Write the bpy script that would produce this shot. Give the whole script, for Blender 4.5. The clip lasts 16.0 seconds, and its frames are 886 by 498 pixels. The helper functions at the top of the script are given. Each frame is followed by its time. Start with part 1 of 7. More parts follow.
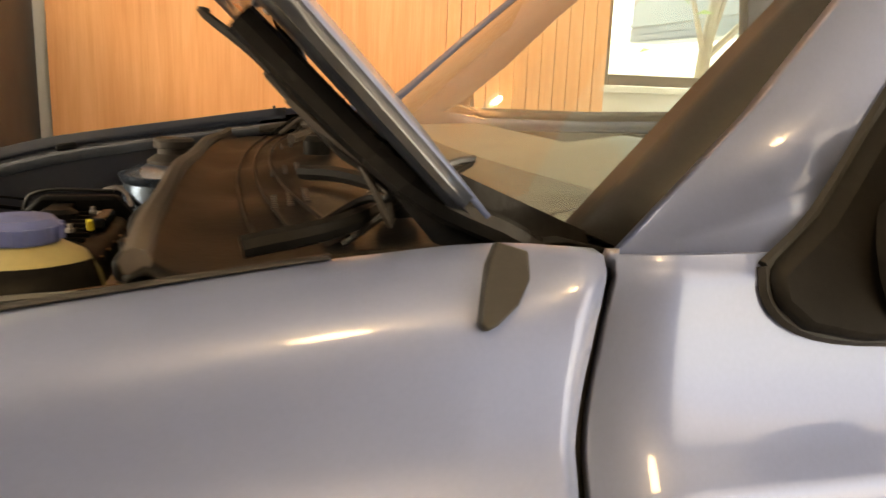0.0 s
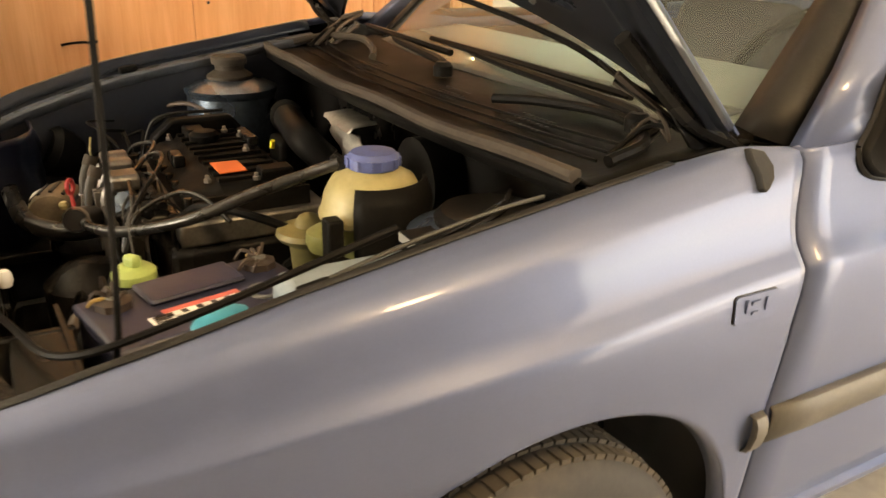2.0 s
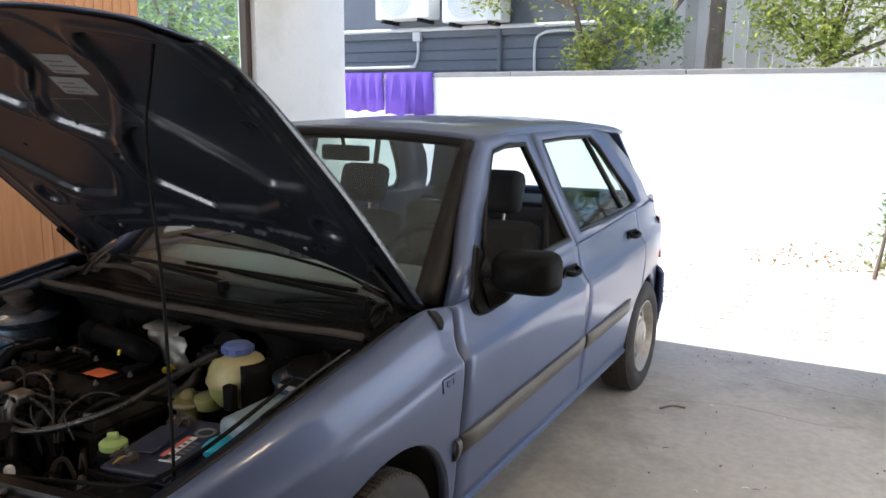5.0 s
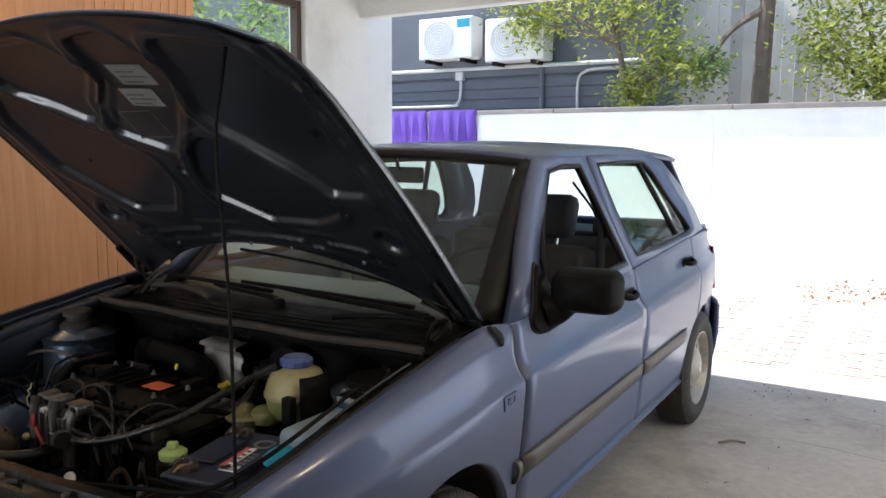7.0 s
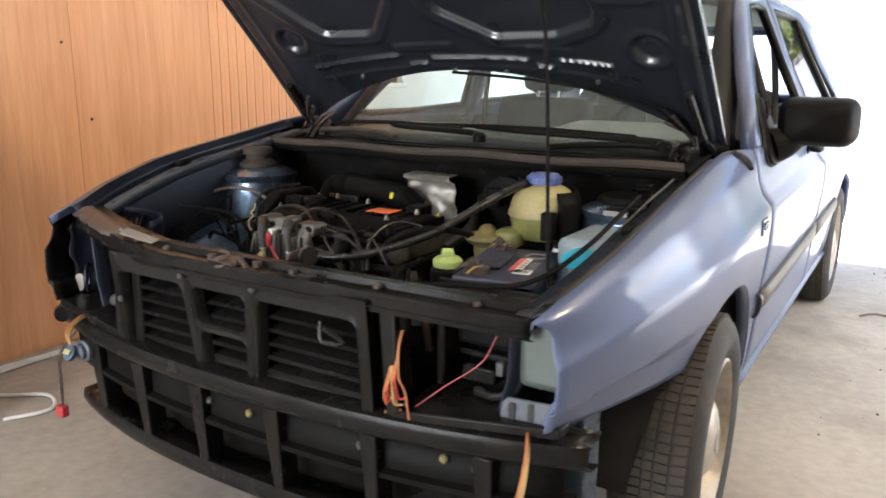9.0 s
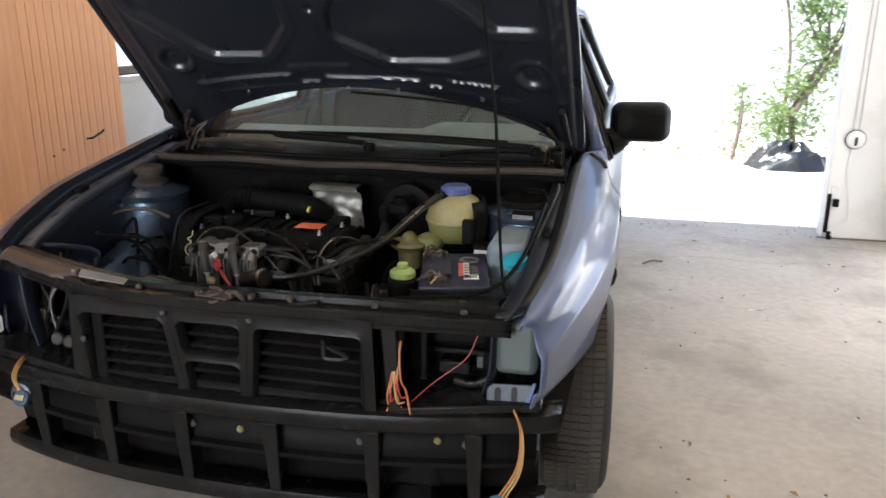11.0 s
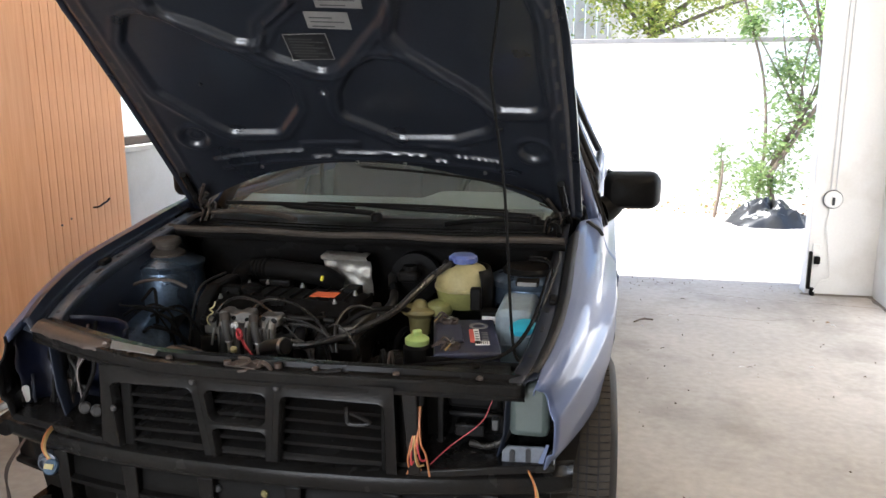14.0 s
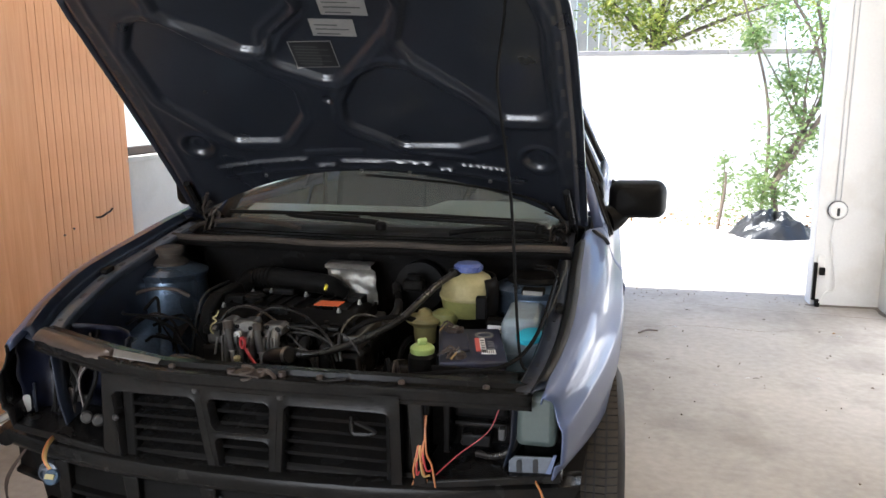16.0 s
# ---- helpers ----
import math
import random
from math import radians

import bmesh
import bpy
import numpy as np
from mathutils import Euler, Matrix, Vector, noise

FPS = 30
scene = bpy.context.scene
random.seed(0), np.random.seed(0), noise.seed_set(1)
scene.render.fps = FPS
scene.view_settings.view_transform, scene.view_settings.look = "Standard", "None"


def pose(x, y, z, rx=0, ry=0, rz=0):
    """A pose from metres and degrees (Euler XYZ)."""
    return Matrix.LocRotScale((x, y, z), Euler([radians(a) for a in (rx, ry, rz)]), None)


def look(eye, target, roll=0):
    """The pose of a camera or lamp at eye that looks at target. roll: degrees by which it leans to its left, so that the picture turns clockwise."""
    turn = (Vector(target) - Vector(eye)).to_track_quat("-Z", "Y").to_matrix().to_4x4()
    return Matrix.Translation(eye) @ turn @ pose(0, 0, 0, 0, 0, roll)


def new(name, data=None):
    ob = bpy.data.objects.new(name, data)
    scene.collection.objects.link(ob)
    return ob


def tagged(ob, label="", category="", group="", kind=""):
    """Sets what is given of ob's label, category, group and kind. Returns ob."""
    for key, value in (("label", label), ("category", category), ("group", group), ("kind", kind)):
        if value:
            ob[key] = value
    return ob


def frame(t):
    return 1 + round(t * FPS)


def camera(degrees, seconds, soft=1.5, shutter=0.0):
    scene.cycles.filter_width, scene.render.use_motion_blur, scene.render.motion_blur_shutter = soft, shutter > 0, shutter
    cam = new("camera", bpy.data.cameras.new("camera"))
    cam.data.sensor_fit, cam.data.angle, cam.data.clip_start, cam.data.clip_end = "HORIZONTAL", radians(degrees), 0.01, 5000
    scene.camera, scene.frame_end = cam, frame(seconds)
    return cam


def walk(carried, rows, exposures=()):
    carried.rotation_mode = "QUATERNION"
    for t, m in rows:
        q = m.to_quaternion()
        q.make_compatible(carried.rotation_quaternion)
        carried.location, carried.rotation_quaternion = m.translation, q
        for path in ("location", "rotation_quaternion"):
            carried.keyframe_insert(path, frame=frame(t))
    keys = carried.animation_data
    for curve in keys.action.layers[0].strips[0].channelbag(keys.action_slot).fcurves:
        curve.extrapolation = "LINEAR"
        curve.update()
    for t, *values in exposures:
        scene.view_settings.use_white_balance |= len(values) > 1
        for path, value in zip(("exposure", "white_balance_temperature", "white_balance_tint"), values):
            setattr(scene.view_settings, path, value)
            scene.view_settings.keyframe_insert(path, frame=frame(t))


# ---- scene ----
# ---- camera ----
cam = camera(59.6, 16.0, shutter=0.4)
PATH = [
    (0, (1.208, 0.180, 1.013), (-0.697, 0.617, 0.593), 2.3),
    (0.3, (1.313, 0.111, 1.046), (-0.588, 0.543, 0.600), 1.8),
    (0.7, (1.392, 0.038, 1.072), (-0.484, 0.509, 0.570), 1.6),
    (1, (1.412, -0.025, 1.079), (-0.413, 0.519, 0.468), 1.5),
    (1.5, (1.395, -0.235, 1.126), (-0.319, 0.490, 0.393), 1.4),
    (2, (1.405, -0.520, 1.169), (-0.206, 0.386, 0.412), 1.2),
    (2.5, (1.456, -0.72, 1.227), (-0.01, 0.386, 0.434), 0.4),
    (3, (1.543, -0.972, 1.305), (0.212, 0.306, 0.532), 0.9),
    (3.5, (1.541, -1.19, 1.372), (0.322, 0.199, 0.607), 0.8),
    (4, (1.595, -1.37, 1.436), (0.549, 0.176, 0.718), 0.7),
    (4.5, (1.734, -1.466, 1.477), (0.797, 0.211, 0.923), 0.3),
    (5, (1.766, -1.498, 1.475), (0.821, 0.227, 1.111), 0.5),
    (7.5, (1.642, -1.518, 1.333), (0.589, 0.163, 1.079), 0.3),
    (8, (1.507, -1.648, 1.259), (0.442, 0.025, 0.997), 0.3),
    (8.5, (1.351, -1.699, 1.178), (0.291, -0.036, 0.848), 0.5),
    (9, (1.141, -1.747, 1.098), (0.111, -0.092, 0.653), 0.5),
    (11.5, (0.796, -2.197, 1.326), (0.421, -0.312, 0.773), 0.1),
    (12, (0.759, -2.229, 1.34), (0.366, -0.335, 0.833), -0.2),
    (12.5, (0.743, -2.228, 1.34), (0.348, -0.324, 0.874), -0.2),
    (13, (0.739, -2.226, 1.343), (0.348, -0.315, 0.9), -0.1),
    (13.5, (0.751, -2.231, 1.339), (0.356, -0.316, 0.916), -0.1),
    (14, (0.776, -2.239, 1.344), (0.371, -0.323, 0.934), -0.1),
    (14.5, (0.779, -2.249, 1.338), (0.375, -0.331, 0.94), -0.0),
    (15, (0.773, -2.242, 1.332), (0.373, -0.321, 0.941), -0.0),
    (15.5, (0.769, -2.232, 1.34), (0.364, -0.313, 0.947), -0.0),
    (16, (0.764, -2.227, 1.329), (0.353, -0.306, 0.951), -0.1),
]
EXPOSURES = [(0.0, 2.72, 9000, 10), (2.0, 2.82, 9000, 10), (3.0, 2.66, 8000, 10), (4.0, 2.34, 6900, 10), (4.6, 1.65, 6150, 10), (5.0, 1.24, 5850, 10), (7.5, 1.02, 6000, 10),
             (8.2, 1.62, 6100, 10), (9.0, 2.42, 6150, 10), (11.5, 1.78, 5900, 10), (13.0, 1.9, 5900, 10), (14.5, 1.96, 5900, 10), (16.0, 1.84, 5850, 10)]
walk(cam, [(t, look(eye, target, roll)) for t, eye, target, roll in PATH], EXPOSURES)

# ---- world and light ----
world = bpy.data.worlds.new("sky")
scene.world = world
world.use_nodes = True
wn = world.node_tree.nodes
sky = wn.new("ShaderNodeTexSky")
sky.sky_type, sky.sun_disc = 'NISHITA', False
SUN_WAY = Vector((0.80, 0.13, -1.35)).normalized()      # the way the sunlight travels
sky.sun_elevation = math.asin(-SUN_WAY.z)
sky.sun_rotation = math.atan2(-SUN_WAY.x, -SUN_WAY.y)
wn["Background"].inputs["Strength"].default_value = 0.15
world.node_tree.links.new(sky.outputs[0], wn["Background"].inputs["Color"])
sun = new("sun", bpy.data.lights.new("sun", 'SUN'))
sun.data.energy, sun.data.angle, sun.data.color = 5.0, radians(0.6), (1.0, 0.95, 0.86)
sun.rotation_mode = 'QUATERNION'
sun.rotation_quaternion = (-SUN_WAY).to_track_quat('Z', 'Y')

# ---- materials ----
def nodes_of(name):
    m = bpy.data.materials.new(name)
    m.use_nodes = True
    return m, m.node_tree.nodes, m.node_tree.links, m.node_tree.nodes["Principled BSDF"]


def mat(name, col, rough=0.5, metal=0.0, var=0.12, scale=6.0, fine=80.0, bump=0.0, coat=0.0, dirt=None, dirt_amt=0.0,
        dirt_scale=3.0, spec=0.5, rand=0.0, emit=0.0, transmission=0.0):
    """A surface with two scales of colour variation, uneven gloss, fine relief, and an optional blotchy second colour."""
    m, n, l, p = nodes_of(name)
    tc = n.new("ShaderNodeTexCoord")
    big = n.new("ShaderNodeTexNoise"); big.inputs["Scale"].default_value = scale; big.inputs["Detail"].default_value = 5
    sm = n.new("ShaderNodeTexNoise"); sm.inputs["Scale"].default_value = fine; sm.inputs["Detail"].default_value = 3
    for q in (big, sm):
        l.new(tc.outputs["Object"], q.inputs["Vector"])
    a = n.new("ShaderNodeMix"); a.data_type = 'RGBA'; a.blend_type = 'MIX'
    dark = [c * (1 - var) for c in col]; light = [min(1, c * (1 + var)) for c in col]
    a.inputs[6].default_value = (*dark, 1); a.inputs[7].default_value = (*light, 1)
    add = n.new("ShaderNodeMath"); add.operation = 'MULTIPLY_ADD'; add.inputs[1].default_value = 0.4
    hf = n.new("ShaderNodeMath"); hf.operation = 'MULTIPLY'; hf.inputs[1].default_value = 0.6
    l.new(big.outputs[0], hf.inputs[0]); l.new(sm.outputs[0], add.inputs[0]); l.new(hf.outputs[0], add.inputs[2])
    cr = n.new("ShaderNodeMapRange"); cr.inputs[1].default_value = 0.3; cr.inputs[2].default_value = 0.7
    l.new(add.outputs[0], cr.inputs[0]); l.new(cr.outputs[0], a.inputs[0])
    out = a.outputs[2]
    if dirt:
        dn = n.new("ShaderNodeTexNoise"); dn.inputs["Scale"].default_value = dirt_scale; dn.inputs["Detail"].default_value = 8
        dn.inputs["Roughness"].default_value = 0.65
        l.new(tc.outputs["Object"], dn.inputs["Vector"])
        dr = n.new("ShaderNodeMapRange"); dr.inputs[1].default_value = 0.5; dr.inputs[2].default_value = 0.75; dr.inputs[4].default_value = dirt_amt
        l.new(dn.outputs[0], dr.inputs[0])
        b = n.new("ShaderNodeMix"); b.data_type = 'RGBA'; b.inputs[7].default_value = (*dirt, 1)
        l.new(dr.outputs[0], b.inputs[0]); l.new(out, b.inputs[6]); out = b.outputs[2]
    if rand:
        oi = n.new("ShaderNodeObjectInfo")
        h = n.new("ShaderNodeHueSaturation"); mr = n.new("ShaderNodeMapRange")
        mr.inputs[3].default_value = 1 - rand; mr.inputs[4].default_value = 1 + rand
        l.new(oi.outputs["Random"], mr.inputs[0]); l.new(mr.outputs[0], h.inputs["Value"]); l.new(out, h.inputs["Color"]); out = h.outputs[0]
    l.new(out, p.inputs["Base Color"])
    rr = n.new("ShaderNodeMapRange"); rr.inputs[3].default_value = max(0.02, rough - 0.08); rr.inputs[4].default_value = min(1, rough + 0.1)
    l.new(big.outputs[0], rr.inputs[0]); l.new(rr.outputs[0], p.inputs["Roughness"])
    p.inputs["Metallic"].default_value = metal
    p.inputs["Coat Weight"].default_value = coat; p.inputs["Coat Roughness"].default_value = 0.06
    p.inputs["Specular IOR Level"].default_value = spec
    p.inputs["Transmission Weight"].default_value = transmission
    if bump:
        bp = n.new("ShaderNodeBump"); bp.inputs["Strength"].default_value = bump; bp.inputs["Distance"].default_value = 0.004
        l.new(add.outputs[0], bp.inputs["Height"]); l.new(bp.outputs[0], p.inputs["Normal"])
    if emit:
        l.new(out, p.inputs["Emission Color"]); p.inputs["Emission Strength"].default_value = emit
    return m


def wood_mat(name, col, dark):
    """Plywood: long upright grain with broad cathedral figure."""
    m, n, l, p = nodes_of(name)
    tc = n.new("ShaderNodeTexCoord"); mp = n.new("ShaderNodeMapping"); mp.inputs["Scale"].default_value = (1, 9, 0.55)
    l.new(tc.outputs["Object"], mp.inputs[0])
    a = n.new("ShaderNodeTexNoise"); a.inputs["Scale"].default_value = 3.0; a.inputs["Detail"].default_value = 6; a.inputs["Distortion"].default_value = 0.6
    mp2 = n.new("ShaderNodeMapping"); mp2.inputs["Scale"].default_value = (1, 60, 1.5); l.new(tc.outputs["Object"], mp2.inputs[0])
    b = n.new("ShaderNodeTexNoise"); b.inputs["Scale"].default_value = 4.0; b.inputs["Detail"].default_value = 4
    c = n.new("ShaderNodeTexNoise"); c.inputs["Scale"].default_value = 0.9; c.inputs["Detail"].default_value = 3
    l.new(mp.outputs[0], a.inputs["Vector"]); l.new(mp2.outputs[0], b.inputs["Vector"]); l.new(tc.outputs["Object"], c.inputs["Vector"])
    s = n.new("ShaderNodeMath"); s.operation = 'MULTIPLY_ADD'; s.inputs[1].default_value = 0.35; l.new(b.outputs[0], s.inputs[0])
    s2 = n.new("ShaderNodeMath"); s2.operation = 'MULTIPLY'; s2.inputs[1].default_value = 0.65; l.new(a.outputs[0], s2.inputs[0]); l.new(s2.outputs[0], s.inputs[2])
    r = n.new("ShaderNodeMapRange"); r.inputs[1].default_value = 0.36; r.inputs[2].default_value = 0.64; l.new(s.outputs[0], r.inputs[0])
    x = n.new("ShaderNodeMix"); x.data_type = 'RGBA'; x.inputs[6].default_value = (*dark, 1); x.inputs[7].default_value = (*col, 1)
    l.new(r.outputs[0], x.inputs[0])
    h = n.new("ShaderNodeHueSaturation"); mr = n.new("ShaderNodeMapRange"); mr.inputs[1].default_value = 0.3; mr.inputs[2].default_value = 0.7
    mr.inputs[3].default_value = 0.86; mr.inputs[4].default_value = 1.1
    l.new(c.outputs[0], mr.inputs[0]); l.new(mr.outputs[0], h.inputs["Value"]); l.new(x.outputs[2], h.inputs["Color"])
    l.new(h.outputs[0], p.inputs["Base Color"])
    p.inputs["Roughness"].default_value = 0.5
    bp = n.new("ShaderNodeBump"); bp.inputs["Strength"].default_value = 0.15; bp.inputs["Distance"].default_value = 0.003
    l.new(s.outputs[0], bp.inputs["Height"]); l.new(bp.outputs[0], p.inputs["Normal"])
    return m


def glass_mat(name, tint, rough=0.0, dust=0.0, ior=1.5):
    m, n, l, p = nodes_of(name)
    n.remove(p)
    t = n.new("ShaderNodeBsdfTransparent"); t.inputs[0].default_value = (*tint, 1)
    g = n.new("ShaderNodeBsdfGlossy"); g.inputs["Roughness"].default_value = 0.02 + rough
    lw = n.new("ShaderNodeLayerWeight"); lw.inputs[0].default_value = 0.5
    po = n.new("ShaderNodeMath"); po.operation = 'POWER'; po.inputs[1].default_value = 5.0
    l.new(lw.outputs["Facing"], po.inputs[0])
    fr = n.new("ShaderNodeMath"); fr.operation = 'MULTIPLY_ADD'; fr.inputs[1].default_value = 0.95; fr.inputs[2].default_value = ((ior - 1) / (ior + 1)) ** 2
    l.new(po.outputs[0], fr.inputs[0])
    mx = n.new("ShaderNodeMixShader")
    l.new(fr.outputs[0], mx.inputs[0]); l.new(t.outputs[0], mx.inputs[1]); l.new(g.outputs[0], mx.inputs[2])
    out = mx.outputs[0]
    if dust:
        tc = n.new("ShaderNodeTexCoord"); no = n.new("ShaderNodeTexNoise"); no.inputs["Scale"].default_value = 5; no.inputs["Detail"].default_value = 6
        l.new(tc.outputs["Object"], no.inputs["Vector"])
        mr = n.new("ShaderNodeMapRange"); mr.inputs[1].default_value = 0.3; mr.inputs[2].default_value = 0.7
        mr.inputs[3].default_value = dust * 0.6; mr.inputs[4].default_value = dust * 1.3
        l.new(no.outputs[0], mr.inputs[0])
        d = n.new("ShaderNodeBsdfDiffuse"); d.inputs[0].default_value = (0.55, 0.63, 0.59, 1)
        m2 = n.new("ShaderNodeMixShader"); l.new(mr.outputs[0], m2.inputs[0]); l.new(out, m2.inputs[1]); l.new(d.outputs[0], m2.inputs[2]); out = m2.outputs[0]
    l.new(out, n["Material Output"].inputs[0])
    return m


PAINT = mat("blue_metallic_paint", (0.105, 0.129, 0.214), 0.46, 0.36, 0.05, 2.0, 300, 0, spec=0.15, coat=0.48, dirt=(0.13, 0.145, 0.20), dirt_amt=0.16)
PAINT.node_tree.nodes["Principled BSDF"].inputs["Coat Roughness"].default_value = 0.06
TOWERP = mat("dusty_light_blue_bay_paint", (0.15, 0.20, 0.27), 0.28, 0.85, 0.3, 7, 90, 0.14, coat=0.4, dirt=(0.022, 0.022, 0.024), dirt_amt=0.8, dirt_scale=7)
# Dusty bay blue with the shade of the deep bay darkened into it
BAYPAINT = mat("dusty_shaded_bay_paint", (0.016, 0.021, 0.034), 0.34, 0.3, 0.25, 5, 90, 0.08, coat=0.12, dirt=(0.03, 0.026, 0.022), dirt_amt=0.85, dirt_scale=6)
# Hood paint with the shade under the open hood put into its colour
HOODIN = mat("hood_shaded_paint", (0.019, 0.022, 0.029), 0.29, 0.2, 0.25, 4, 120, 0.03, coat=0.8, dirt=(0.026, 0.028, 0.034), dirt_amt=0.35, dirt_scale=5)
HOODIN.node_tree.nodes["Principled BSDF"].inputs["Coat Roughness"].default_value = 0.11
# Dirty blue of the headlamp recess, its shade put into the colour
NAVY = mat("dirty_shaded_navy_paint", (0.006, 0.008, 0.020), 0.3, 0.2, 0.3, 9, 90, 0.12, coat=0.15, dirt=(0.022, 0.019, 0.017), dirt_amt=0.7, dirt_scale=9)
TEALP = mat("dull_teal_plastic", (0.04, 0.075, 0.12), 0.5, 0, 0.2, 20, 100, 0.1, dirt=(0.05, 0.05, 0.05), dirt_amt=0.5, dirt_scale=18)
BLACK = mat("black_plastic", (0.008, 0.0075, 0.007), 0.42, 0, 0.3, 8, 160, 0.18, dirt=(0.013, 0.011, 0.0095), dirt_amt=0.4, dirt_scale=9, spec=0.04)
TRIM = mat("dull_black_trim", (0.013, 0.0122, 0.0115), 0.5, 0, 0.2, 8, 200, 0.15, dirt=(0.035, 0.03, 0.025), dirt_amt=0.3, spec=0.25)
RUBBER = mat("tyre_rubber", (0.028, 0.026, 0.024), 0.75, 0, 0.25, 10, 120, 0.2, dirt=(0.10, 0.08, 0.062), dirt_amt=0.45, dirt_scale=9)
FRAME = mat("greasy_black_steel", (0.013, 0.0122, 0.0115), 0.24, 0.1, 0.3, 14, 120, 0.3, coat=0.0, dirt=(0.022, 0.016, 0.012), dirt_amt=0.5, dirt_scale=11, spec=0.13)
RUSTY = mat("dusty_brown_steel", (0.075, 0.056, 0.046), 0.45, 0.35, 0.3, 9, 120, 0.15, dirt=(0.02, 0.017, 0.016), dirt_amt=0.75, dirt_scale=5)
ALU = mat("cast_aluminium", (0.225, 0.215, 0.20), 0.42, 0.85, 0.25, 20, 160, 0.3, dirt=(0.07, 0.055, 0.045), dirt_amt=0.75, dirt_scale=12)
STEEL = mat("zinc_steel", (0.45, 0.44, 0.42), 0.35, 0.9, 0.2, 20, 160, 0.1, dirt=(0.1, 0.08, 0.06), dirt_amt=0.5, dirt_scale=14)
WHEELP = mat("silver_wheel_paint", (0.42, 0.385, 0.33), 0.45, 0.5, 0.12, 10, 200, 0.05, dirt=(0.14, 0.11, 0.085), dirt_amt=0.7, dirt_scale=8)
TANK = mat("yellowed_tank_plastic", (0.42, 0.365, 0.175), 0.38, 0, 0.18, 9, 90, 0.05, dirt=(0.24, 0.19, 0.07), dirt_amt=0.6, dirt_scale=10, transmission=0.25)
COOLANT = mat("coolant_stained_plastic", (0.26, 0.255, 0.085), 0.38, 0, 0.2, 9, 90, 0.05, dirt=(0.13, 0.15, 0.04), dirt_amt=0.7, dirt_scale=9, transmission=0.2)
BLUECAP = mat("faded_blue_cap", (0.075, 0.10, 0.26), 0.5, 0, 0.2, 20, 100, 0.1, dirt=(0.12, 0.12, 0.15), dirt_amt=0.6, dirt_scale=18)
CYANCAP = mat("turquoise_cap", (0.03, 0.3, 0.4), 0.45, 0, 0.12, 20, 100, 0.05)
GREENCAP = mat("pale_green_cap", (0.33, 0.43, 0.13), 0.5, 0, 0.15, 20, 100, 0.1, dirt=(0.25, 0.25, 0.1), dirt_amt=0.4)
BATT = mat("battery_blue_plastic", (0.017, 0.019, 0.042), 0.45, 0, 0.2, 8, 100, 0.08, dirt=(0.14, 0.12, 0.1), dirt_amt=0.35)
ORANGE = mat("orange_sticker", (0.75, 0.14, 0.035), 0.6, 0, 0.08)
ORANGEW = mat("orange_wire", (0.42, 0.15, 0.05), 0.5, 0, 0.2, 30)
YELLOWW = mat("tan_wire", (0.38, 0.25, 0.09), 0.5, 0, 0.2, 30)
REDW = mat("red_plastic", (0.36, 0.03, 0.035), 0.45, 0, 0.15, 20)
WHITEP = mat("white_label", (0.75, 0.74, 0.71), 0.6, 0, 0.06, 10, 90, 0, dirt=(0.4, 0.36, 0.3), dirt_amt=0.4)
YELLOWP = mat("yellow_plastic", (0.75, 0.62, 0.05), 0.5, 0, 0.1)
REDP = mat("red_label", (0.6, 0.12, 0.1), 0.5, 0, 0.1)
BLACKP = mat("black_label", (0.012, 0.012, 0.013), 0.4, 0, 0.2)
CLOTHSEAT = mat("dark_seat_cloth", (0.045, 0.046, 0.052), 0.9, 0, 0.2, 8, 400, 0.08)
INTER = mat("grey_interior_plastic", (0.05, 0.05, 0.048), 0.65, 0, 0.15, 8, 200, 0.1)
DASHM = mat("pale_grey_dashboard_plastic", (0.14, 0.157, 0.152), 0.4, 0, 0.08, 5, 200, 0.05, dirt=(0.11, 0.118, 0.11), dirt_amt=0.5)
GLASS = glass_mat("clear_car_glass", (0.88, 0.94, 0.91))
# The dust mix also stands in for bright haze and reflections on the windscreen
DUSTHAZE = glass_mat("dusty_hazed_windscreen_glass", (0.84, 0.92, 0.88), 0.0, 0.07, 1.55)
GLASSD = glass_mat("tinted_car_glass", (0.76, 0.86, 0.78))
LAMPRED = mat("tail_lamp_red", (0.35, 0.02, 0.02), 0.2, 0, 0.1, coat=0.6)
PLY = wood_mat("plywood", (0.93, 0.49, 0.24), (0.80, 0.36, 0.15))
CONC = mat("worn_concrete", (0.40, 0.362, 0.31), 0.75, 0, 0.22, 1.2, 26, 0.3, dirt=(0.205, 0.175, 0.14), dirt_amt=0.85, dirt_scale=1.7)
CONC2 = mat("weathered_outdoor_concrete", (0.72, 0.68, 0.62), 0.85, 0, 0.15, 1.0, 50, 0.3, dirt=(0.32, 0.28, 0.24), dirt_amt=0.6, dirt_scale=1.3)
WALLW = mat("white_wall_paint", (0.72, 0.71, 0.685), 0.7, 0, 0.05, 2, 60, 0.15, dirt=(0.52, 0.485, 0.43), dirt_amt=0.6, dirt_scale=2.2)
CEILP = mat("ceiling_paint", (0.82, 0.805, 0.77), 0.8, 0, 0.05, 2, 60, 0.1)
YARDW = mat("whitewashed_yard_wall", (0.88, 0.87, 0.85), 0.85, 0, 0.05, 1.5, 40, 0.3, dirt=(0.7, 0.67, 0.62), dirt_amt=0.4, dirt_scale=2.2)
CAPSTONE = mat("grey_coping", (0.27, 0.25, 0.23), 0.85, 0, 0.2, 4, 60, 0.3, dirt=(0.16, 0.15, 0.14), dirt_amt=0.6)
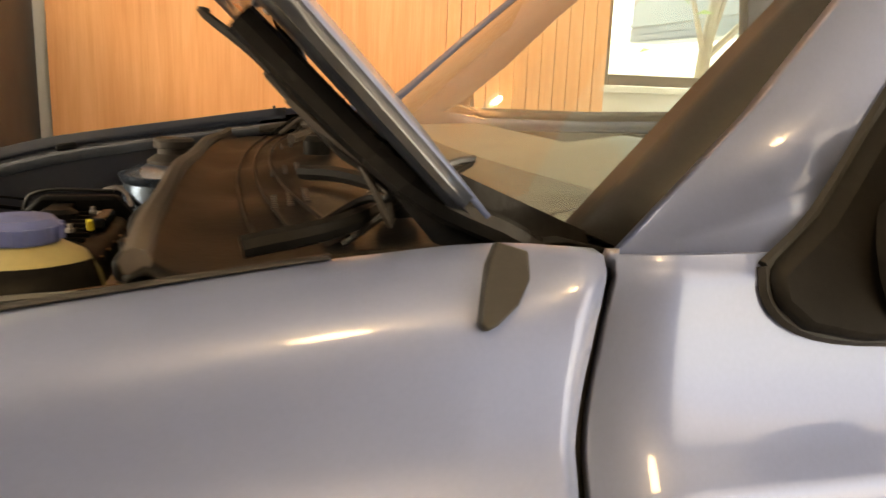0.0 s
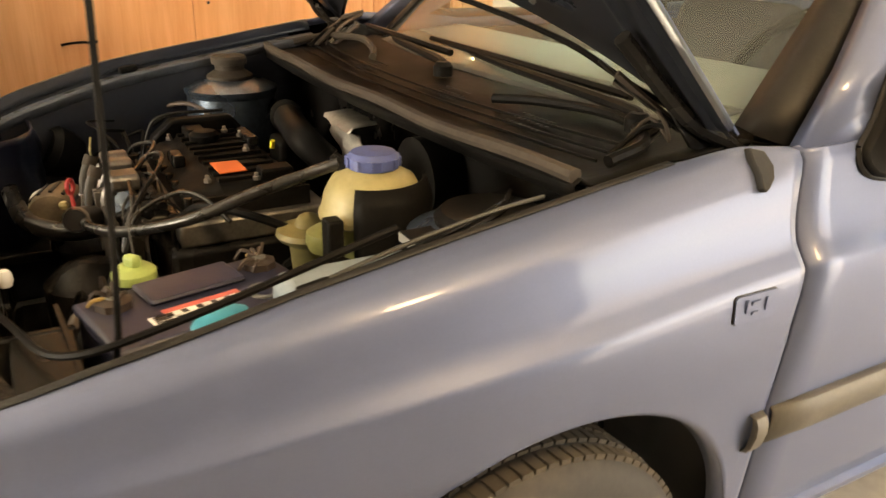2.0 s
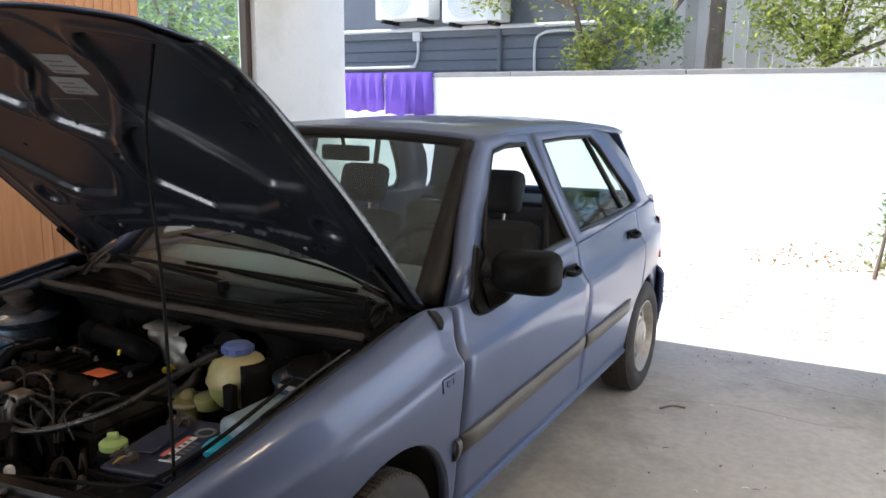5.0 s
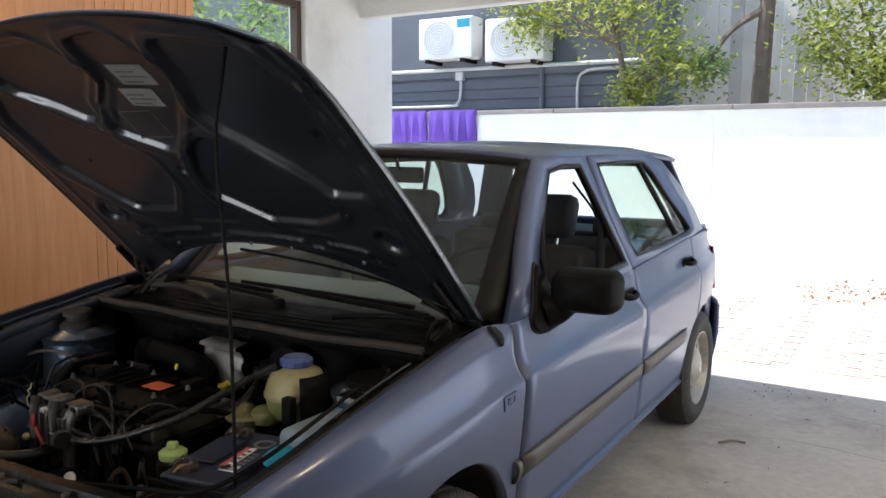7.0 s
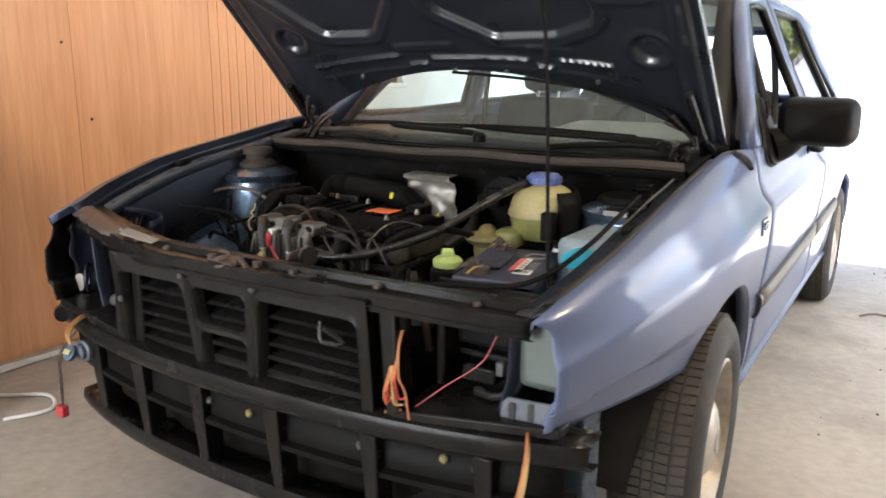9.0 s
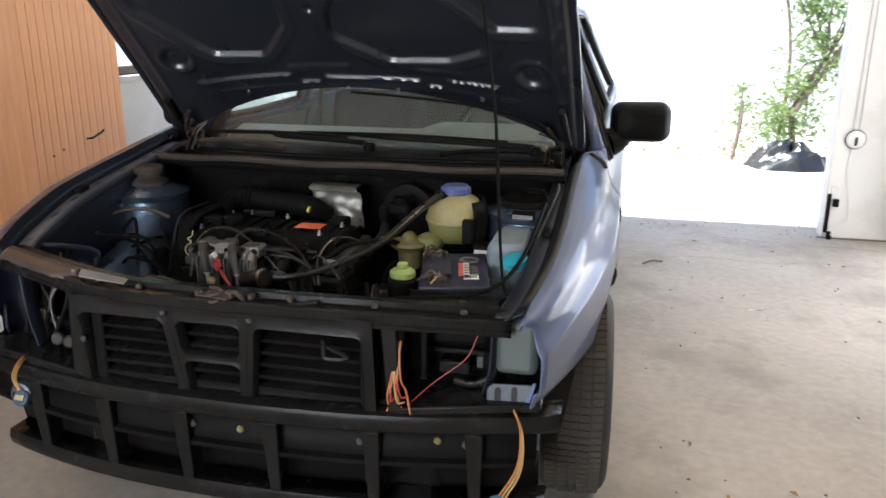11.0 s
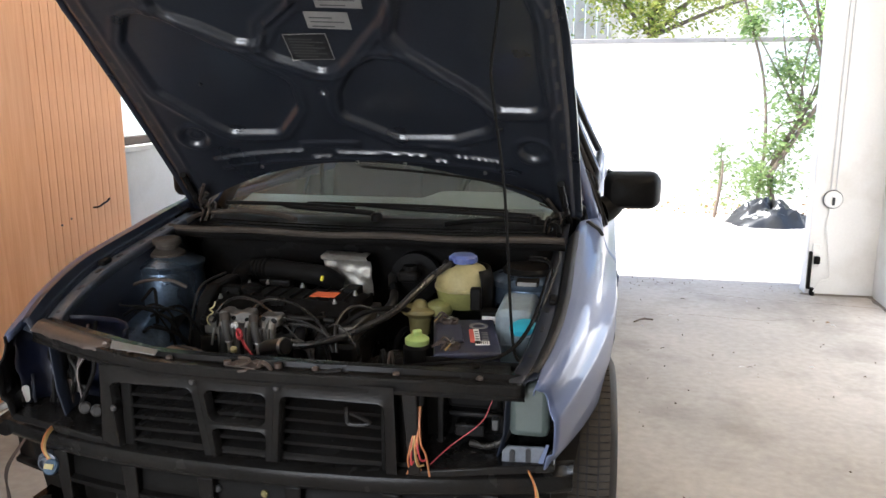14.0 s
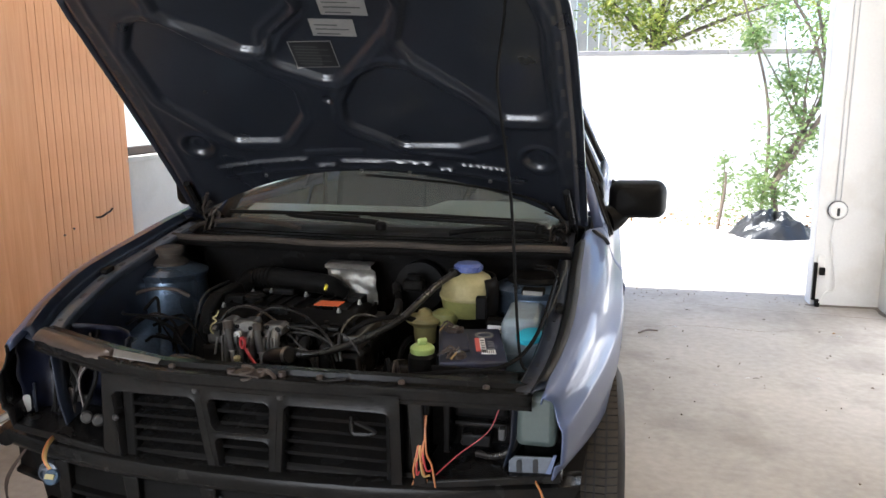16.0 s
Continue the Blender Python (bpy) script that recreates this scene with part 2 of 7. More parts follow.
GREYB = mat("slate_grey_wall_paint", (0.115, 0.125, 0.145), 0.7, 0, 0.08, 1.5, 40, 0.1, dirt=(0.17, 0.175, 0.19), dirt_amt=0.4)
BARK = mat("bark", (0.16, 0.12, 0.09), 0.9, 0, 0.3, 8, 60, 0.6)
PURPLE = mat("purple_cloth", (0.12, 0.06, 0.34), 0.9, 0, 0.15, 6, 150, 0.2)
BAGP = mat("black_bag_film", (0.014, 0.014, 0.014), 0.32, 0, 0.2, 18, 70, 1.0)
ACW = mat("ac_white", (0.72, 0.72, 0.7), 0.5, 0, 0.05)
PIPEW = mat("grey_pipe", (0.55, 0.55, 0.55), 0.5, 0, 0.1)
BRICKT = mat("tan_paver", (0.56, 0.48, 0.41), 0.9, 0, 0.2, 5, 60, 0.3, rand=0.15, dirt=(0.25, 0.2, 0.15), dirt_amt=0.5)
DRYLEAF = mat("dry_leaf", (0.3, 0.17, 0.07), 0.8, 0, 0.3)
WOODDK = mat("dark_frame_wood", (0.06, 0.035, 0.02), 0.5, 0, 0.25, 6, 80, 0.2)

DARKTANK = mat("dusty_grey_green_tank", (0.095, 0.12, 0.11), 0.5, 0, 0.15, 9, 90, 0.05, dirt=(0.05, 0.055, 0.05), dirt_amt=0.5)
PALETANK = mat("pale_washer_tank_plastic", (0.27, 0.33, 0.37), 0.4, 0, 0.15, 9, 90, 0.05, dirt=(0.13, 0.15, 0.16), dirt_amt=0.6, dirt_scale=7, transmission=0.15)
OLIVE = mat("dirty_olive_plastic", (0.16, 0.135, 0.05), 0.5, 0, 0.2, 15, 100, 0.1, dirt=(0.05, 0.045, 0.02), dirt_amt=0.6, dirt_scale=10)
GREYLAB = mat("faded_grey_label", (0.17, 0.165, 0.155), 0.6, 0, 0.1, 20, 120, 0, dirt=(0.12, 0.11, 0.1), dirt_amt=0.5, dirt_scale=25)
WALLB = mat("brown_reflected_wall", (0.13, 0.105, 0.10), 0.85, 0, 0.2, 1.5, 40, 0.2, dirt=(0.2, 0.17, 0.155), dirt_amt=0.5, dirt_scale=1.2)
RAILM = mat("dusty_grey_blue_rail", (0.085, 0.095, 0.115), 0.4, 0.3, 0.25, 9, 90, 0.06, dirt=(0.035, 0.033, 0.032), dirt_amt=0.7, dirt_scale=9)
CAPBR = mat("brown_dusty_rubber", (0.05, 0.04, 0.032), 0.7, 0, 0.2, 20, 100, 0.1, dirt=(0.02, 0.017, 0.015), dirt_amt=0.6, dirt_scale=12, spec=0.2)
LEADG = mat("grey_rubber_lead", (0.04, 0.037, 0.034), 0.55, 0, 0.2, 20, 100, 0.1, dirt=(0.03, 0.025, 0.02), dirt_amt=0.6, dirt_scale=20)
STRIPM = mat("faded_strip_plastic", (0.085, 0.078, 0.066), 0.5, 0, 0.15, 6, 120, 0.1, dirt=(0.14, 0.125, 0.10), dirt_amt=0.5, dirt_scale=5)
TREADM = mat("dusty_tread_rubber", (0.052, 0.042, 0.031), 0.85, 0, 0.25, 10, 120, 0.2, dirt=(0.03, 0.026, 0.022), dirt_amt=0.6, dirt_scale=12)
SHIELDM = mat("dull_pressed_aluminium", (0.40, 0.385, 0.35), 0.5, 0.7, 0.2, 14, 120, 0.2, dirt=(0.13, 0.11, 0.09), dirt_amt=0.6, dirt_scale=14)
ALTM = mat("stained_tan_aluminium", (0.21, 0.165, 0.115), 0.45, 0.6, 0.25, 20, 160, 0.3, dirt=(0.08, 0.06, 0.045), dirt_amt=0.6, dirt_scale=12)
HOSE = mat("greasy_rubber_hose", (0.013, 0.012, 0.011), 0.27, 0, 0.3, 14, 120, 0.12, dirt=(0.035, 0.028, 0.02), dirt_amt=0.5, dirt_scale=9, spec=0.5)
CRACKM = mat("crack_grime", (0.17, 0.145, 0.12), 0.9, 0, 0.2, 10, 80, 0.1)

# ---- building helpers ----
def face_out(bm, way):
    """Turns all faces round if, taken together, they look against the given way."""
    bm.normal_update()
    w = Vector(way)
    if sum(f.normal.dot(w) * f.calc_area() for f in bm.faces) < 0:
        bmesh.ops.reverse_faces(bm, faces=bm.faces[:])


def link(name, bm, material, parent=None, label="", smooth=True, bevel=0.0, solid=0.0, auto=35, out=None, inner=None):
    if out:
        face_out(bm, out)
    me = bpy.data.meshes.new(name)
    bm.normal_update()
    bm.to_mesh(me); bm.free()
    me.materials.append(material)
    if inner:
        me.materials.append(inner)
    ob = new(name, me)
    if smooth:
        me.polygons.foreach_set("use_smooth", [True] * len(me.polygons))
        me.set_sharp_from_angle(angle=radians(auto))
    if solid:
        s = ob.modifiers.new("thick", 'SOLIDIFY'); s.thickness = solid; s.offset = -1; s.material_offset = 1 if inner else 0
    if bevel:
        b = ob.modifiers.new("edge", 'BEVEL'); b.width = bevel; b.segments = 2; b.limit_method = 'ANGLE'; b.angle_limit = radians(40)
    if parent:
        ob.parent = parent
    if label:
        tagged(ob, label)
    return ob


def part(name, bm, material, parent, label="", **k):
    return link(name, bm, material, parent, label, **k)


def thing(name, label, category, kind="", group="", at=(0, 0, 0)):
    e = new(name)
    e.location = at
    return tagged(e, label, category, group, kind)


def box(x0, x1, y0, y1, z0, z1, bm=None, m=None):
    bm = bm or bmesh.new()
    v = [bm.verts.new((m @ Vector(c)) if m else c) for c in ((x0, y0, z0), (x1, y0, z0), (x1, y1, z0), (x0, y1, z0), (x0, y0, z1), (x1, y0, z1), (x1, y1, z1), (x0, y1, z1))]
    for q in ((0, 3, 2, 1), (4, 5, 6, 7), (0, 1, 5, 4), (1, 2, 6, 5), (2, 3, 7, 6), (3, 0, 4, 7)):
        bm.faces.new([v[i] for i in q])
    return bm


def grid(rows, bm=None, closed=False, flip=False):
    """A surface through rows of points."""
    bm = bm or bmesh.new()
    vs = [[bm.verts.new(p) for p in r] for r in rows]
    n = len(vs[0])
    for a, b in zip(vs, vs[1:]):
        for i in range(n if closed else n - 1):
            q = [a[i], a[(i + 1) % n], b[(i + 1) % n], b[i]]
            bm.faces.new(q[::-1] if flip else q)
    return bm


def smooth_path(pts, n=6):
    """Catmull-Rom through the points."""
    p = [Vector(q) for q in pts]
    if len(p) < 3:
        return p
    p = [p[0] * 2 - p[1]] + p + [p[-1] * 2 - p[-2]]
    out = []
    for i in range(1, len(p) - 2):
        a, b, c, d = p[i - 1:i + 3]
        for k in range(n):
            t = k / n
            out.append(0.5 * ((2 * b) + (c - a) * t + (2 * a - 5 * b + 4 * c - d) * t * t + (3 * b - a - 3 * c + d) * t ** 3))
    out.append(p[-2])
    return out


def tube(pts, r, sides=8, bm=None, n=6, caps=True):
    """A round tube along a smooth path; r is a number or one radius for each given end."""
    bm = bm or bmesh.new()
    path = smooth_path(pts, n)
    up = Vector((0, 0, 1))
    rings = []
    for i, p in enumerate(path):
        d = (path[min(i + 1, len(path) - 1)] - path[max(i - 1, 0)])
        d = d.normalized() if d.length > 1e-9 else Vector((0, 1, 0))
        s = d.cross(up)
        s = s.normalized() if s.length > 1e-3 else d.cross(Vector((1, 0, 0))).normalized()
        u = s.cross(d).normalized()
        up = u
        rad = r if isinstance(r, (int, float)) else r[0] + (r[1] - r[0]) * i / max(1, len(path) - 1)
        rings.append([bm.verts.new(p + rad * (math.cos(a) * s + math.sin(a) * u)) for a in [k * math.tau / sides for k in range(sides)]])
    for a, b in zip(rings, rings[1:]):
        for i in range(sides):
            bm.faces.new((a[i], b[i], b[(i + 1) % sides], a[(i + 1) % sides]))
    if caps:
        bm.faces.new(rings[0]); bm.faces.new(rings[-1][::-1])
    return bm


def lathe(profile, m=None, sides=24, bm=None, caps=True):
    """Turns (radius, height) pairs about z, then places them by m."""
    bm = bm or bmesh.new()
    m = m or Matrix()
    rings = [[bm.verts.new(m @ Vector((r * math.cos(a), r * math.sin(a), h))) for a in [k * math.tau / sides for k in range(sides)]] for r, h in profile]
    for a, b in zip(rings, rings[1:]):
        for i in range(sides):
            bm.faces.new((a[i], a[(i + 1) % sides], b[(i + 1) % sides], b[i]))
    if caps and profile[0][0] > 1e-4:
        bm.faces.new(rings[0][::-1])
    if caps and profile[-1][0] > 1e-4:
        bm.faces.new(rings[-1])
    return bm


def ring(outer, inner, bm=None):
    """The band between two loops of the same number of points."""
    bm = bm or bmesh.new()
    a = [bm.verts.new(p) for p in outer]; b = [bm.verts.new(p) for p in inner]
    n = len(a)
    for i in range(n):
        bm.faces.new((a[i], a[(i + 1) % n], b[(i + 1) % n], b[i]))
    return bm


def prism(loop, shift, bm=None):
    """A loop of points pushed along a vector."""
    bm = bm or bmesh.new()
    s = Vector(shift)
    a = [bm.verts.new(p) for p in loop]; b = [bm.verts.new(Vector(p) + s) for p in loop]
    n = len(a)
    bm.faces.new(a[::-1]); bm.faces.new(b)
    for i in range(n):
        bm.faces.new((a[i], a[(i + 1) % n], b[(i + 1) % n], b[i]))
    return bm


def rounded(w, h, r, n=5):
    """A rounded rectangle in the plane, counter-clockwise."""
    pts = []
    for cx, cy, a0 in ((w / 2 - r, h / 2 - r, 0), (-w / 2 + r, h / 2 - r, 90), (-w / 2 + r, -h / 2 + r, 180), (w / 2 - r, -h / 2 + r, 270)):
        for k in range(n + 1):
            a = radians(a0 + 90 * k / n)
            pts.append((cx + r * math.cos(a), cy + r * math.sin(a)))
    return pts


def lerp(t, *pairs):
    """Piecewise straight line through (t, value) pairs."""
    if t <= pairs[0][0]:
        return pairs[0][1]
    for (a, va), (b, vb) in zip(pairs, pairs[1:]):
        if t <= b:
            return va + (vb - va) * (t - a) / (b - a)
    return pairs[-1][1]


def ease(t):
    t = min(1.0, max(0.0, t))
    return t * t * (3 - 2 * t)

# ---- the garage ----
def slab(name, x0, x1, y0, y1, z0, z1, material, label, cat, bevel=0.0):
    return tagged(link(name, box(x0, x1, y0, y1, z0, z1), material, None, "", smooth=False, bevel=bevel), label, cat, kind="structure")


def uneven_floor(name, x0, x1, y0, y1, step, amp, material, label, z=0.0, depth=0.12):
    nx, ny = max(2, int((x1 - x0) / step)), max(2, int((y1 - y0) / step))
    rows = []
    for j in range(ny + 1):
        r = []
        for i in range(nx + 1):
            x, y = x0 + (x1 - x0) * i / nx, y0 + (y1 - y0) * j / ny
            edge = (0.010 * abs(noise.noise(Vector((x * 4, y * 4, 3)))) if j == ny else 0)
            r.append((x, y + (0.05 * noise.noise(Vector((x * 3, 1, 1))) + 0.03 * noise.noise(Vector((x * 11, 4, 1))) if j == ny else 0), z + amp * noise.noise(Vector((x * 0.8, y * 0.8, 0))) - edge))
        rows.append(r)
    rows.append([(p[0], p[1] + 0.004, z - depth) for p in rows[-1]])
    return tagged(link(name, grid(rows), material), label, "floor", kind="structure")


uneven_floor("floor", -1.79, 5.2, -5.0, 3.5, 0.06, 0.003, CONC, "worn pale concrete garage floor with stains and scuffs")
LX = -1.79          # inner face of the left wall
slab("wall_left", LX - 0.15, LX, -5.0, 1.50, 0, 2.62, WALLW, "white painted garage wall behind plywood sheets", "wall")
slab("wall_left_pier", LX - 0.15, LX, 2.45, 3.42, 0, 2.62, WALLW, "white painted wall end beside the garage opening", "wall", 0.004)
slab("wall_left_parapet", LX - 0.15, LX, 1.50, 2.45, 0, 1.0, WALLW, "white painted wall below the side window", "wall")
slab("wall_left_lintel", LX - 0.15, LX, 1.50, 2.45, 2.35, 2.62, WALLW, "white painted wall over the side window", "wall")
sill = slab("window_sill", LX - 0.17, LX + 0.03, 1.48, 2.47, 1.0, 1.03, WALLW, "painted window sill", "sill", 0.004)
win = tagged(new("window_1"), "dark wooden side window looking onto foliage", "window", kind="structure")
for a in ((1.50, 1.545, 1.03, 2.35), (2.405, 2.45, 1.03, 2.35), (1.545, 2.405, 1.03, 1.075), (1.545, 2.405, 2.305, 2.35)):
    part("window_frame", box(LX - 0.10, LX - 0.04, *a), WOODDK, win, smooth=False, bevel=0.004)
bm = bmesh.new()
bm.faces.new([bm.verts.new(q) for q in ((LX - 0.07, 1.545, 1.075), (LX - 0.07, 2.405, 1.075), (LX - 0.07, 2.405, 2.305), (LX - 0.07, 1.545, 2.305))])
part("pane", bm, GLASS, win, smooth=False).visible_shadow = False
slab("wall_right", 2.5, 2.62, 2.72, 3.1, 0, 2.62, WALLW, "white painted garage side wall", "wall", 0.004)
slab("wall_right_lintel", 2.5, 2.62, 0.97, 2.72, 2.40, 2.62, WALLW, "white painted beam over the added side opening", "beam", 0.004)
# Area lamp in an added opening, standing in for a brightly lit side wall
side_fill = new("side_fill_light", bpy.data.lights.new("side_fill_light", 'AREA'))
side_fill.data.shape, side_fill.data.size, side_fill.data.size_y, side_fill.data.energy, side_fill.data.color = 'RECTANGLE', 1.74, 2.38, 12.0, (1.0, 0.94, 0.87)
side_fill.matrix_world = look((2.56, 1.845, 1.2), (0, 1.845, 1.2))
# Unseen dark walls added so the front fender reflects a darker zone
slab("reflected_wall_back", 2.5, 5.2, 0.85, 0.97, 0, 2.62, WALLB, "unseen brown-grey wall added to darken the fender reflection", "wall")
slab("reflected_wall_side", 5.2, 5.32, -5.0, 0.97, 0, 2.62, WALLB, "unseen brown-grey wall added to darken the fender reflection", "wall")
slab("pillar_right", 2.09, 2.62, 3.1, 3.24, 0, 2.62, WALLW, "white painted pillar with worn edges and scuffs", "pillar", 0.006)
slab("lintel", LX, 2.09, 3.02, 3.12, 2.32, 2.62, WALLW, "white painted beam over the garage opening", "beam", 0.004)
slab("wall_front_left", LX - 0.15, -1.5, -5.15, -5.0, 0, 2.62, WALLW, "white painted end wall of the garage", "wall")
slab("wall_front_right", 0.6, 5.32, -5.15, -5.0, 0, 2.62, WALLW, "white painted end wall of the garage", "wall")
slab("wall_front_lintel", -1.5, 0.6, -5.15, -5.0, 2.3, 2.62, WALLW, "white painted beam over an assumed opening behind the viewer", "beam")
slab("ceiling", LX - 0.15, 5.32, -5.15, 3.12, 2.62, 2.76, CEILP, "pale painted garage ceiling", "ceiling")
# added fill lamp in an assumed, unseen opening behind the viewer
front_fill = new("front_fill_light", bpy.data.lights.new("front_fill_light", 'AREA'))
front_fill.data.shape, front_fill.data.size, front_fill.data.size_y, front_fill.data.energy, front_fill.data.color = 'RECTANGLE', 2.1, 2.2, 37.0, (1.0, 0.97, 0.93)
front_fill.matrix_world = look((-0.45, -5.0, 1.15), (-0.45, 0, 1.15))

# unseen warm bulb added under the ceiling as fill light
bulb = thing("warm_fill_bulb", "bare warm bulb added as fill under the ceiling", "lamp", at=(1.9, 0.1, 2.62))
part("socket", lathe([(0.03, -0.05), (0.032, -0.01), (0.05, 0.0)]), WHITEP, bulb)
BULBG = mat("warm_bulb", (1.0, 0.78, 0.5), 0.4, emit=9.0)
part("glass", lathe([(0.0, -0.16), (0.02, -0.155), (0.034, -0.13), (0.034, -0.11), (0.02, -0.07), (0.016, -0.05)]), BULBG, bulb)
glow = new("warm_fill_light", bpy.data.lights.new("warm_fill_light", 'POINT'))
glow.location, glow.data.energy, glow.data.color, glow.data.shadow_soft_size = (1.9, 0.1, 2.40), 12.0, (1.0, 0.74, 0.45), 0.15
# a small weak bulb in a socket on the plywood, mirrored in the windscreen
small = thing("wall_bulb", "small bare bulb in a white socket on the plywood", "lamp", at=(-1.76, 0.18, 1.92))
SIDEWAYS = pose(0, 0, 0, 0, 90, 0)
part("socket", lathe([(0.05, 0.0), (0.05, 0.012), (0.032, 0.02), (0.03, 0.05)], SIDEWAYS), WHITEP, small)
SMALLG = mat("small_warm_bulb", (1.0, 0.78, 0.5), 0.4, emit=22.0)
part("glass", lathe([(0.012, 0.05), (0.016, 0.065), (0.024, 0.09), (0.024, 0.105), (0.014, 0.122), (0.0, 0.126)], SIDEWAYS), SMALLG, small)

# ---- the car: front axle at y = 0, nose towards -y, its left side at +x ----
car = thing("hatchback_car", "blue metallic five-door hatchback with hood propped open and front bumper removed", "car")
WB = 2.475
ARCH = 0.322
ARCH_Z = {0: 0.312}


def fender_top(y):
    return lerp(y, (-0.70, 0.706), (-0.66, 0.714), (-0.5, 0.763), (-0.3, 0.811), (-0.2, 0.828), (-0.1, 0.844), (0, 0.859), (0.1, 0.875), (0.2, 0.890), (0.3, 0.902), (0.4, 0.908), (1.47, 0.925), (2.3, 0.968), (3.2, 0.97))


SECT = ((0.16, 0.74), (0.25, 0.774), (0.35, 0.795), (0.45, 0.804), (0.53, 0.810), (0.62, 0.819), (0.68, 0.824), (0.74, 0.825), (0.76, 0.823), (0.770, 0.8213),
        (0.7735, 0.8195), (0.780, 0.8135), (0.797, 0.7985), (0.804, 0.794), (0.815, 0.789), (0.832, 0.782), (0.85, 0.777), (0.87, 0.771), (0.885, 0.763), (0.898, 0.75), (0.908, 0.733), (0.915, 0.715))
ZROWS = (0.915, 0.911, 0.906, 0.90, 0.893, 0.885, 0.875, 0.86, 0.845, 0.832, 0.822, 0.812, 0.80, 0.788, 0.7775, 0.7735, 0.769, 0.763, 0.75, 0.73, 0.70)


def half_width(y, z):
    top = fender_top(y)
    ze = z if z < 0.5 else 0.5 + (z - 0.5) * (0.415 / (top - 0.5))
    w = sum(lerp(ze + d, *SECT) for d in (-0.002, 0, 0.002)) / 3
    w += ease((0.05 - y) / 0.72) * 0.62 * max(0, 0.838 - w) * (ze > 0.62)
    w += ease((y - 0.33) / 0.09) * lerp(ze, (0.85, 0.0), (0.875, 0.003), (0.89, 0.010), (0.905, 0.027), (0.915, 0.044))
    if y < 0.1:
        w -= 0.24 * (0.1 - y) ** 2
    if y > 2.3:
        w -= 0.16 * (y - 2.3) ** 2
    return w


def sagged(x, y, z):
    """The car leans on its springs: its right shoulder stands a little higher and further out than the left one."""
    k = (1 - ease((y - 0.3) / 0.6)) * min(1, max(0, (z - 0.5) / 0.3))
    return (x - 0.012 * k, y, z + 0.045 * k)


def gap_shift(z):
    return lerp(z, (0.3, -0.05), (0.70, -0.05), (0.80, -0.034), (0.9, -0.006))


def side_panel(ys, z_low, sgn, rows=30, front=None):
    """A body side panel: columns along y from the shoulder down to z_low(y)."""
    out = []
    for y in ys:
        lo, hi = z_low(y), fender_top(y)
        col = []
        zs = [0.5 + (q - 0.5) * (hi - 0.5) / 0.415 for q in ZROWS]
        for z in zs + [zs[-1] + (lo - zs[-1]) * k / 12 for k in range(1, 13)]:
            yy = y + (front(z) + 0.665) * max(0, 1 - (y + 0.665) / 0.12) if front else y
            yy += gap_shift(z) * max(0, 1 - abs(y - 0.399) / 0.08)
            col.append((sgn * half_width(y, z), yy, z))
        x, yy, z = col[0]
        lip = 0.011 * (1 - ease((y - 0.05) / 0.3))
        k = lerp(y, (-0.67, 0.22), (-0.52, 1.0))
        col = [(sgn * (abs(x) - (0.03 + lip) * k), yy, z - 0.014), (sgn * (abs(x) - (0.018 + lip) * k), yy, z + 0.001)] + col
        if sgn < 0:
            col = [sagged(*p) for p in col]
        out.append(col)
    return grid(out, flip=sgn < 0)


def spread(a, b, n):
    return [a + (b - a) * i / n for i in range(n + 1)]


def arch_low(yc, r, floor_z):
    zc = ARCH_Z.get(yc, 0.292)

    def f(y):
        d = abs(y - yc)
        return max(floor_z, zc + math.sqrt(max(0, r * r - d * d))) if d < r else floor_z
    return f


def fender_low(y):
    if y < -0.244:
        return lerp(y, (-0.69, 0.526), (-0.244, 0.515))
    return arch_low(0, ARCH, 0.30)(y)


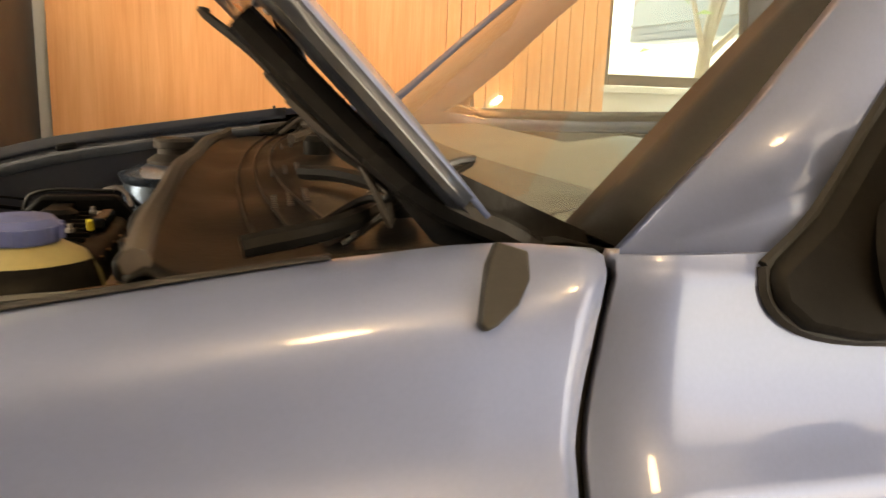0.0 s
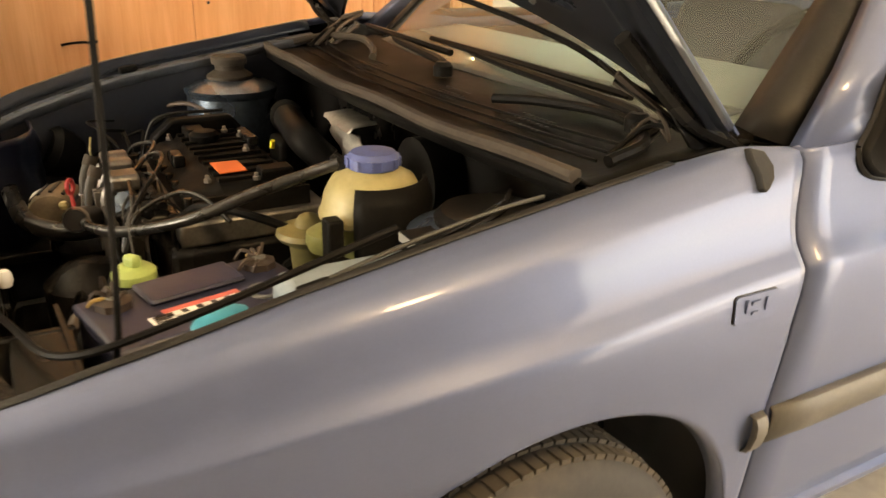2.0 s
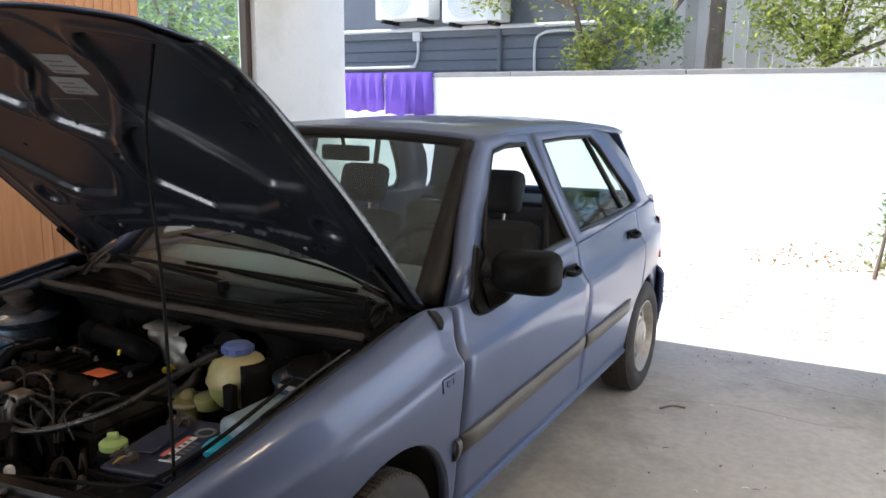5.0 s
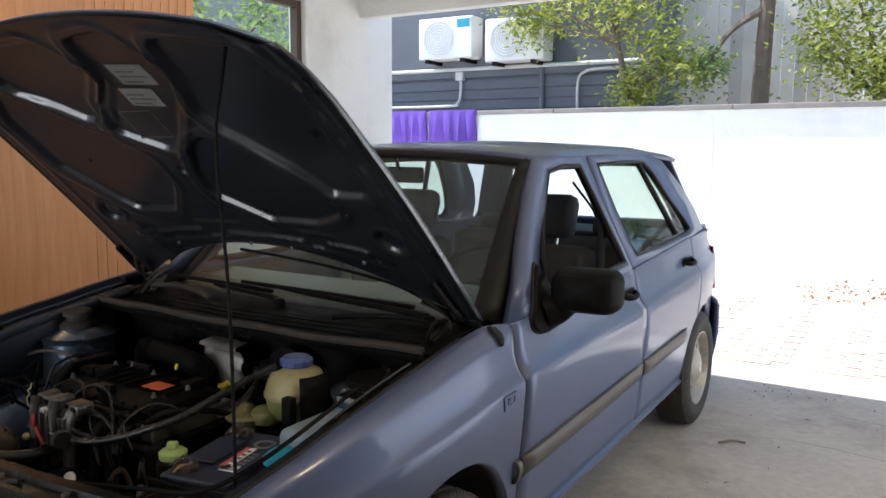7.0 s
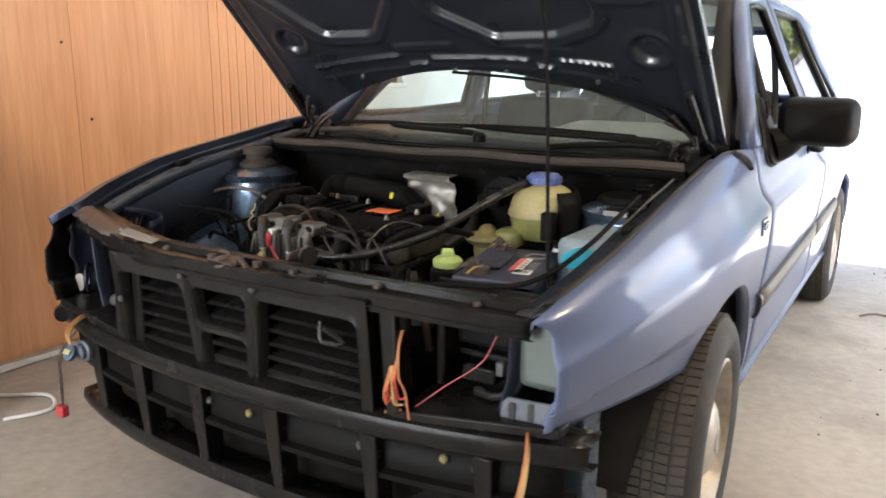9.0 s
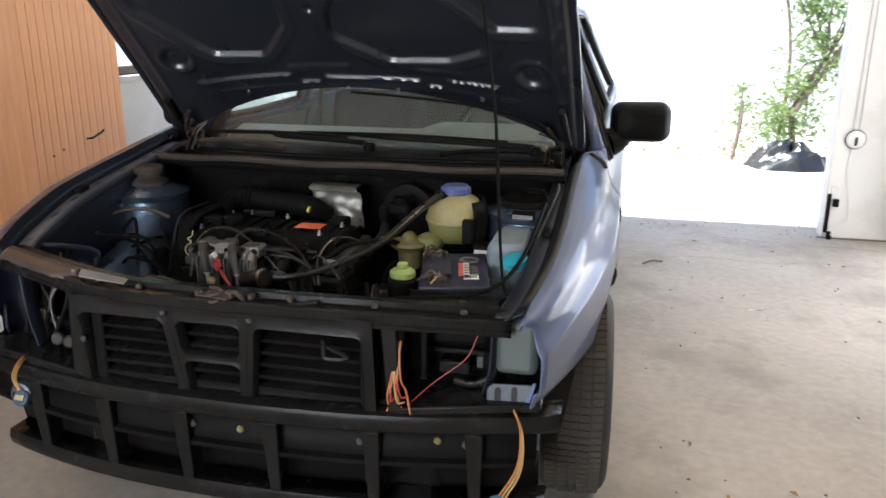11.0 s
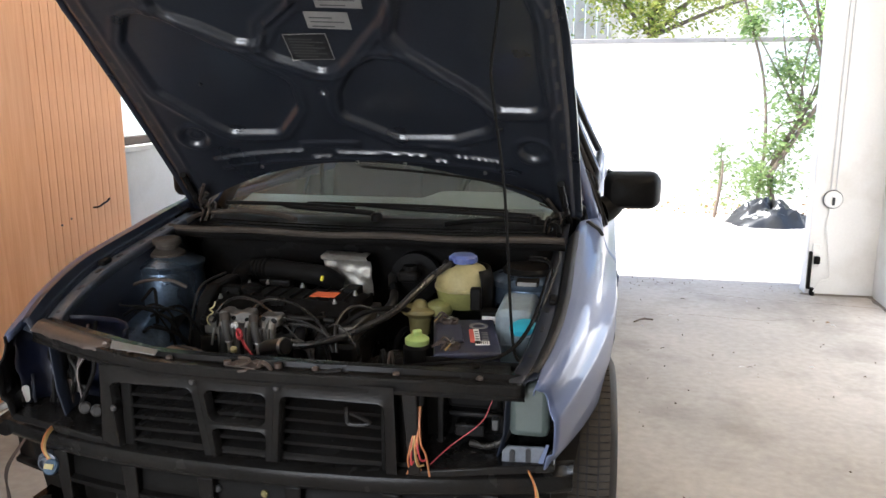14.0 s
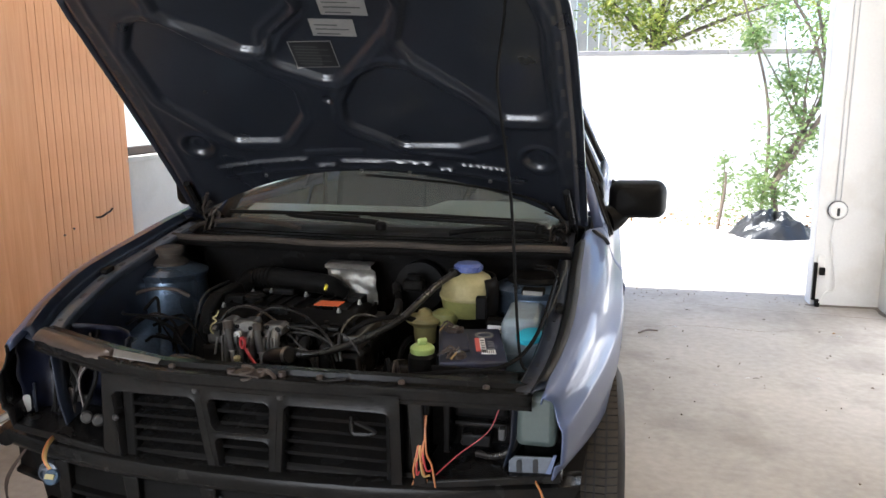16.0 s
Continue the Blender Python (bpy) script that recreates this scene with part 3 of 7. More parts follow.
f_ys = spread(-0.665, -0.25, 16) + spread(-0.244, 0.27, 26) + spread(0.28, 0.3219, 8) + spread(0.3225, 0.397, 4)
front_edge = lambda z: lerp(z, (0.525, -0.674), (0.59, -0.680), (0.637, -0.676), (0.665, -0.664), (0.685, -0.659), (0.70, -0.665), (0.712, -0.680))
SPLIT = 1.462
for s, nm in ((1, "left"), (-1, "right")):
    fender = part("front_fender", side_panel(f_ys, fender_low, s, front=front_edge), PAINT, car, "blue metallic front fender with dull touched-up patches", inner=FRAME, solid=0.004, out=(s, 0, 0))
    if s < 0:
        fender.modifiers["thick"].material_offset_rim = 1
    # arch lips
    for yc, lab in ((0, "front"), (WB, "rear")):
        rows = []
        for a in spread(-8 if yc else 2, 180 if yc else 141, 30):
            y, z = yc + ARCH * math.cos(radians(a)), ARCH_Z.get(yc, 0.292) + ARCH * math.sin(radians(a))
            x = half_width(y, max(z, 0.26))
            rows.append([(s * (x - 0.002), y, z), (s * (x - 0.03), y - 0.004 * math.cos(radians(a)), z - 0.004 * math.sin(radians(a)))])
        part("wheel_arch_lip", grid(rows), PAINT, car, solid=0.004, out=(s, 0, 0))
        rows = []
        for a in spread(-8, 188, 24):
            y, z = yc + 0.345 * math.cos(radians(a)), ARCH_Z.get(yc, 0.292) + 0.345 * math.sin(radians(a))
            rows.append([(s * (half_width(y, max(z, 0.26)) - 0.025), y, z), (s * 0.50, y, z)])
        part("wheel_arch_liner", grid(rows), TRIM, car, "black plastic wheel arch liner", solid=0.004)
    d = part("front_door", side_panel(spread(0.404, SPLIT - 0.005, 22), lambda y: 0.31, s), PAINT, car, "blue metallic front door with black rubbing strip", solid=0.012, out=(s, 0, 0))
    r_ys = spread(SPLIT + 0.005, 2.15, 14) + spread(2.165, 2.33, 12)
    rd = part("rear_door", side_panel(r_ys, arch_low(WB, ARCH, 0.31), s), PAINT, car, "blue metallic rear door", solid=0.012, out=(s, 0, 0))
    part("rear_quarter_panel", side_panel(spread(2.34, 2.78, 22) + spread(2.7905, 3.12, 10), arch_low(WB, ARCH, 0.34), s), PAINT, car, solid=0.012, out=(s, 0, 0))
    # sill under the doors
    rows = [[(s * 0.765, y, 0.322), (s * 0.774, y, 0.311), (s * 0.795, y, 0.300), (s * 0.792, y, 0.284), (s * 0.77, y, 0.272), (s * 0.715, y, 0.262)] for y in spread(0.300, 2.156, 20)]
    part("sill", grid(rows, flip=s < 0), PAINT, car, "blue painted sill", solid=0.004, out=(s, 0, 0))
    # rubbing strip, in pieces on fender and doors
    for a, b, own in ((0.318, 0.344, car), (0.36, SPLIT - 0.012, d), (SPLIT + 0.012, 2.13, rd)):
        rows = []
        for i, y in enumerate(spread(a, b, 12)):
            z0 = 0.513 + 0.012 * (y - 0.4)
            o = 0.5 if i in (0, 12) else 1
            rows.append([(s * (half_width(y, z0 + dz) + dx * o), y, z0 + dz) for dz, dx in ((-0.034, -0.002), (-0.031, 0.009), (-0.02, 0.015), (0.004, 0.019), (0.02, 0.017), (0.030, 0.011), (0.034, -0.002))])
        part("rubbing_strip", grid(rows, flip=s > 0), STRIPM, own, "faded grey-brown rubbing strip", solid=0.003, out=(s, 0, 0))
    # dark jambs behind the gaps
    for yg in (0.362, SPLIT):
        part("door_jamb", grid([[(s * (half_width(yg, z) - 0.02), yg - 0.035, z), (s * (half_width(yg, z) - 0.02), yg + 0.035, z)] for z in spread(0.29, 0.89, 12)]), BLACKP, car, solid=0.01, out=(s, 0, 0))
    # little black cover and square badge on the fender
    pg = [(0.327, 0.908), (0.347, 0.903), (0.341, 0.890), (0.330, 0.877), (0.315, 0.866), (0.308, 0.863), (0.304, 0.868), (0.309, 0.882), (0.317, 0.897)]
    part("fender_plug", prism([(s * (half_width(y, z) + 0.0), y, z) for y, z in pg], (s * 0.011, 0, 0.004)), TRIM, car, "small black wedge-shaped fender cover", bevel=0.002)
    bd = part("side_badge", prism([(s * (half_width(0.266 + a, 0.734 + b) - 0.001), 0.266 + a, 0.734 + b) for a, b in rounded(0.080, 0.040, 0.007)], (s * 0.002, 0, 0)), TRIM, car, "small rectangular fender badge")
    part("badge_plate", prism([(s * (half_width(0.266 + a, 0.734 + b) + 0.001), 0.266 + a, 0.734 + b) for a, b in rounded(0.076, 0.037, 0.006)], (s * 0.0024, 0, 0)), PAINT, bd)
    for a0, b0, w_, h_ in ((-0.018, 0.004, 0.006, 0.018), (-0.002, 0.007, 0.018, 0.006), (0.018, 0.002, 0.006, 0.018), (-0.002, -0.007, 0.014, 0.005)):
        part("badge_bar", prism([(s * (half_width(0.266, 0.734) + 0.0015), 0.266 + a0 + a, 0.734 + b0 + b) for a, b in rounded(w_, h_, 0.002, 2)], (s * 0.0036, 0, 0)), PAINT, bd)
    # door handles
    for yh, zh, own in ((1.325, 0.84, d), (2.20, 0.862, rd)):
        x = half_width(yh, zh)
        m = Matrix.Translation((s * x, yh, zh)) @ pose(0, 0, 0, 0, 12 * s, 0)
        h = part("door_handle", prism([m @ Vector((-0.004 * s, p, q)) for p, q in rounded(0.15, 0.06, 0.02)], m.to_3x3() @ Vector((0.01 * s, 0, 0))), BLACK, own, "black plastic door handle", bevel=0.003)
        part("grip", tube([m @ Vector((0.005 * s, -0.06, 0.012)), m @ Vector((0.03 * s, -0.04, 0.01)), m @ Vector((0.032 * s, 0.03, 0.01)), m @ Vector((0.008 * s, 0.06, 0.012))], 0.011), BLACK, h)
    # greenhouse
    def up(y, z):
        zb = fender_top(y)
        return (s * lerp(z, (zb, half_width(y, zb - 0.002) + 0.0), (1.10, 0.677), (1.30, 0.603), (1.38, 0.565)), y, z)
    fo = [(0.398, 0.905), (0.52, 1.01), (0.64, 1.125), (0.78, 1.252), (0.93, 1.365), (1.15, 1.378), (1.40, 1.38), (1.43, 1.15), (1.457, 0.926), (1.0, 0.916), (0.6, 0.91)]
    fi = [(0.60, 0.95), (0.66, 0.985), (0.75, 1.07), (0.86, 1.19), (1.0, 1.322), (1.15, 1.341), (1.318, 1.341), (1.385, 1.15), (1.43, 0.95), (1.0, 0.936), (0.7, 0.938)]
    part("front_door_frame", ring([up(*p) for p in fo], [up(*p) for p in fi]), PAINT, d, "blue painted window frame and pillar", solid=0.03, out=(s, 0, 0))
    part("window_seal", ring([Vector(up(*p)) + Vector((s * 0.002, 0, 0)) for p in fi], [up(p[0] + (0.995 - p[0]) * 0.028, p[1] + (1.15 - p[1]) * 0.075) for p in fi]), TRIM, d, solid=0.025, out=(s, 0, 0))
    ro = [(1.47, 0.93), (1.445, 1.15), (1.415, 1.38), (1.8, 1.384), (2.2, 1.378), (2.42, 1.34), (2.62, 1.2), (2.72, 1.08), (2.76, 0.975), (2.4, 0.972), (1.9, 0.952)]
    ri = [(1.56, 0.965), (1.53, 1.15), (1.495, 1.342), (1.8, 1.348), (2.12, 1.345), (2.2, 1.29), (2.34, 1.15), (2.44, 1.045), (2.45, 1.0), (2.36, 0.988), (1.9, 0.972)]
    part("rear_side_frame", ring([up(*p) for p in ro], [up(*p) for p in ri]), PAINT, car, "blue painted rear window frame and pillar", solid=0.03, out=(s, 0, 0))
    part("window_seal", ring([Vector(up(*p)) + Vector((s * 0.002, 0, 0)) for p in ri], [up(p[0] + (1.95 - p[0]) * 0.025, p[1] + (1.15 - p[1]) * 0.06) for p in ri]), TRIM, rd, solid=0.025, out=(s, 0, 0))
    for i in range(1):
        part("window_divider", grid([[up(2.03, 1.35), up(2.055, 1.35)], [up(2.19, 1.0), up(2.215, 1.0)]]), TRIM, rd, solid=0.02, out=(s, 0, 0))
    bm = bmesh.new()
    bm.faces.new([bm.verts.new(Vector(up(*p)) - Vector((s * 0.016, 0, 0))) for p in ri])
    gl = part("rear_side_glass", bm, GLASSD, rd, "tinted rear side window", smooth=False)
    gl.visible_shadow = False
    if s < 0:
        bm = bmesh.new()
        bm.faces.new([bm.verts.new(Vector(up(*p)) - Vector((s * 0.016, 0, 0))) for p in fi])
        part("front_side_glass", bm, GLASS, d, "clear front side window", smooth=False).visible_shadow = False

# roof, windscreen, tailgate
def roof_z(x, y):
    e = lerp(y, (0.88, 1.36), (1.1, 1.388), (1.6, 1.403), (2.2, 1.398), (2.7, 1.37), (2.9, 1.345))
    return e + 0.030 * (1 - (x / 0.57) ** 2) - 0.02 * ease((abs(x) - 0.5) / 0.08)


rows = []
for y in spread(0.0, 1.0, 24):
    r = []
    for x in spread(-0.572, 0.572, 24):
        yf = 0.925 - 0.04 * (1 - (x / 0.57) ** 2)
        yr = 2.80 + 0.03 * (1 - (x / 0.57) ** 2) - 0.08 * ease((abs(x) - 0.36) / 0.2)
        yy = yf + (yr - yf) * y
        r.append((x, yy, roof_z(x, yy)))
    rows.append(r)
part("roof", grid(rows, flip=True), PAINT, car, "blue metallic roof panel", solid=0.02, out=(0, 0, 1))


def screen(u, v):
    """Windscreen: u across -1..1, v from base to top."""
    x = u * (0.655 + (0.548 - 0.655) * v)
    y0, y1 = 0.43 - 0.10 * (1 - u * u), 0.925 - 0.04 * (1 - u * u)
    z0, z1 = 0.895 + 0.01 * (1 - u * u), 1.352 + 0.03 * (1 - u * u)
    return Vector((x, y0 + (y1 - y0) * v, z0 + (z1 - z0) * v + 0.012 * math.sin(math.pi * v)))


ws = part("windscreen", grid([[screen(u, v) for u in spread(-0.985, 0.985, 24)] for v in spread(0, 1, 10)]), DUSTHAZE, car, "clear laminated windscreen")
ws.visible_shadow = False
for s in (1, -1):
    part("windscreen_trim", grid([[screen(s * 0.94, v) + Vector((0, -0.004, 0.004)), screen(s * 1.0, v) + Vector((0, -0.008, 0.008)), screen(s * 1.045, v) + Vector((0, 0.004, 0.0)), screen(s * 1.06, v) + Vector((0, 0.03, -0.01))] for v in spread(0, 1, 10)], flip=s < 0), TRIM, car, "black windscreen side trim", solid=0.004, out=(0, -0.6, 0.7))
part("windscreen_trim", grid([[screen(u, 0.955) + Vector((0, -0.003, 0.003)), screen(u, 1.0) + Vector((0, -0.006, 0.006)), screen(u, 1.03)] for u in spread(-1, 1, 24)]), TRIM, car, solid=0.004, out=(0, -0.6, 0.7))

# tailgate
tg = lambda u, v: (u * lerp(v, (0, 0.45), (0.5, 0.60), (1, 0.64)), lerp(v, (0, 2.815), (0.5, 3.04), (0.62, 3.10), (1, 3.14)) - 0.10 * u * u, lerp(v, (0, 1.365), (0.5, 1.0), (0.62, 0.9), (1, 0.5)))
o8 = [(-1, 0), (0, 0), (1, 0), (1, 0.25), (1, 0.56), (0, 0.57), (-1, 0.56), (-1, 0.25)]
i8 = [(-0.88, 0.06), (0, 0.06), (0.88, 0.06), (0.90, 0.25), (0.88, 0.50), (0, 0.515), (-0.88, 0.50), (-0.90, 0.25)]
tgate = part("tailgate", ring([tg(*p) for p in o8], [tg(*p) for p in i8]), PAINT, car, "blue metallic tailgate", solid=0.03, out=(0, 1, 0))
part("tailgate_skin", grid([[tg(u, v) for u in spread(-1, 1, 12)] for v in spread(0.53, 1, 6)]), PAINT, tgate, solid=0.03, out=(0, 1, 0))
bm = bmesh.new(); bm.faces.new([bm.verts.new(Vector(tg(*p)) - Vector((0, 0.015, 0.01))) for p in i8])
rg = part("rear_glass", bm, GLASS, tgate, "rear window glass", smooth=False); rg.visible_shadow = False
part("rear_wiper", tube([(0.02, 3.03, 0.985), (0.0, 2.99, 1.05), (-0.10, 2.93, 1.2)], 0.008), BLACK, tgate)
for s in (1, -1):
    part("rear_pillar", grid([[tg(s * u, v) for u in (0.98, 1.04)] + [(s * lerp(v, (0, 0.56), (0.5, 0.69), (0.62, 0.735)), lerp(v, (0, 2.66), (0.5, 2.8), (0.62, 2.84)), lerp(v, (0, 1.35), (0.5, 1.0), (0.62, 0.965)))] for v in spread(0, 0.62, 10)], flip=s > 0), PAINT, car, solid=0.01, out=(s, 0, 0))
    part("tail_lamp", prism([(s * 0.67, 3.08, 0.62), (s * 0.755, 2.97, 0.62), (s * 0.74, 2.95, 0.86), (s * 0.66, 3.05, 0.86)], (0, 0.03, 0)), LAMPRED, car, "red tail lamp")
rows = []
for u in spread(-1, 1, 30):
    a = u * 1.25
    x, y = 0.80 * math.sin(a) / math.sin(1.25), 2.80 + 0.42 * (math.cos(a) - math.cos(1.25)) / (1 - math.cos(1.25)) 
    rows.append([(x, y, 0.60), (x * 1.02, y + 0.03, 0.56), (x * 1.02, y + 0.035, 0.40), (x, y, 0.27)])
part("rear_bumper", grid(rows), PAINT, car, "blue painted rear bumper", solid=0.02, out=(0, 1, 0))

# mirrors on both doors
for s in (1, -1):
    def skin(y, z):
        zb = fender_top(y)
        return half_width(y, z) if z < zb - 0.003 else lerp(z, (zb, half_width(y, zb - 0.002)), (1.10, 0.677), (1.30, 0.603))
    sail = [(0.50, 0.902), (0.503, 0.88), (0.525, 0.862), (0.57, 0.853), (0.65, 0.853), (0.695, 0.868), (0.70, 0.90), (0.685, 0.98), (0.665, 1.035), (0.645, 1.04), (0.60, 0.995), (0.545, 0.935)]
    mir = part("door_mirror", prism([(s * (skin(y, z) - 0.004), y, z) for y, z in sail], (s * 0.02, 0, 0)), BLACK, car, "black plastic door mirror", bevel=0.008)
    part("sail_rim", tube([(s * (skin(y, z) + 0.002), y, z) for y, z in sail + sail[:1]], 0.005, 6, n=3), TRIM, mir)
    shell = []
    for k, (dy, sc) in enumerate(((-0.080, 0.06), (-0.079, 0.25), (-0.075, 0.48), (-0.066, 0.74), (-0.045, 0.9), (-0.01, 1.0), (0.03, 1.0), (0.036, 0.95), (0.03, 0.93))):
        shell.append([(s * (0.872 + p), 0.67 + dy + 0.12 * (p), 0.972 + q) for p, q in rounded(0.205 * sc, 0.135 * sc, 0.04 * sc, 6)])
    b = grid(shell, closed=True)
    b.faces.new([v for v in b.verts][:len(shell[0])]); b.faces.new([v for v in b.verts][-len(shell[0]):])
    part("mirror_housing", b, BLACK, mir)
    part("mirror_arm", tube([(s * 0.76, 0.615, 0.90), (s * 0.79, 0.635, 0.912), (s * 0.815, 0.655, 0.93), (s * 0.84, 0.665, 0.94)], (0.052, 0.034), 16), BLACK, mir)

# wheels: pressed steel rims with a silver centre cap
def wheel(name, x, y, side, steer=0.0):
    w = new(name); w.parent = car
    w.matrix_local = Matrix.Translation((x, y, 0.287)) @ pose(0, 0, 0, 0, 0, steer) @ pose(0, 0, 0, 0, 90 * side, 0)
    tread = [(0.185, -0.075), (0.20, -0.083), (0.225, -0.094), (0.255, -0.092), (0.272, -0.083), (0.281, -0.072), (0.2865, -0.06), (0.288, -0.03), (0.2885, 0), (0.288, 0.03), (0.2865, 0.06), (0.281, 0.072), (0.272, 0.083), (0.255, 0.092), (0.225, 0.094), (0.20, 0.083), (0.187, 0.075)]
    ty = part("tyre", lathe(tread, None, 72, caps=False), RUBBER, w, "dusty black tyre with ribbed tread")
    bm = bmesh.new()
    for k in range(90):          # tread blocks
        a = k * math.tau / 90
        for z0, z1, tw in ((-0.071, -0.044, 0.35), (-0.038, -0.014, -0.2), (-0.008, 0.008, 0.0), (0.014, 0.038, 0.2), (0.044, 0.071, -0.35)):
            r = 0.284 if abs(z0) > 0.04 or abs(z1) > 0.05 else 0.288
            h = math.tau / 90 * 0.40
            v = []
            for rr in (r - 0.004, r + 0.0055):
                for da, zz in ((-h, z0), (h, z0), (h + tw * 0.02, z1), (-h + tw * 0.02, z1)):
                    v.append(bm.verts.new((rr * math.cos(a + da), rr * math.sin(a + da), zz)))
            for q in ((4, 5, 6, 7), (0, 1, 5, 4), (1, 2, 6, 5), (2, 3, 7, 6), (3, 0, 4, 7)):
                bm.faces.new([v[i] for i in q])
    part("tread", bm, TREADM, ty, "dust-browned tread blocks", smooth=False)
    rim = [(0.120, -0.08), (0.165, -0.078), (0.178, -0.084), (0.188, -0.078), (0.176, -0.06), (0.165, 0.05), (0.176, 0.066), (0.186, 0.078), (0.189, 0.084), (0.182, 0.086), (0.174, 0.074), (0.168, 0.056), (0.163, 0.044), (0.155, 0.040)]
    rm = part("rim", lathe(rim, None, 60, caps=False), WHEELP, w, "silver painted pressed steel rim")
    # disc with eight windows
    rows_o, face = [], bmesh.new()
    prof = [(0.155, 0.040), (0.142, 0.047), (0.124, 0.052), (0.100, 0.057), (0.086, 0.062), (0.060, 0.062)]
    n = 64
    rings = [[face.verts.new((r * math.cos(k * math.tau / n), r * math.sin(k * math.tau / n), h)) for k in range(n)] for r, h in prof]
    for j, (a, b) in enumerate(zip(rings, rings[1:])):
        for i in range(n):
            if j in (1, 2) and i % 8 in (2, 3, 4, 5):
                continue
            face.faces.new((a[i], a[(i + 1) % n], b[(i + 1) % n], b[i]))
    part("disc", face, WHEELP, rm, solid=0.005)
    cap = part("centre_cap", lathe([(0.088, 0.058), (0.086, 0.066), (0.074, 0.074), (0.05, 0.082), (0.034, 0.085), (0.0, 0.086)], None, 36), WHEELP, rm, "round silver centre cap")
    part("emblem", lathe([(0.029, 0.084), (0.028, 0.0885), (0.025, 0.0885), (0.024, 0.0868), (0.0, 0.0868)], None, 28), STEEL, rm)
    part("brake_drum", lathe([(0.125, -0.05), (0.125, 0.0), (0.0, 0.0)], None, 24), FRAME, w)


wheel("front_wheel", 0.732, -0.045, 1, 3.0)
wheel("front_wheel", -0.732, -0.045, -1, 3.0)
wheel("rear_wheel", 0.722, WB, 1)
wheel("rear_wheel", -0.722, WB, -1)

# hood, standing open on its prop rod: u across, v from hinge to nose, w out of the outer skin
HY, HZ, HA = 0.335, 0.915, radians(43.3)


def hood_pt(u, v, w):
    return Vector((u, HY - math.cos(HA) * v + math.sin(HA) * w, HZ + math.sin(HA) * v + math.cos(HA) * w))


def hood_edge(v):
    return lerp(v, (0, 0.705), (0.5, 0.69), (0.8, 0.675), (0.93, 0.662), (1.0, 0.645), (1.07, 0.60))


def hood_nose(u):
    return 1.12 - 0.2 * u * u - 0.05 * ease((abs(u) - 0.54) / 0.12)


def hood_tail(u):
    return 0.015 + 0.225 * (1 - (u / 0.70) ** 2)


def hood_crown(u, v):
    e = min(1, abs(u) / 0.70)
    return 0.052 * (1 - e ** 2.2) - 0.05 * max(0, v - 0.8) ** 2 * 10 + 0.02 * math.sin(math.pi * min(1, v))


PANELS = [
    [(-0.50, 0.90), (-0.46, 0.89), (-0.356, 0.80), (-0.134, 0.58), (-0.146, 0.487), (-0.237, 0.382), (-0.388, 0.379), (-0.428, 0.409), (-0.575, 0.606), (-0.56, 0.82)],
    [(-0.42, 0.93), (-0.347, 0.863), (-0.214, 0.76), (-0.18, 0.76), (-0.121, 0.828), (-0.032, 0.937), (-0.10, 1.05), (-0.40, 1.03)],
    [(-0.163, 0.713), (-0.038, 0.642), (0.001, 0.657), (0.209, 0.877), (0.232, 0.94), (0.17, 1.06), (0.06, 1.06), (0.004, 0.935), (-0.155, 0.76)],
    [(0.058, 0.657), (0.123, 0.694), (0.189, 0.695), (0.227, 0.666), (0.383, 0.543), (0.437, 0.474), (0.444, 0.424), (0.35, 0.372), (0.138, 0.355), (-0.016, 0.469), (-0.01, 0.537)],
    [(0.211, 0.795), (0.225, 0.76), (0.42, 0.569), (0.501, 0.497), (0.59, 0.509), (0.60, 0.677), (0.59, 0.877), (0.54, 1.0), (0.30, 1.03)]]


def shrunk(poly, by):
    """The polygon drawn in towards its middle, so that its offset gets round corners."""
    cx, cy = sum(p[0] for p in poly) / len(poly), sum(p[1] for p in poly) / len(poly)
    return [(x - by * (x - cx) / math.hypot(x - cx, y - cy) * 1.35, y - by * (y - cy) / math.hypot(x - cx, y - cy) * 1.35) for x, y in poly]


PANELS = [shrunk(p, 0.040) for p in PANELS]


def inside(u, v, poly):
    """Signed distance to a polygon, positive inside."""
    d, odd = 9.0, False
    for (ax, ay), (bx, by) in zip(poly, poly[1:] + poly[:1]):
        L = (bx - ax) ** 2 + (by - ay) ** 2
        t = min(1, max(0, ((u - ax) * (bx - ax) + (v - ay) * (by - ay)) / L))
        d = min(d, math.hypot(u - ax - t * (bx - ax), v - ay - t * (by - ay)))
        if (ay > v) != (by > v) and u < ax + (v - ay) * (bx - ax) / (by - ay):
            odd = not odd
    return d if odd else -d


BARS = ((-0.52, -0.175, 0.006), (-0.09, 0.235, -0.008), (0.30, 0.47, 0.004), (-0.175, -0.09, -0.028), (0.235, 0.30, -0.028))


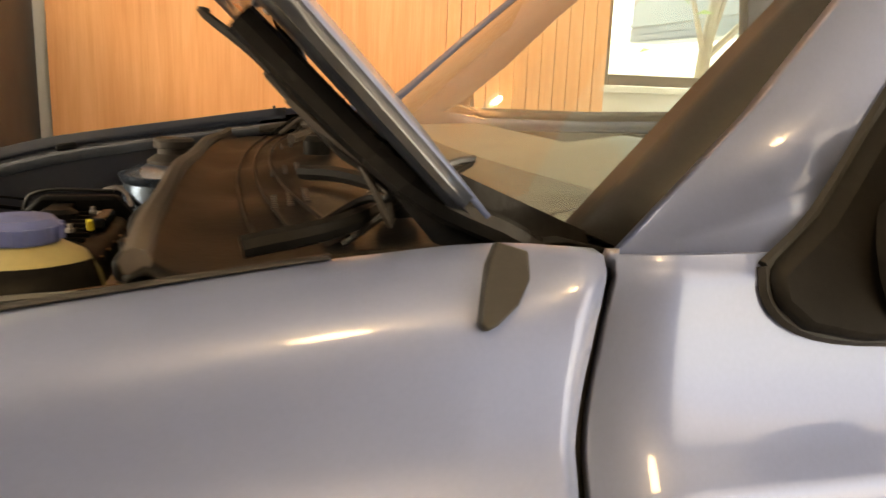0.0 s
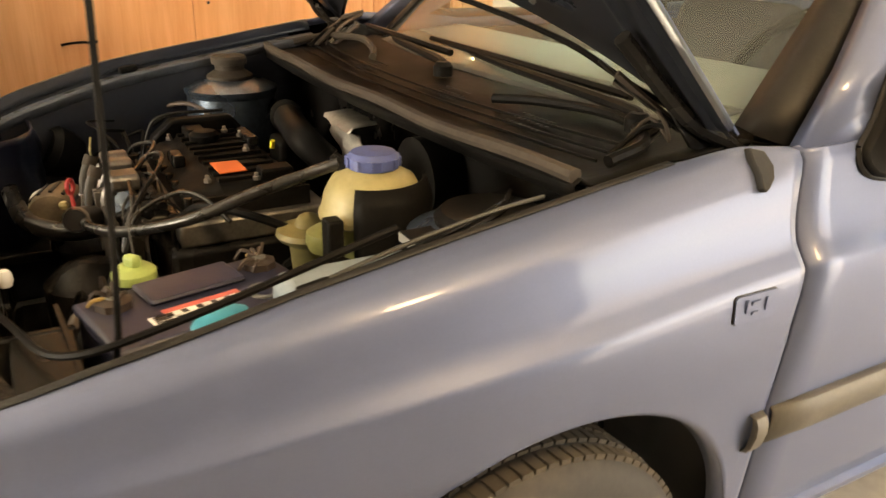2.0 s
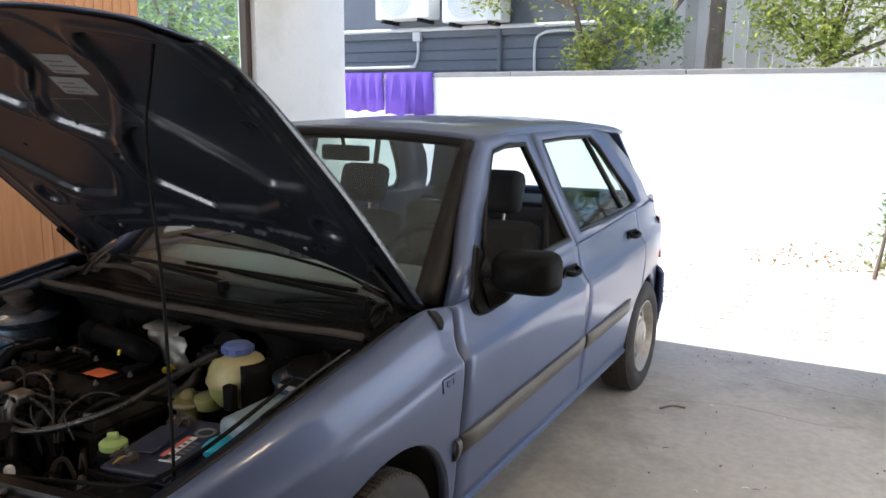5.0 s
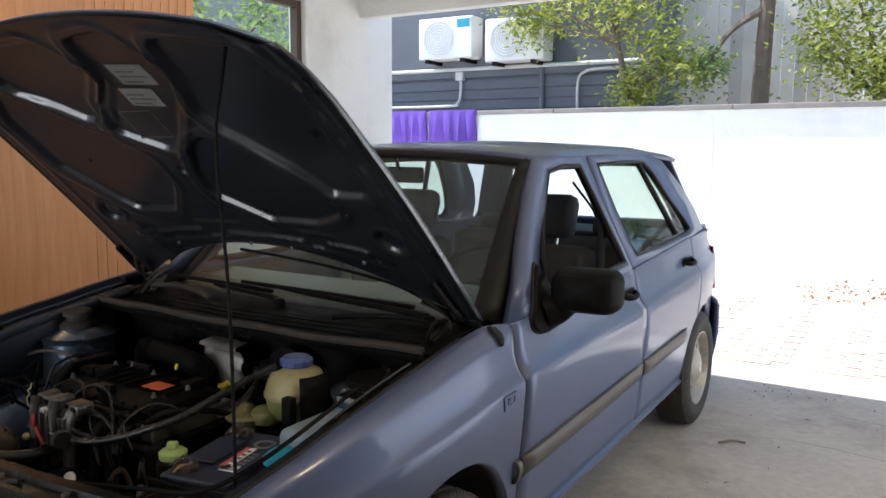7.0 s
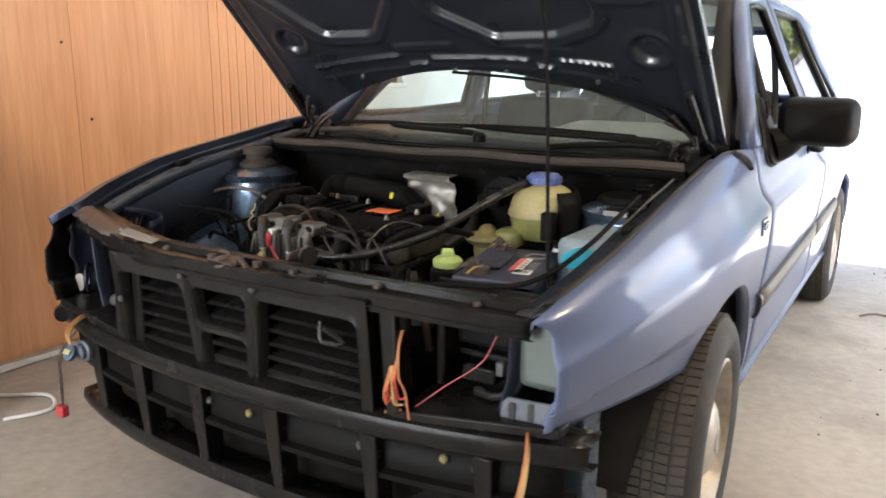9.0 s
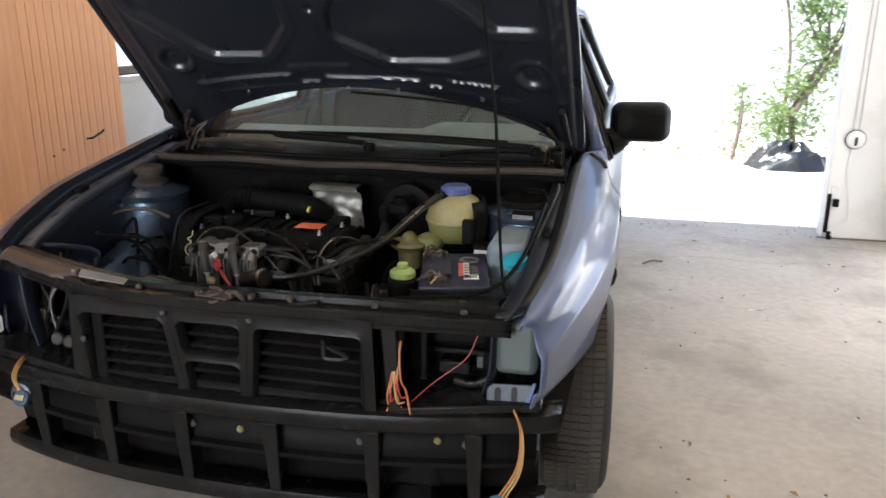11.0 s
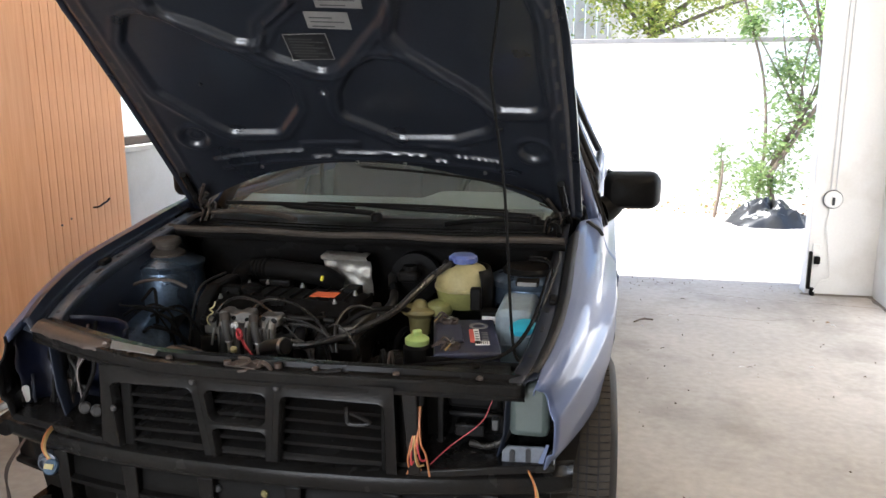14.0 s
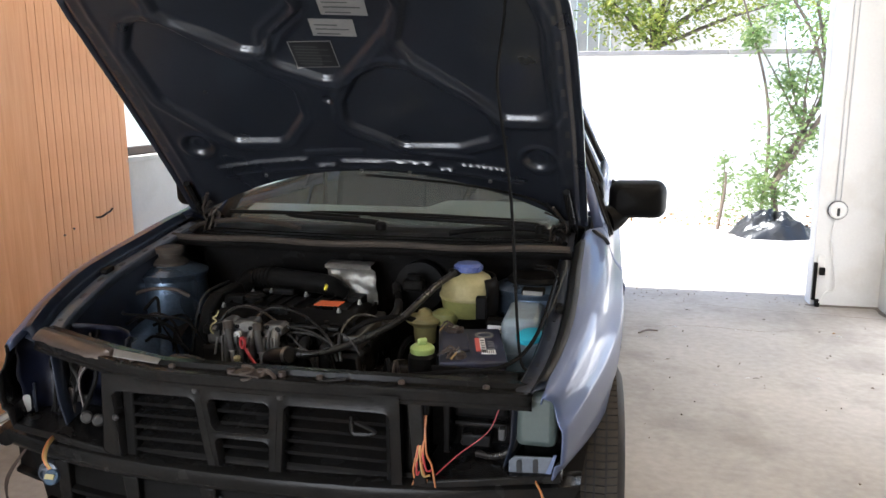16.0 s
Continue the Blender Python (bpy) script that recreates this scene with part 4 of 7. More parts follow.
def hood_under(u, v):
    """Height of the stamped inner frame: recessed fields with rolled lips, round dimples, and the bars along the hinge side."""
    w = -0.018
    for poly in PANELS:
        d = inside(u, v, poly) + 0.048
        w += 0.013 * ease((d + 0.001) / 0.010)
        w -= 0.0040 * math.exp(-((d + 0.009) / 0.006) ** 2)
        w -= 0.0050 * math.exp(-((d + 0.026) / 0.011) ** 2)
    for uc, vc in ((0.564, 0.335), (-0.538, 0.381)):
        r = math.hypot(u - uc, v - vc)
        w += 0.012 * (1 - ease((r - 0.032) / 0.012)) - 0.005 * math.exp(-((r - 0.054) / 0.008) ** 2) - 0.003 * math.exp(-((r - 0.018) / 0.005) ** 2)
    r = math.hypot(u + 0.045, v - 0.565)
    w += 0.010 * (1 - ease((r - 0.010) / 0.008))
    base = 0.300 - 0.05 * (u / 0.6) ** 2
    for u0, u1, dv in BARS:
        m = ease((u - u0) / 0.015) * ease((u1 - u) / 0.015)
        w -= 0.011 * math.exp(-((v - base - dv) / 0.007) ** 2) * m
    w -= 0.004 * math.exp(-((v - base + 0.045) / 0.006) ** 2) * (abs(u) < 0.5)
    for u0, u1 in ((-0.20, 0.02), (0.22, 0.37)):
        w -= 0.006 * ease((u - u0) / 0.02) * ease((u1 - u) / 0.02) * ease((v - base - 0.012) / 0.01) * ease((base + 0.052 - v) / 0.012)
    e = abs(u) / hood_edge(v)
    w += 0.010 * ease((e - 0.955) / 0.03) - 0.004 * math.exp(-((e - 0.90) / 0.012) ** 2)
    return w


hood = new("hood"); hood.parent = car
tagged(hood, "open blue hood with dark ribbed underside")
rows_o, rows_i, NU, NV = [], [], 260, 200
for j in range(NV + 1):
    ro, ri = [], []
    for i in range(NU + 1):
        a = -1 + 2 * i / NU
        v0 = j / NV
        u = a * hood_edge(v0)
        vv = hood_tail(u) + (hood_nose(u) - hood_tail(u)) * v0
        u = a * hood_edge(vv)
        cr = hood_crown(u, vv)
        ri.append(hood_pt(u * 0.992, vv, cr * 0.8 + hood_under(u, vv)))
        if i % 10 == 0 and j % 8 == 0:
            ro.append(hood_pt(u, vv, cr + 0.002))
    rows_i.append(ri)
    if ro:
        rows_o.append(ro)
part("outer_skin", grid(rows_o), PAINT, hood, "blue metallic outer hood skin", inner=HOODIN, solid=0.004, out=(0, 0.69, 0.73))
part("inner_frame", grid(rows_i, flip=True), HOODIN, hood, "stamped inner hood frame coloured near-black for shade", auto=60, out=(0, -0.69, -0.73))
for s in (1, -1):
    rows = []
    for v in spread(0.03, 1.0, 40):
        e = s * hood_edge(v)
        cr = hood_crown(e, v)
        rows.append([hood_pt(e, v, cr + 0.001), hood_pt(e * 1.003, v, cr - 0.006), hood_pt(e * 1.0, v, cr * 0.8 - 0.010), hood_pt(e * 0.97, v, cr * 0.8 - 0.0095)])
    # Body-blue hem given the darkened underside colour, as it lies in shade
    part("edge_hem", grid(rows), HOODIN, hood, "folded blue hood edge darkened for shade", solid=0.002, out=(s, 0, -0.2))
    part("hinge_plate", prism([(s * 0.645, 0.40, 0.865), (s * 0.645, 0.30, 0.895), hood_pt(s * 0.645, 0.16, -0.022), hood_pt(s * 0.645, 0.10, -0.012), (s * 0.645, 0.43, 0.90)], (s * 0.006, 0, 0)), FRAME, hood, smooth=False)
    part("hinge", tube([(s * 0.655, 0.42, 0.86), (s * 0.66, 0.36, 0.9), hood_pt(s * 0.655, 0.06, -0.02), hood_pt(s * 0.64, 0.22, -0.02)], 0.012, 8), FRAME, hood)


def on_hood(u0, v0, u1, v1, lift, tw=0.0):
    """A thin sheet lying on the hood's underside."""
    m = Matrix.Rotation(tw, 4, 'Z')
    uc, vc = (u0 + u1) / 2, (v0 + v1) / 2
    rows = []
    for b in spread(v0 - vc, v1 - vc, 5):
        r = []
        for a in spread(u0 - uc, u1 - uc, 6):
            p = m @ Vector((a, b, 0))
            u, v = uc + p.x, vc + p.y
            r.append(hood_pt(u, v, hood_crown(u, v) * 0.8 + hood_under(u, v) - lift))
        rows.append(r)
    return grid(rows)


for u0, v0, u1, v1, mt, tw, lab in ((-0.100, 0.685, 0.025, 0.785, BLACKP, -0.06, "black printed information sticker"), (-0.015, 0.80, 0.105, 0.862, GREYLAB, -0.06, "faded grey paper sticker"), (0.03, 0.874, 0.155, 0.945, GREYLAB, -0.06, "faded grey paper sticker")):
    st = part("sticker", on_hood(u0, v0, u1, v1, 0.0018, tw), mt, hood, lab, smooth=False, out=(0, -0.69, -0.73))
    dark = mt is BLACKP
    n = 7 if dark else 3
    for k in range(n):
        f = v0 + (v1 - v0) * (0.12 + 0.76 * k / n)
        part("print", on_hood(u0 + 0.012, f, u1 - (0.016 if k % 2 else 0.045), f + 0.0045, 0.0026, tw), INTER, st, smooth=False, out=(0, -0.69, -0.73))
    if dark:
        for e in ((u0, v0, u1, v0 + 0.003), (u0, v1 - 0.003, u1, v1), (u0, v0, u0 + 0.003, v1), (u1 - 0.003, v0, u1, v1)):
            part("border", on_hood(*e, 0.0024, 0), GREYLAB, st, smooth=False, out=(0, -0.69, -0.73))
for s in (1, -1):        # lighter grey marks for notch highlights along both edges, clips near the hinge side
    for k in range(7):
        v = 0.36 + 0.085 * k
        u = s * (hood_edge(v) - 0.045)
        part("edge_slot", on_hood(u - 0.006, v, u + 0.006, v + 0.028, 0.0012), LEADG, hood, smooth=False, out=(0, -0.69, -0.73))
for u, v in ((-0.02, 0.245), (0.14, 0.24), (0.40, 0.215), (-0.36, 0.22), (0.47, 0.43), (-0.42, 0.60), (0.30, 0.60)):
    part("hood_clip", lathe([(0.007, 0), (0.006, 0.006), (0, 0.007)], Matrix.Translation(hood_pt(u, v, hood_crown(u, v) * 0.8 + hood_under(u, v))) @ pose(0, 0, 0, 137, 0, 0), 8), STEEL if v < 0.3 else BLACKP, hood)
# washer hose hanging across the hood
part("washer_hose", tube([hood_pt(0.02, 0.30, -0.03), hood_pt(0.18, 0.29, -0.035), hood_pt(0.36, 0.26, -0.035), hood_pt(0.52, 0.20, -0.03), hood_pt(0.60, 0.13, -0.03), (0.62, 0.32, 0.93)], 0.0045, 6), BLACK, hood)
part("prop_rod", tube([(0.60, -0.50, 0.70), (0.571, -0.462, 0.748), (0.545, -0.44, 1.095), (0.515, -0.43, 1.304), (0.506, -0.425, 1.381), (0.513, -0.43, 1.443), (0.52, -0.42, 1.52), (0.52, -0.40, 1.62)], 0.0038, 8, n=4), BLACK, car, "thin dark steel hood prop rod")

# ---- engine bay ----
for s in (1, -1):
    rows = []
    for y in spread(-0.62, 0.16, 16):
        xt = half_width(y, fender_top(y)) - 0.045
        zt = fender_top(y)
        rows.append([(s * (xt + 0.025), y, zt - 0.012), (s * xt, y, zt - 0.02), (s * (xt - 0.006), y, zt - 0.03), (s * (xt - 0.04), y, zt - 0.032), (s * (xt - 0.045), y, zt - 0.05), (s * (xt - 0.05), y, zt - 0.15), (s * (xt - 0.07), y, 0.50), (s * (xt - 0.12), y, 0.34)])
        if s < 0:
            rows[-1] = [sagged(*p) for p in rows[-1]]
    part("inner_wing", grid(rows, flip=s > 0), BAYPAINT, car, "dusty blue inner wing panel darkened for shade", solid=0.004, out=(-s, 0, 0.3))
    # strut tower
    tw = part("strut_tower", lathe([(0.145, 0.46), (0.13, 0.56), (0.115, 0.70), (0.11, 0.765), (0.116, 0.775), (0.117, 0.785), (0.10, 0.793), (0.085, 0.80), (0.06, 0.804), (0.055, 0.808)], Matrix.Translation((0.56, 0.03, 0) if s > 0 else (-0.605, -0.025, 0.008)), 32), TOWERP, car, "dusty blue suspension strut tower")
    part("strut_mount", lathe([(0.078, 0.795), (0.08, 0.808), (0.07, 0.818), (0.0, 0.82)] if s > 0 else [(0.058, 0.80), (0.058, 0.814), (0.046, 0.822), (0.036, 0.828), (0.036, 0.84), (0.044, 0.842), (0.045, 0.856), (0.04, 0.862), (0.0, 0.862)], Matrix.Translation((0.56, 0.03, 0) if s > 0 else (-0.605, -0.025, 0.008)), 24), CAPBR if s < 0 else BLACK, tw, "brown dusty rubber strut mount cap")
for s in (1, -1):
    lean = (lambda p: p) if s > 0 else (lambda p: sagged(*p))
    rows, seal = [], []
    for y in spread(-0.62, 0.22, 28):
        xt, zt = half_width(y, fender_top(y)), fender_top(y)
        rows.append([lean((s * (xt - q), y, zt - h)) for q, h in ((0.050, 0.030), (0.056, 0.0275), (0.086, 0.029), (0.091, 0.033), (0.093, 0.05))])
        seal.append([lean((s * (xt - q), y, zt + h)) for q, h in ((0.016, 0.0035), (0.030, 0.0035), (0.042, -0.010), (0.050, -0.020))])
    # Left rail takes the shade-darkened bay colour, the right a lighter grey-blue
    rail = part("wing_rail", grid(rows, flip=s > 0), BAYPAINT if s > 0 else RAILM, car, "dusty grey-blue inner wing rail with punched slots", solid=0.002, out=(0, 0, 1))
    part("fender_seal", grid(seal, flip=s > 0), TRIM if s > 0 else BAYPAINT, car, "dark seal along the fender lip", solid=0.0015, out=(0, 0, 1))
    for y in (-0.57, -0.52, -0.40, -0.31, -0.20, -0.08, 0.04, 0.13):
        zt = fender_top(y)
        c = Vector(lean((s * (half_width(y, zt) - 0.071), y, zt - 0.0283)))
        tilt = math.atan2(fender_top(y + 0.03) - fender_top(y - 0.03), 0.06)
        part("rail_slot", prism([c + Vector((a, b * math.cos(tilt), b * math.sin(tilt) + 0.0005)) for a, b in rounded(0.010, 0.026 if y > -0.5 else 0.012, 0.0045, 3)], (0, 0, 0.0012)), BLACKP, rail, smooth=False)
    yb = -0.26
    c = Vector(lean((s * (half_width(yb, fender_top(yb)) - 0.062), yb, fender_top(yb) - 0.022)))
    part("rubber_stop", box(-0.011, 0.011, -0.022, 0.022, -0.008, 0.009, m=Matrix.Translation(c) @ pose(0, 0, 0, 9, 0, 0)), BLACK, rail, bevel=0.006)
# firewall and rain tray
rows = [[(x, 0.17, 0.35), (x, 0.17, 0.80), (x, 0.14, 0.845), (x, 0.105 - 0.02 * (1 - (x / .66) ** 2), 0.858)] for x in spread(-0.66, 0.66, 12)]
part("firewall", grid(rows), FRAME, car, "black dusty firewall", solid=0.006, out=(0, -1, 0))
rows = []
for x in spread(-0.665, 0.665, 40):
    e = 1 - (x / 0.66) ** 2
    dip = 0.012 * math.sin(x * 21) * (0.4 + 0.6 * (abs(x) < 0.5))
    cr = lambda b: 0.007 * noise.noise(Vector((x * 6, b * 9, 3))) + 0.004 * noise.noise(Vector((x * 17, b * 23, 6)))
    rows.append([(x, 0.085 - 0.03 * e, 0.855), (x, 0.082 - 0.03 * e, 0.874), (x, 0.096 - 0.03 * e, 0.882), (x, 0.112 - 0.03 * e, 0.872), (x, 0.14 - 0.03 * e, 0.870 + cr(0.14)), (x, 0.17 - 0.03 * e, 0.872 + dip * 0.4 + cr(0.17)), (x, 0.21 - 0.04 * e, 0.880 + cr(0.21)), (x, 0.25 - 0.05 * e, 0.884 + dip * 0.5 + cr(0.25)), (x, 0.29 - 0.06 * e, 0.890 + cr(0.29)), (x, 0.33 - 0.07 * e, 0.894), (x, 0.40 - 0.09 * e, 0.90), (x, 0.46 - 0.10 * e, 0.885)])
cowl = part("cowl_cover", grid(rows), BLACK, car, "black plastic rain tray cover below the windscreen", solid=0.004, out=(0, 0, 1))
part("cowl_seal", tube([(x, 0.09 - 0.03 * (1 - (x / 0.66) ** 2), 0.884 + 0.003 * math.sin(x * 14)) for x in spread(-0.66, 0.66, 18)], 0.011, 8, n=2), CAPBR, cowl, "black rubber bulkhead seal")
for k in range(1, 4):        # long moulded ribs
    part("moulded_rib", tube([(x, 0.145 + 0.036 * k - (0.03 + 0.014 * k) * (1 - (x / 0.66) ** 2), 0.874 + 0.0055 * k) for x in spread(-0.60, 0.60, 14)], 0.0026, 6, n=1), BLACK, cowl)
for x0 in (-0.26, 0.10, 0.36):     # perforated vents
    for k in range(24):
        x, y = x0 + 0.012 * (k % 8), 0.185 + 0.016 * (k // 8)
        part("vent_hole", lathe([(0.0042, 0), (0.0032, 0.002), (0, 0.002)], Matrix.Translation((x, y, 0.8855 + 0.004 * (k // 8))), 6), TRIM, cowl)
# loose looms at both hood hinges
for s in (1, -1):
    r6 = random.Random(80 + s)
    for k in range(9 if s < 0 else 5):
        y0, j = r6.uniform(0.20, 0.30), r6.uniform(-0.03, 0.03)
        part("hinge_lead", tube([(s * (0.60 + 0.4 * j), y0 - 0.03, 0.885), (s * (0.61 + j * 0.5), y0 + 0.02, 0.915 + 0.5 * abs(j)), (s * (0.625 - j * 0.4), y0 + 0.05 + j, 0.935 + j), hood_pt(s * 0.63, 0.07 + 0.5 * abs(j), -0.03 - 0.2 * abs(j)), hood_pt(s * (0.60 - abs(j)), 0.16 + j, -0.035)], r6.choice((0.003, 0.004, 0.006)), 6, n=4), r6.choice((RUSTY, BLACK, HOSE, CAPBR)), cowl, "tangled brown leads at the hood hinge")
    part("hinge_loom", tube([(s * 0.64, 0.16, 0.89), (s * 0.62, 0.24, 0.905), (s * 0.50, 0.29, 0.912), (s * 0.35, 0.26, 0.908), (s * 0.26, 0.22, 0.90)], 0.009, 8), BLACK if s > 0 else CAPBR, cowl, "taped cable loom lying on the rain tray")
# wipers
for px, py, ex in ((0.555, 0.285, -0.30), (0.02, 0.25, -0.60)):
    wi = part("wiper_arm", tube([(px, py, 0.915), (px - 0.05, py + 0.015, 0.925), ((px + ex) / 2, py + 0.05, 0.93), (ex + 0.25, py + 0.07, 0.935)], (0.011, 0.007), 8), BLACK, car, "black wiper arm lying at the windscreen base")
    part("wiper_blade", tube([(px - 0.10, py + 0.075, 0.928), ((px + ex) / 2, py + 0.055, 0.94), (ex + 0.02, py + 0.10, 0.932)], 0.0075, 6), BLACK, wi)
    part("pivot", lathe([(0.02, 0.0), (0.02, 0.02), (0.013, 0.028), (0.0, 0.028)], Matrix.Translation((px, py, 0.9)), 16), BLACK, wi)

# lock carrier: the curved top cross member
def carrier(x):
    return -0.745 + 0.10 * (abs(x) / 0.6) ** 2.2


def carrier_z(x):
    """Its top edge, bent up towards the raised right wing."""
    return 0.725 + 0.012 * math.cos(x * 2.5) - 0.02 * (abs(x) / 0.6) ** 3 + 0.048 * (max(0, -x - 0.24) / 0.33) ** 1.2


rows = []
for x in spread(-0.62, 0.62, 60):
    y = carrier(x)
    z = carrier_z(x)
    q = 0.003 * noise.noise(Vector((x * 9, 4, 0))) + 0.002 * noise.noise(Vector((x * 31, 7, 0)))
    rows.append([(x, y + 0.085, z - 0.05), (x, y + 0.085, z - 0.005), (x, y + 0.082, z), (x, y + 0.052, z + 0.002 + q * 0.5), (x, y + 0.048, z - 0.009), (x, y + 0.024, z - 0.011 + q), (x, y + 0.021, z - 0.006 + q), (x, y + 0.008 + q, z - 0.007 + q), (x, y + 0.005 + q, z - 0.011), (x, y + 0.007, z - 0.030), (x, y + 0.003, z - 0.033), (x, y + 0.004, z - 0.041), (x, y + 0.016, z - 0.046)])
lc = part("lock_carrier", grid(rows), FRAME, car, "dusty black front cross member", solid=0.003, out=(0, -0.3, 1), auto=28)
rows = []
for i, x in enumerate(spread(-0.62, -0.37, 30)):
    y = carrier(x)
    z = carrier_z(x) + 0.002
    q = 0.005 * noise.noise(Vector((x * 25, 2, 0))) + 0.004 * noise.noise(Vector((x * 70, 5, 0)))
    wide = lerp(x, (-0.64, 0.030), (-0.42, 0.034), (-0.39, 0.024), (-0.37, 0.004))
    rows.append([(x, y + 0.050, z + 0.0035), (x, y + 0.030, z + 0.003 + 0.1 * q), (x, y + 0.045 - wide, z - 0.003), (x, y + 0.03 - wide + q, z - 0.012 + 0.3 * q)])
part("dusty_cover_strip", grid(rows), RUSTY, lc, "dusty brown flange on the cross member", solid=0.002, out=(0, -0.3, 1))
for x in (-0.60, -0.53, -0.44, -0.31, -0.20, 0.16, 0.34, 0.52):
    part("carrier_bolt", lathe([(0.008, 0), (0.008, 0.005), (0.004, 0.008), (0, 0.008)], Matrix.Translation((x, carrier(x) + 0.036, carrier_z(x) - 0.007)), 8), RUSTY, lc)
part("sticker", prism([(-0.366, -0.672, 0.750), (-0.232, -0.692, 0.742), (-0.226, -0.717, 0.739), (-0.348, -0.706, 0.744)], (0, 0, 0.002)), GREYLAB, lc, "faded pale sticker on the cross member", smooth=False)
# hood latch
la = part("hood_latch", box(-0.055, 0.055, -0.735, -0.70, 0.69, 0.728), FRAME, lc, "greasy rusty hood latch with a coiled spring", bevel=0.006)
part("latch_spring", tube([(0.0 + 0.015 * math.cos(k * 0.9), -0.728 + 0.012 * math.sin(k * 0.9), 0.715 + 0.0022 * k) for k in range(18)], 0.0032, 6, n=3), RUSTY, la)
part("latch_plate", prism([(-0.045, -0.725, 0.73), (0.03, -0.735, 0.73), (0.045, -0.71, 0.732), (-0.02, -0.69, 0.735)], (0, 0, 0.004)), RUSTY, la, smooth=False)
part("latch_hook", tube([(0.035, -0.725, 0.735), (0.05, -0.735, 0.75), (0.065, -0.73, 0.735), (0.06, -0.72, 0.72)], 0.005, 6), RUSTY, la)
for x, y in ((-0.045, -0.715), (0.022, -0.705), (0.075, -0.71)):
    part("latch_bolt", lathe([(0.009, 0), (0.009, 0.010), (0, 0.012)], Matrix.Translation((x, y, 0.73)), 10), RUSTY, la)
part("latch_lever", tube([(0.08, -0.72, 0.715), (0.15, -0.715, 0.722), (0.22, -0.70, 0.73)], 0.006, 6), FRAME, la)
# side uprights of the front frame
for s in (1, -1):
    up = part("headlamp_frame", prism([(s * 0.355, -0.70, 0.69), (s * 0.39, -0.70, 0.70), (s * 0.40, -0.70, 0.50), (s * 0.37, -0.70, 0.49)], (0, 0.05, 0)), FRAME, car, "black upright of the front frame", bevel=0.004)
    part("headlamp_shelf", prism([(s * 0.38, -0.70, 0.505), (s * 0.69, -0.655, 0.53), (s * 0.69, -0.48, 0.53), (s * 0.38, -0.50, 0.505)], (0, 0, -0.02)), FRAME, car, "black shelf below the missing headlamp", bevel=0.004)
    part("headlamp_back_panel", prism([(s * 0.37, -0.50, 0.50), (s * 0.70, -0.49, 0.53), (s * 0.66, -0.50, 0.70), (s * 0.37, -0.52, 0.71)], (0, 0.006, 0)), FRAME, car, "inner panel behind the missing headlamp") if s > 0 else None
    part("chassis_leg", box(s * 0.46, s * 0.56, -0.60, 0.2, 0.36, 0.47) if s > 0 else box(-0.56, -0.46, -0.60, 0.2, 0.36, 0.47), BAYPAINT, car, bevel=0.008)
# curved dark blue tub behind the right headlamp opening
rows = []
for j in range(17):
    z = 0.50 + 0.25 * j / 16
    rows.append([(-0.548 + (0.148 + 0.01 * j / 16) * math.cos(a), -0.60 + 0.11 * math.sin(a) + 0.014 * noise.noise(Vector((a * 2.5, z * 18, 1))) + 0.005 * noise.noise(Vector((a * 7, z * 40, 5))), z) for a in spread(0.0, math.pi, 28)])
part("headlamp_tub", grid(rows), NAVY, car, "dented blue tub darkened for shade behind the missing headlamp", solid=0.003, out=(0, -1, 0))
for x, y, z, r in ((-0.685, -0.572, 0.565, 0.036), (-0.683, -0.578, 0.562, 0.022), (-0.50, -0.525, 0.61, 0.026)):
    part("tub_rim", tube([(x + 0.5 * r * math.cos(a), y - 0.6 * r * math.cos(a), z + r * math.sin(a)) for a in [k * math.tau / 14 for k in range(15)]], 0.004, 6, n=2), BAYPAINT, car)
part("pale_chip", prism([Vector((-0.695, -0.592, 0.556)) + Vector((0.74 * a, 0.67 * a, b)) for a, b in rounded(0.018, 0.046, 0.008, 4)], (0.002, -0.002, 0)), WHITEP, car, "bare pale chip in the headlamp tub", smooth=False)
for k in range(9):         # dirty brackets and leads in the tub
    r5 = random.Random(60 + k)
    x, z = -0.635 + 0.012 * k + r5.uniform(-0.01, 0.01), r5.uniform(0.57, 0.63)
    part("tub_lead", tube([(x, -0.50, z + 0.11), (x + r5.uniform(-0.03, 0.02), -0.54, z + 0.05), (x + r5.uniform(-0.02, 0.03), -0.56, z), (x + r5.uniform(-0.02, 0.02), -0.57, 0.53)], r5.choice((0.0025, 0.004, 0.006)), 6, n=5), r5.choice((BLACK, RUSTY, LEADG)), car)
for x, y, z, w, h, m in ((-0.60, -0.55, 0.60, 0.022, 0.016, FRAME), (-0.585, -0.56, 0.575, 0.014, 0.022, RUSTY), (-0.565, -0.55, 0.565, 0.026, 0.010, LEADG), (-0.45, -0.58, 0.525, 0.03, 0.012, FRAME)):
    part("tub_bracket", box(x - w, x + w, y - 0.008, y + 0.008, z - h, z + h, m=None), m, car, bevel=0.004)
for x, z in ((-0.475, 0.538), (-0.508, 0.543)):
    part("lamp_socket", lathe([(0.0, 0), (0.009, 0.0), (0.015, 0.006), (0.015, 0.03), (0.010, 0.036), (0, 0.036)], Matrix.Translation((x, -0.61, z)) @ pose(0, 0, 0, 75, 0, 40), 14), LEADG, car, "grey round lamp socket")
for k in range(3):
    part("upright_lead", tube([(-0.386 - 0.006 * k, -0.665, 0.665), (-0.392 - 0.005 * k, -0.675, 0.62), (-0.390 - 0.007 * k, -0.67, 0.575)], 0.0028, 6), (RUSTY, ORANGEW, RUSTY)[k], car, "brown lead beside the upright")
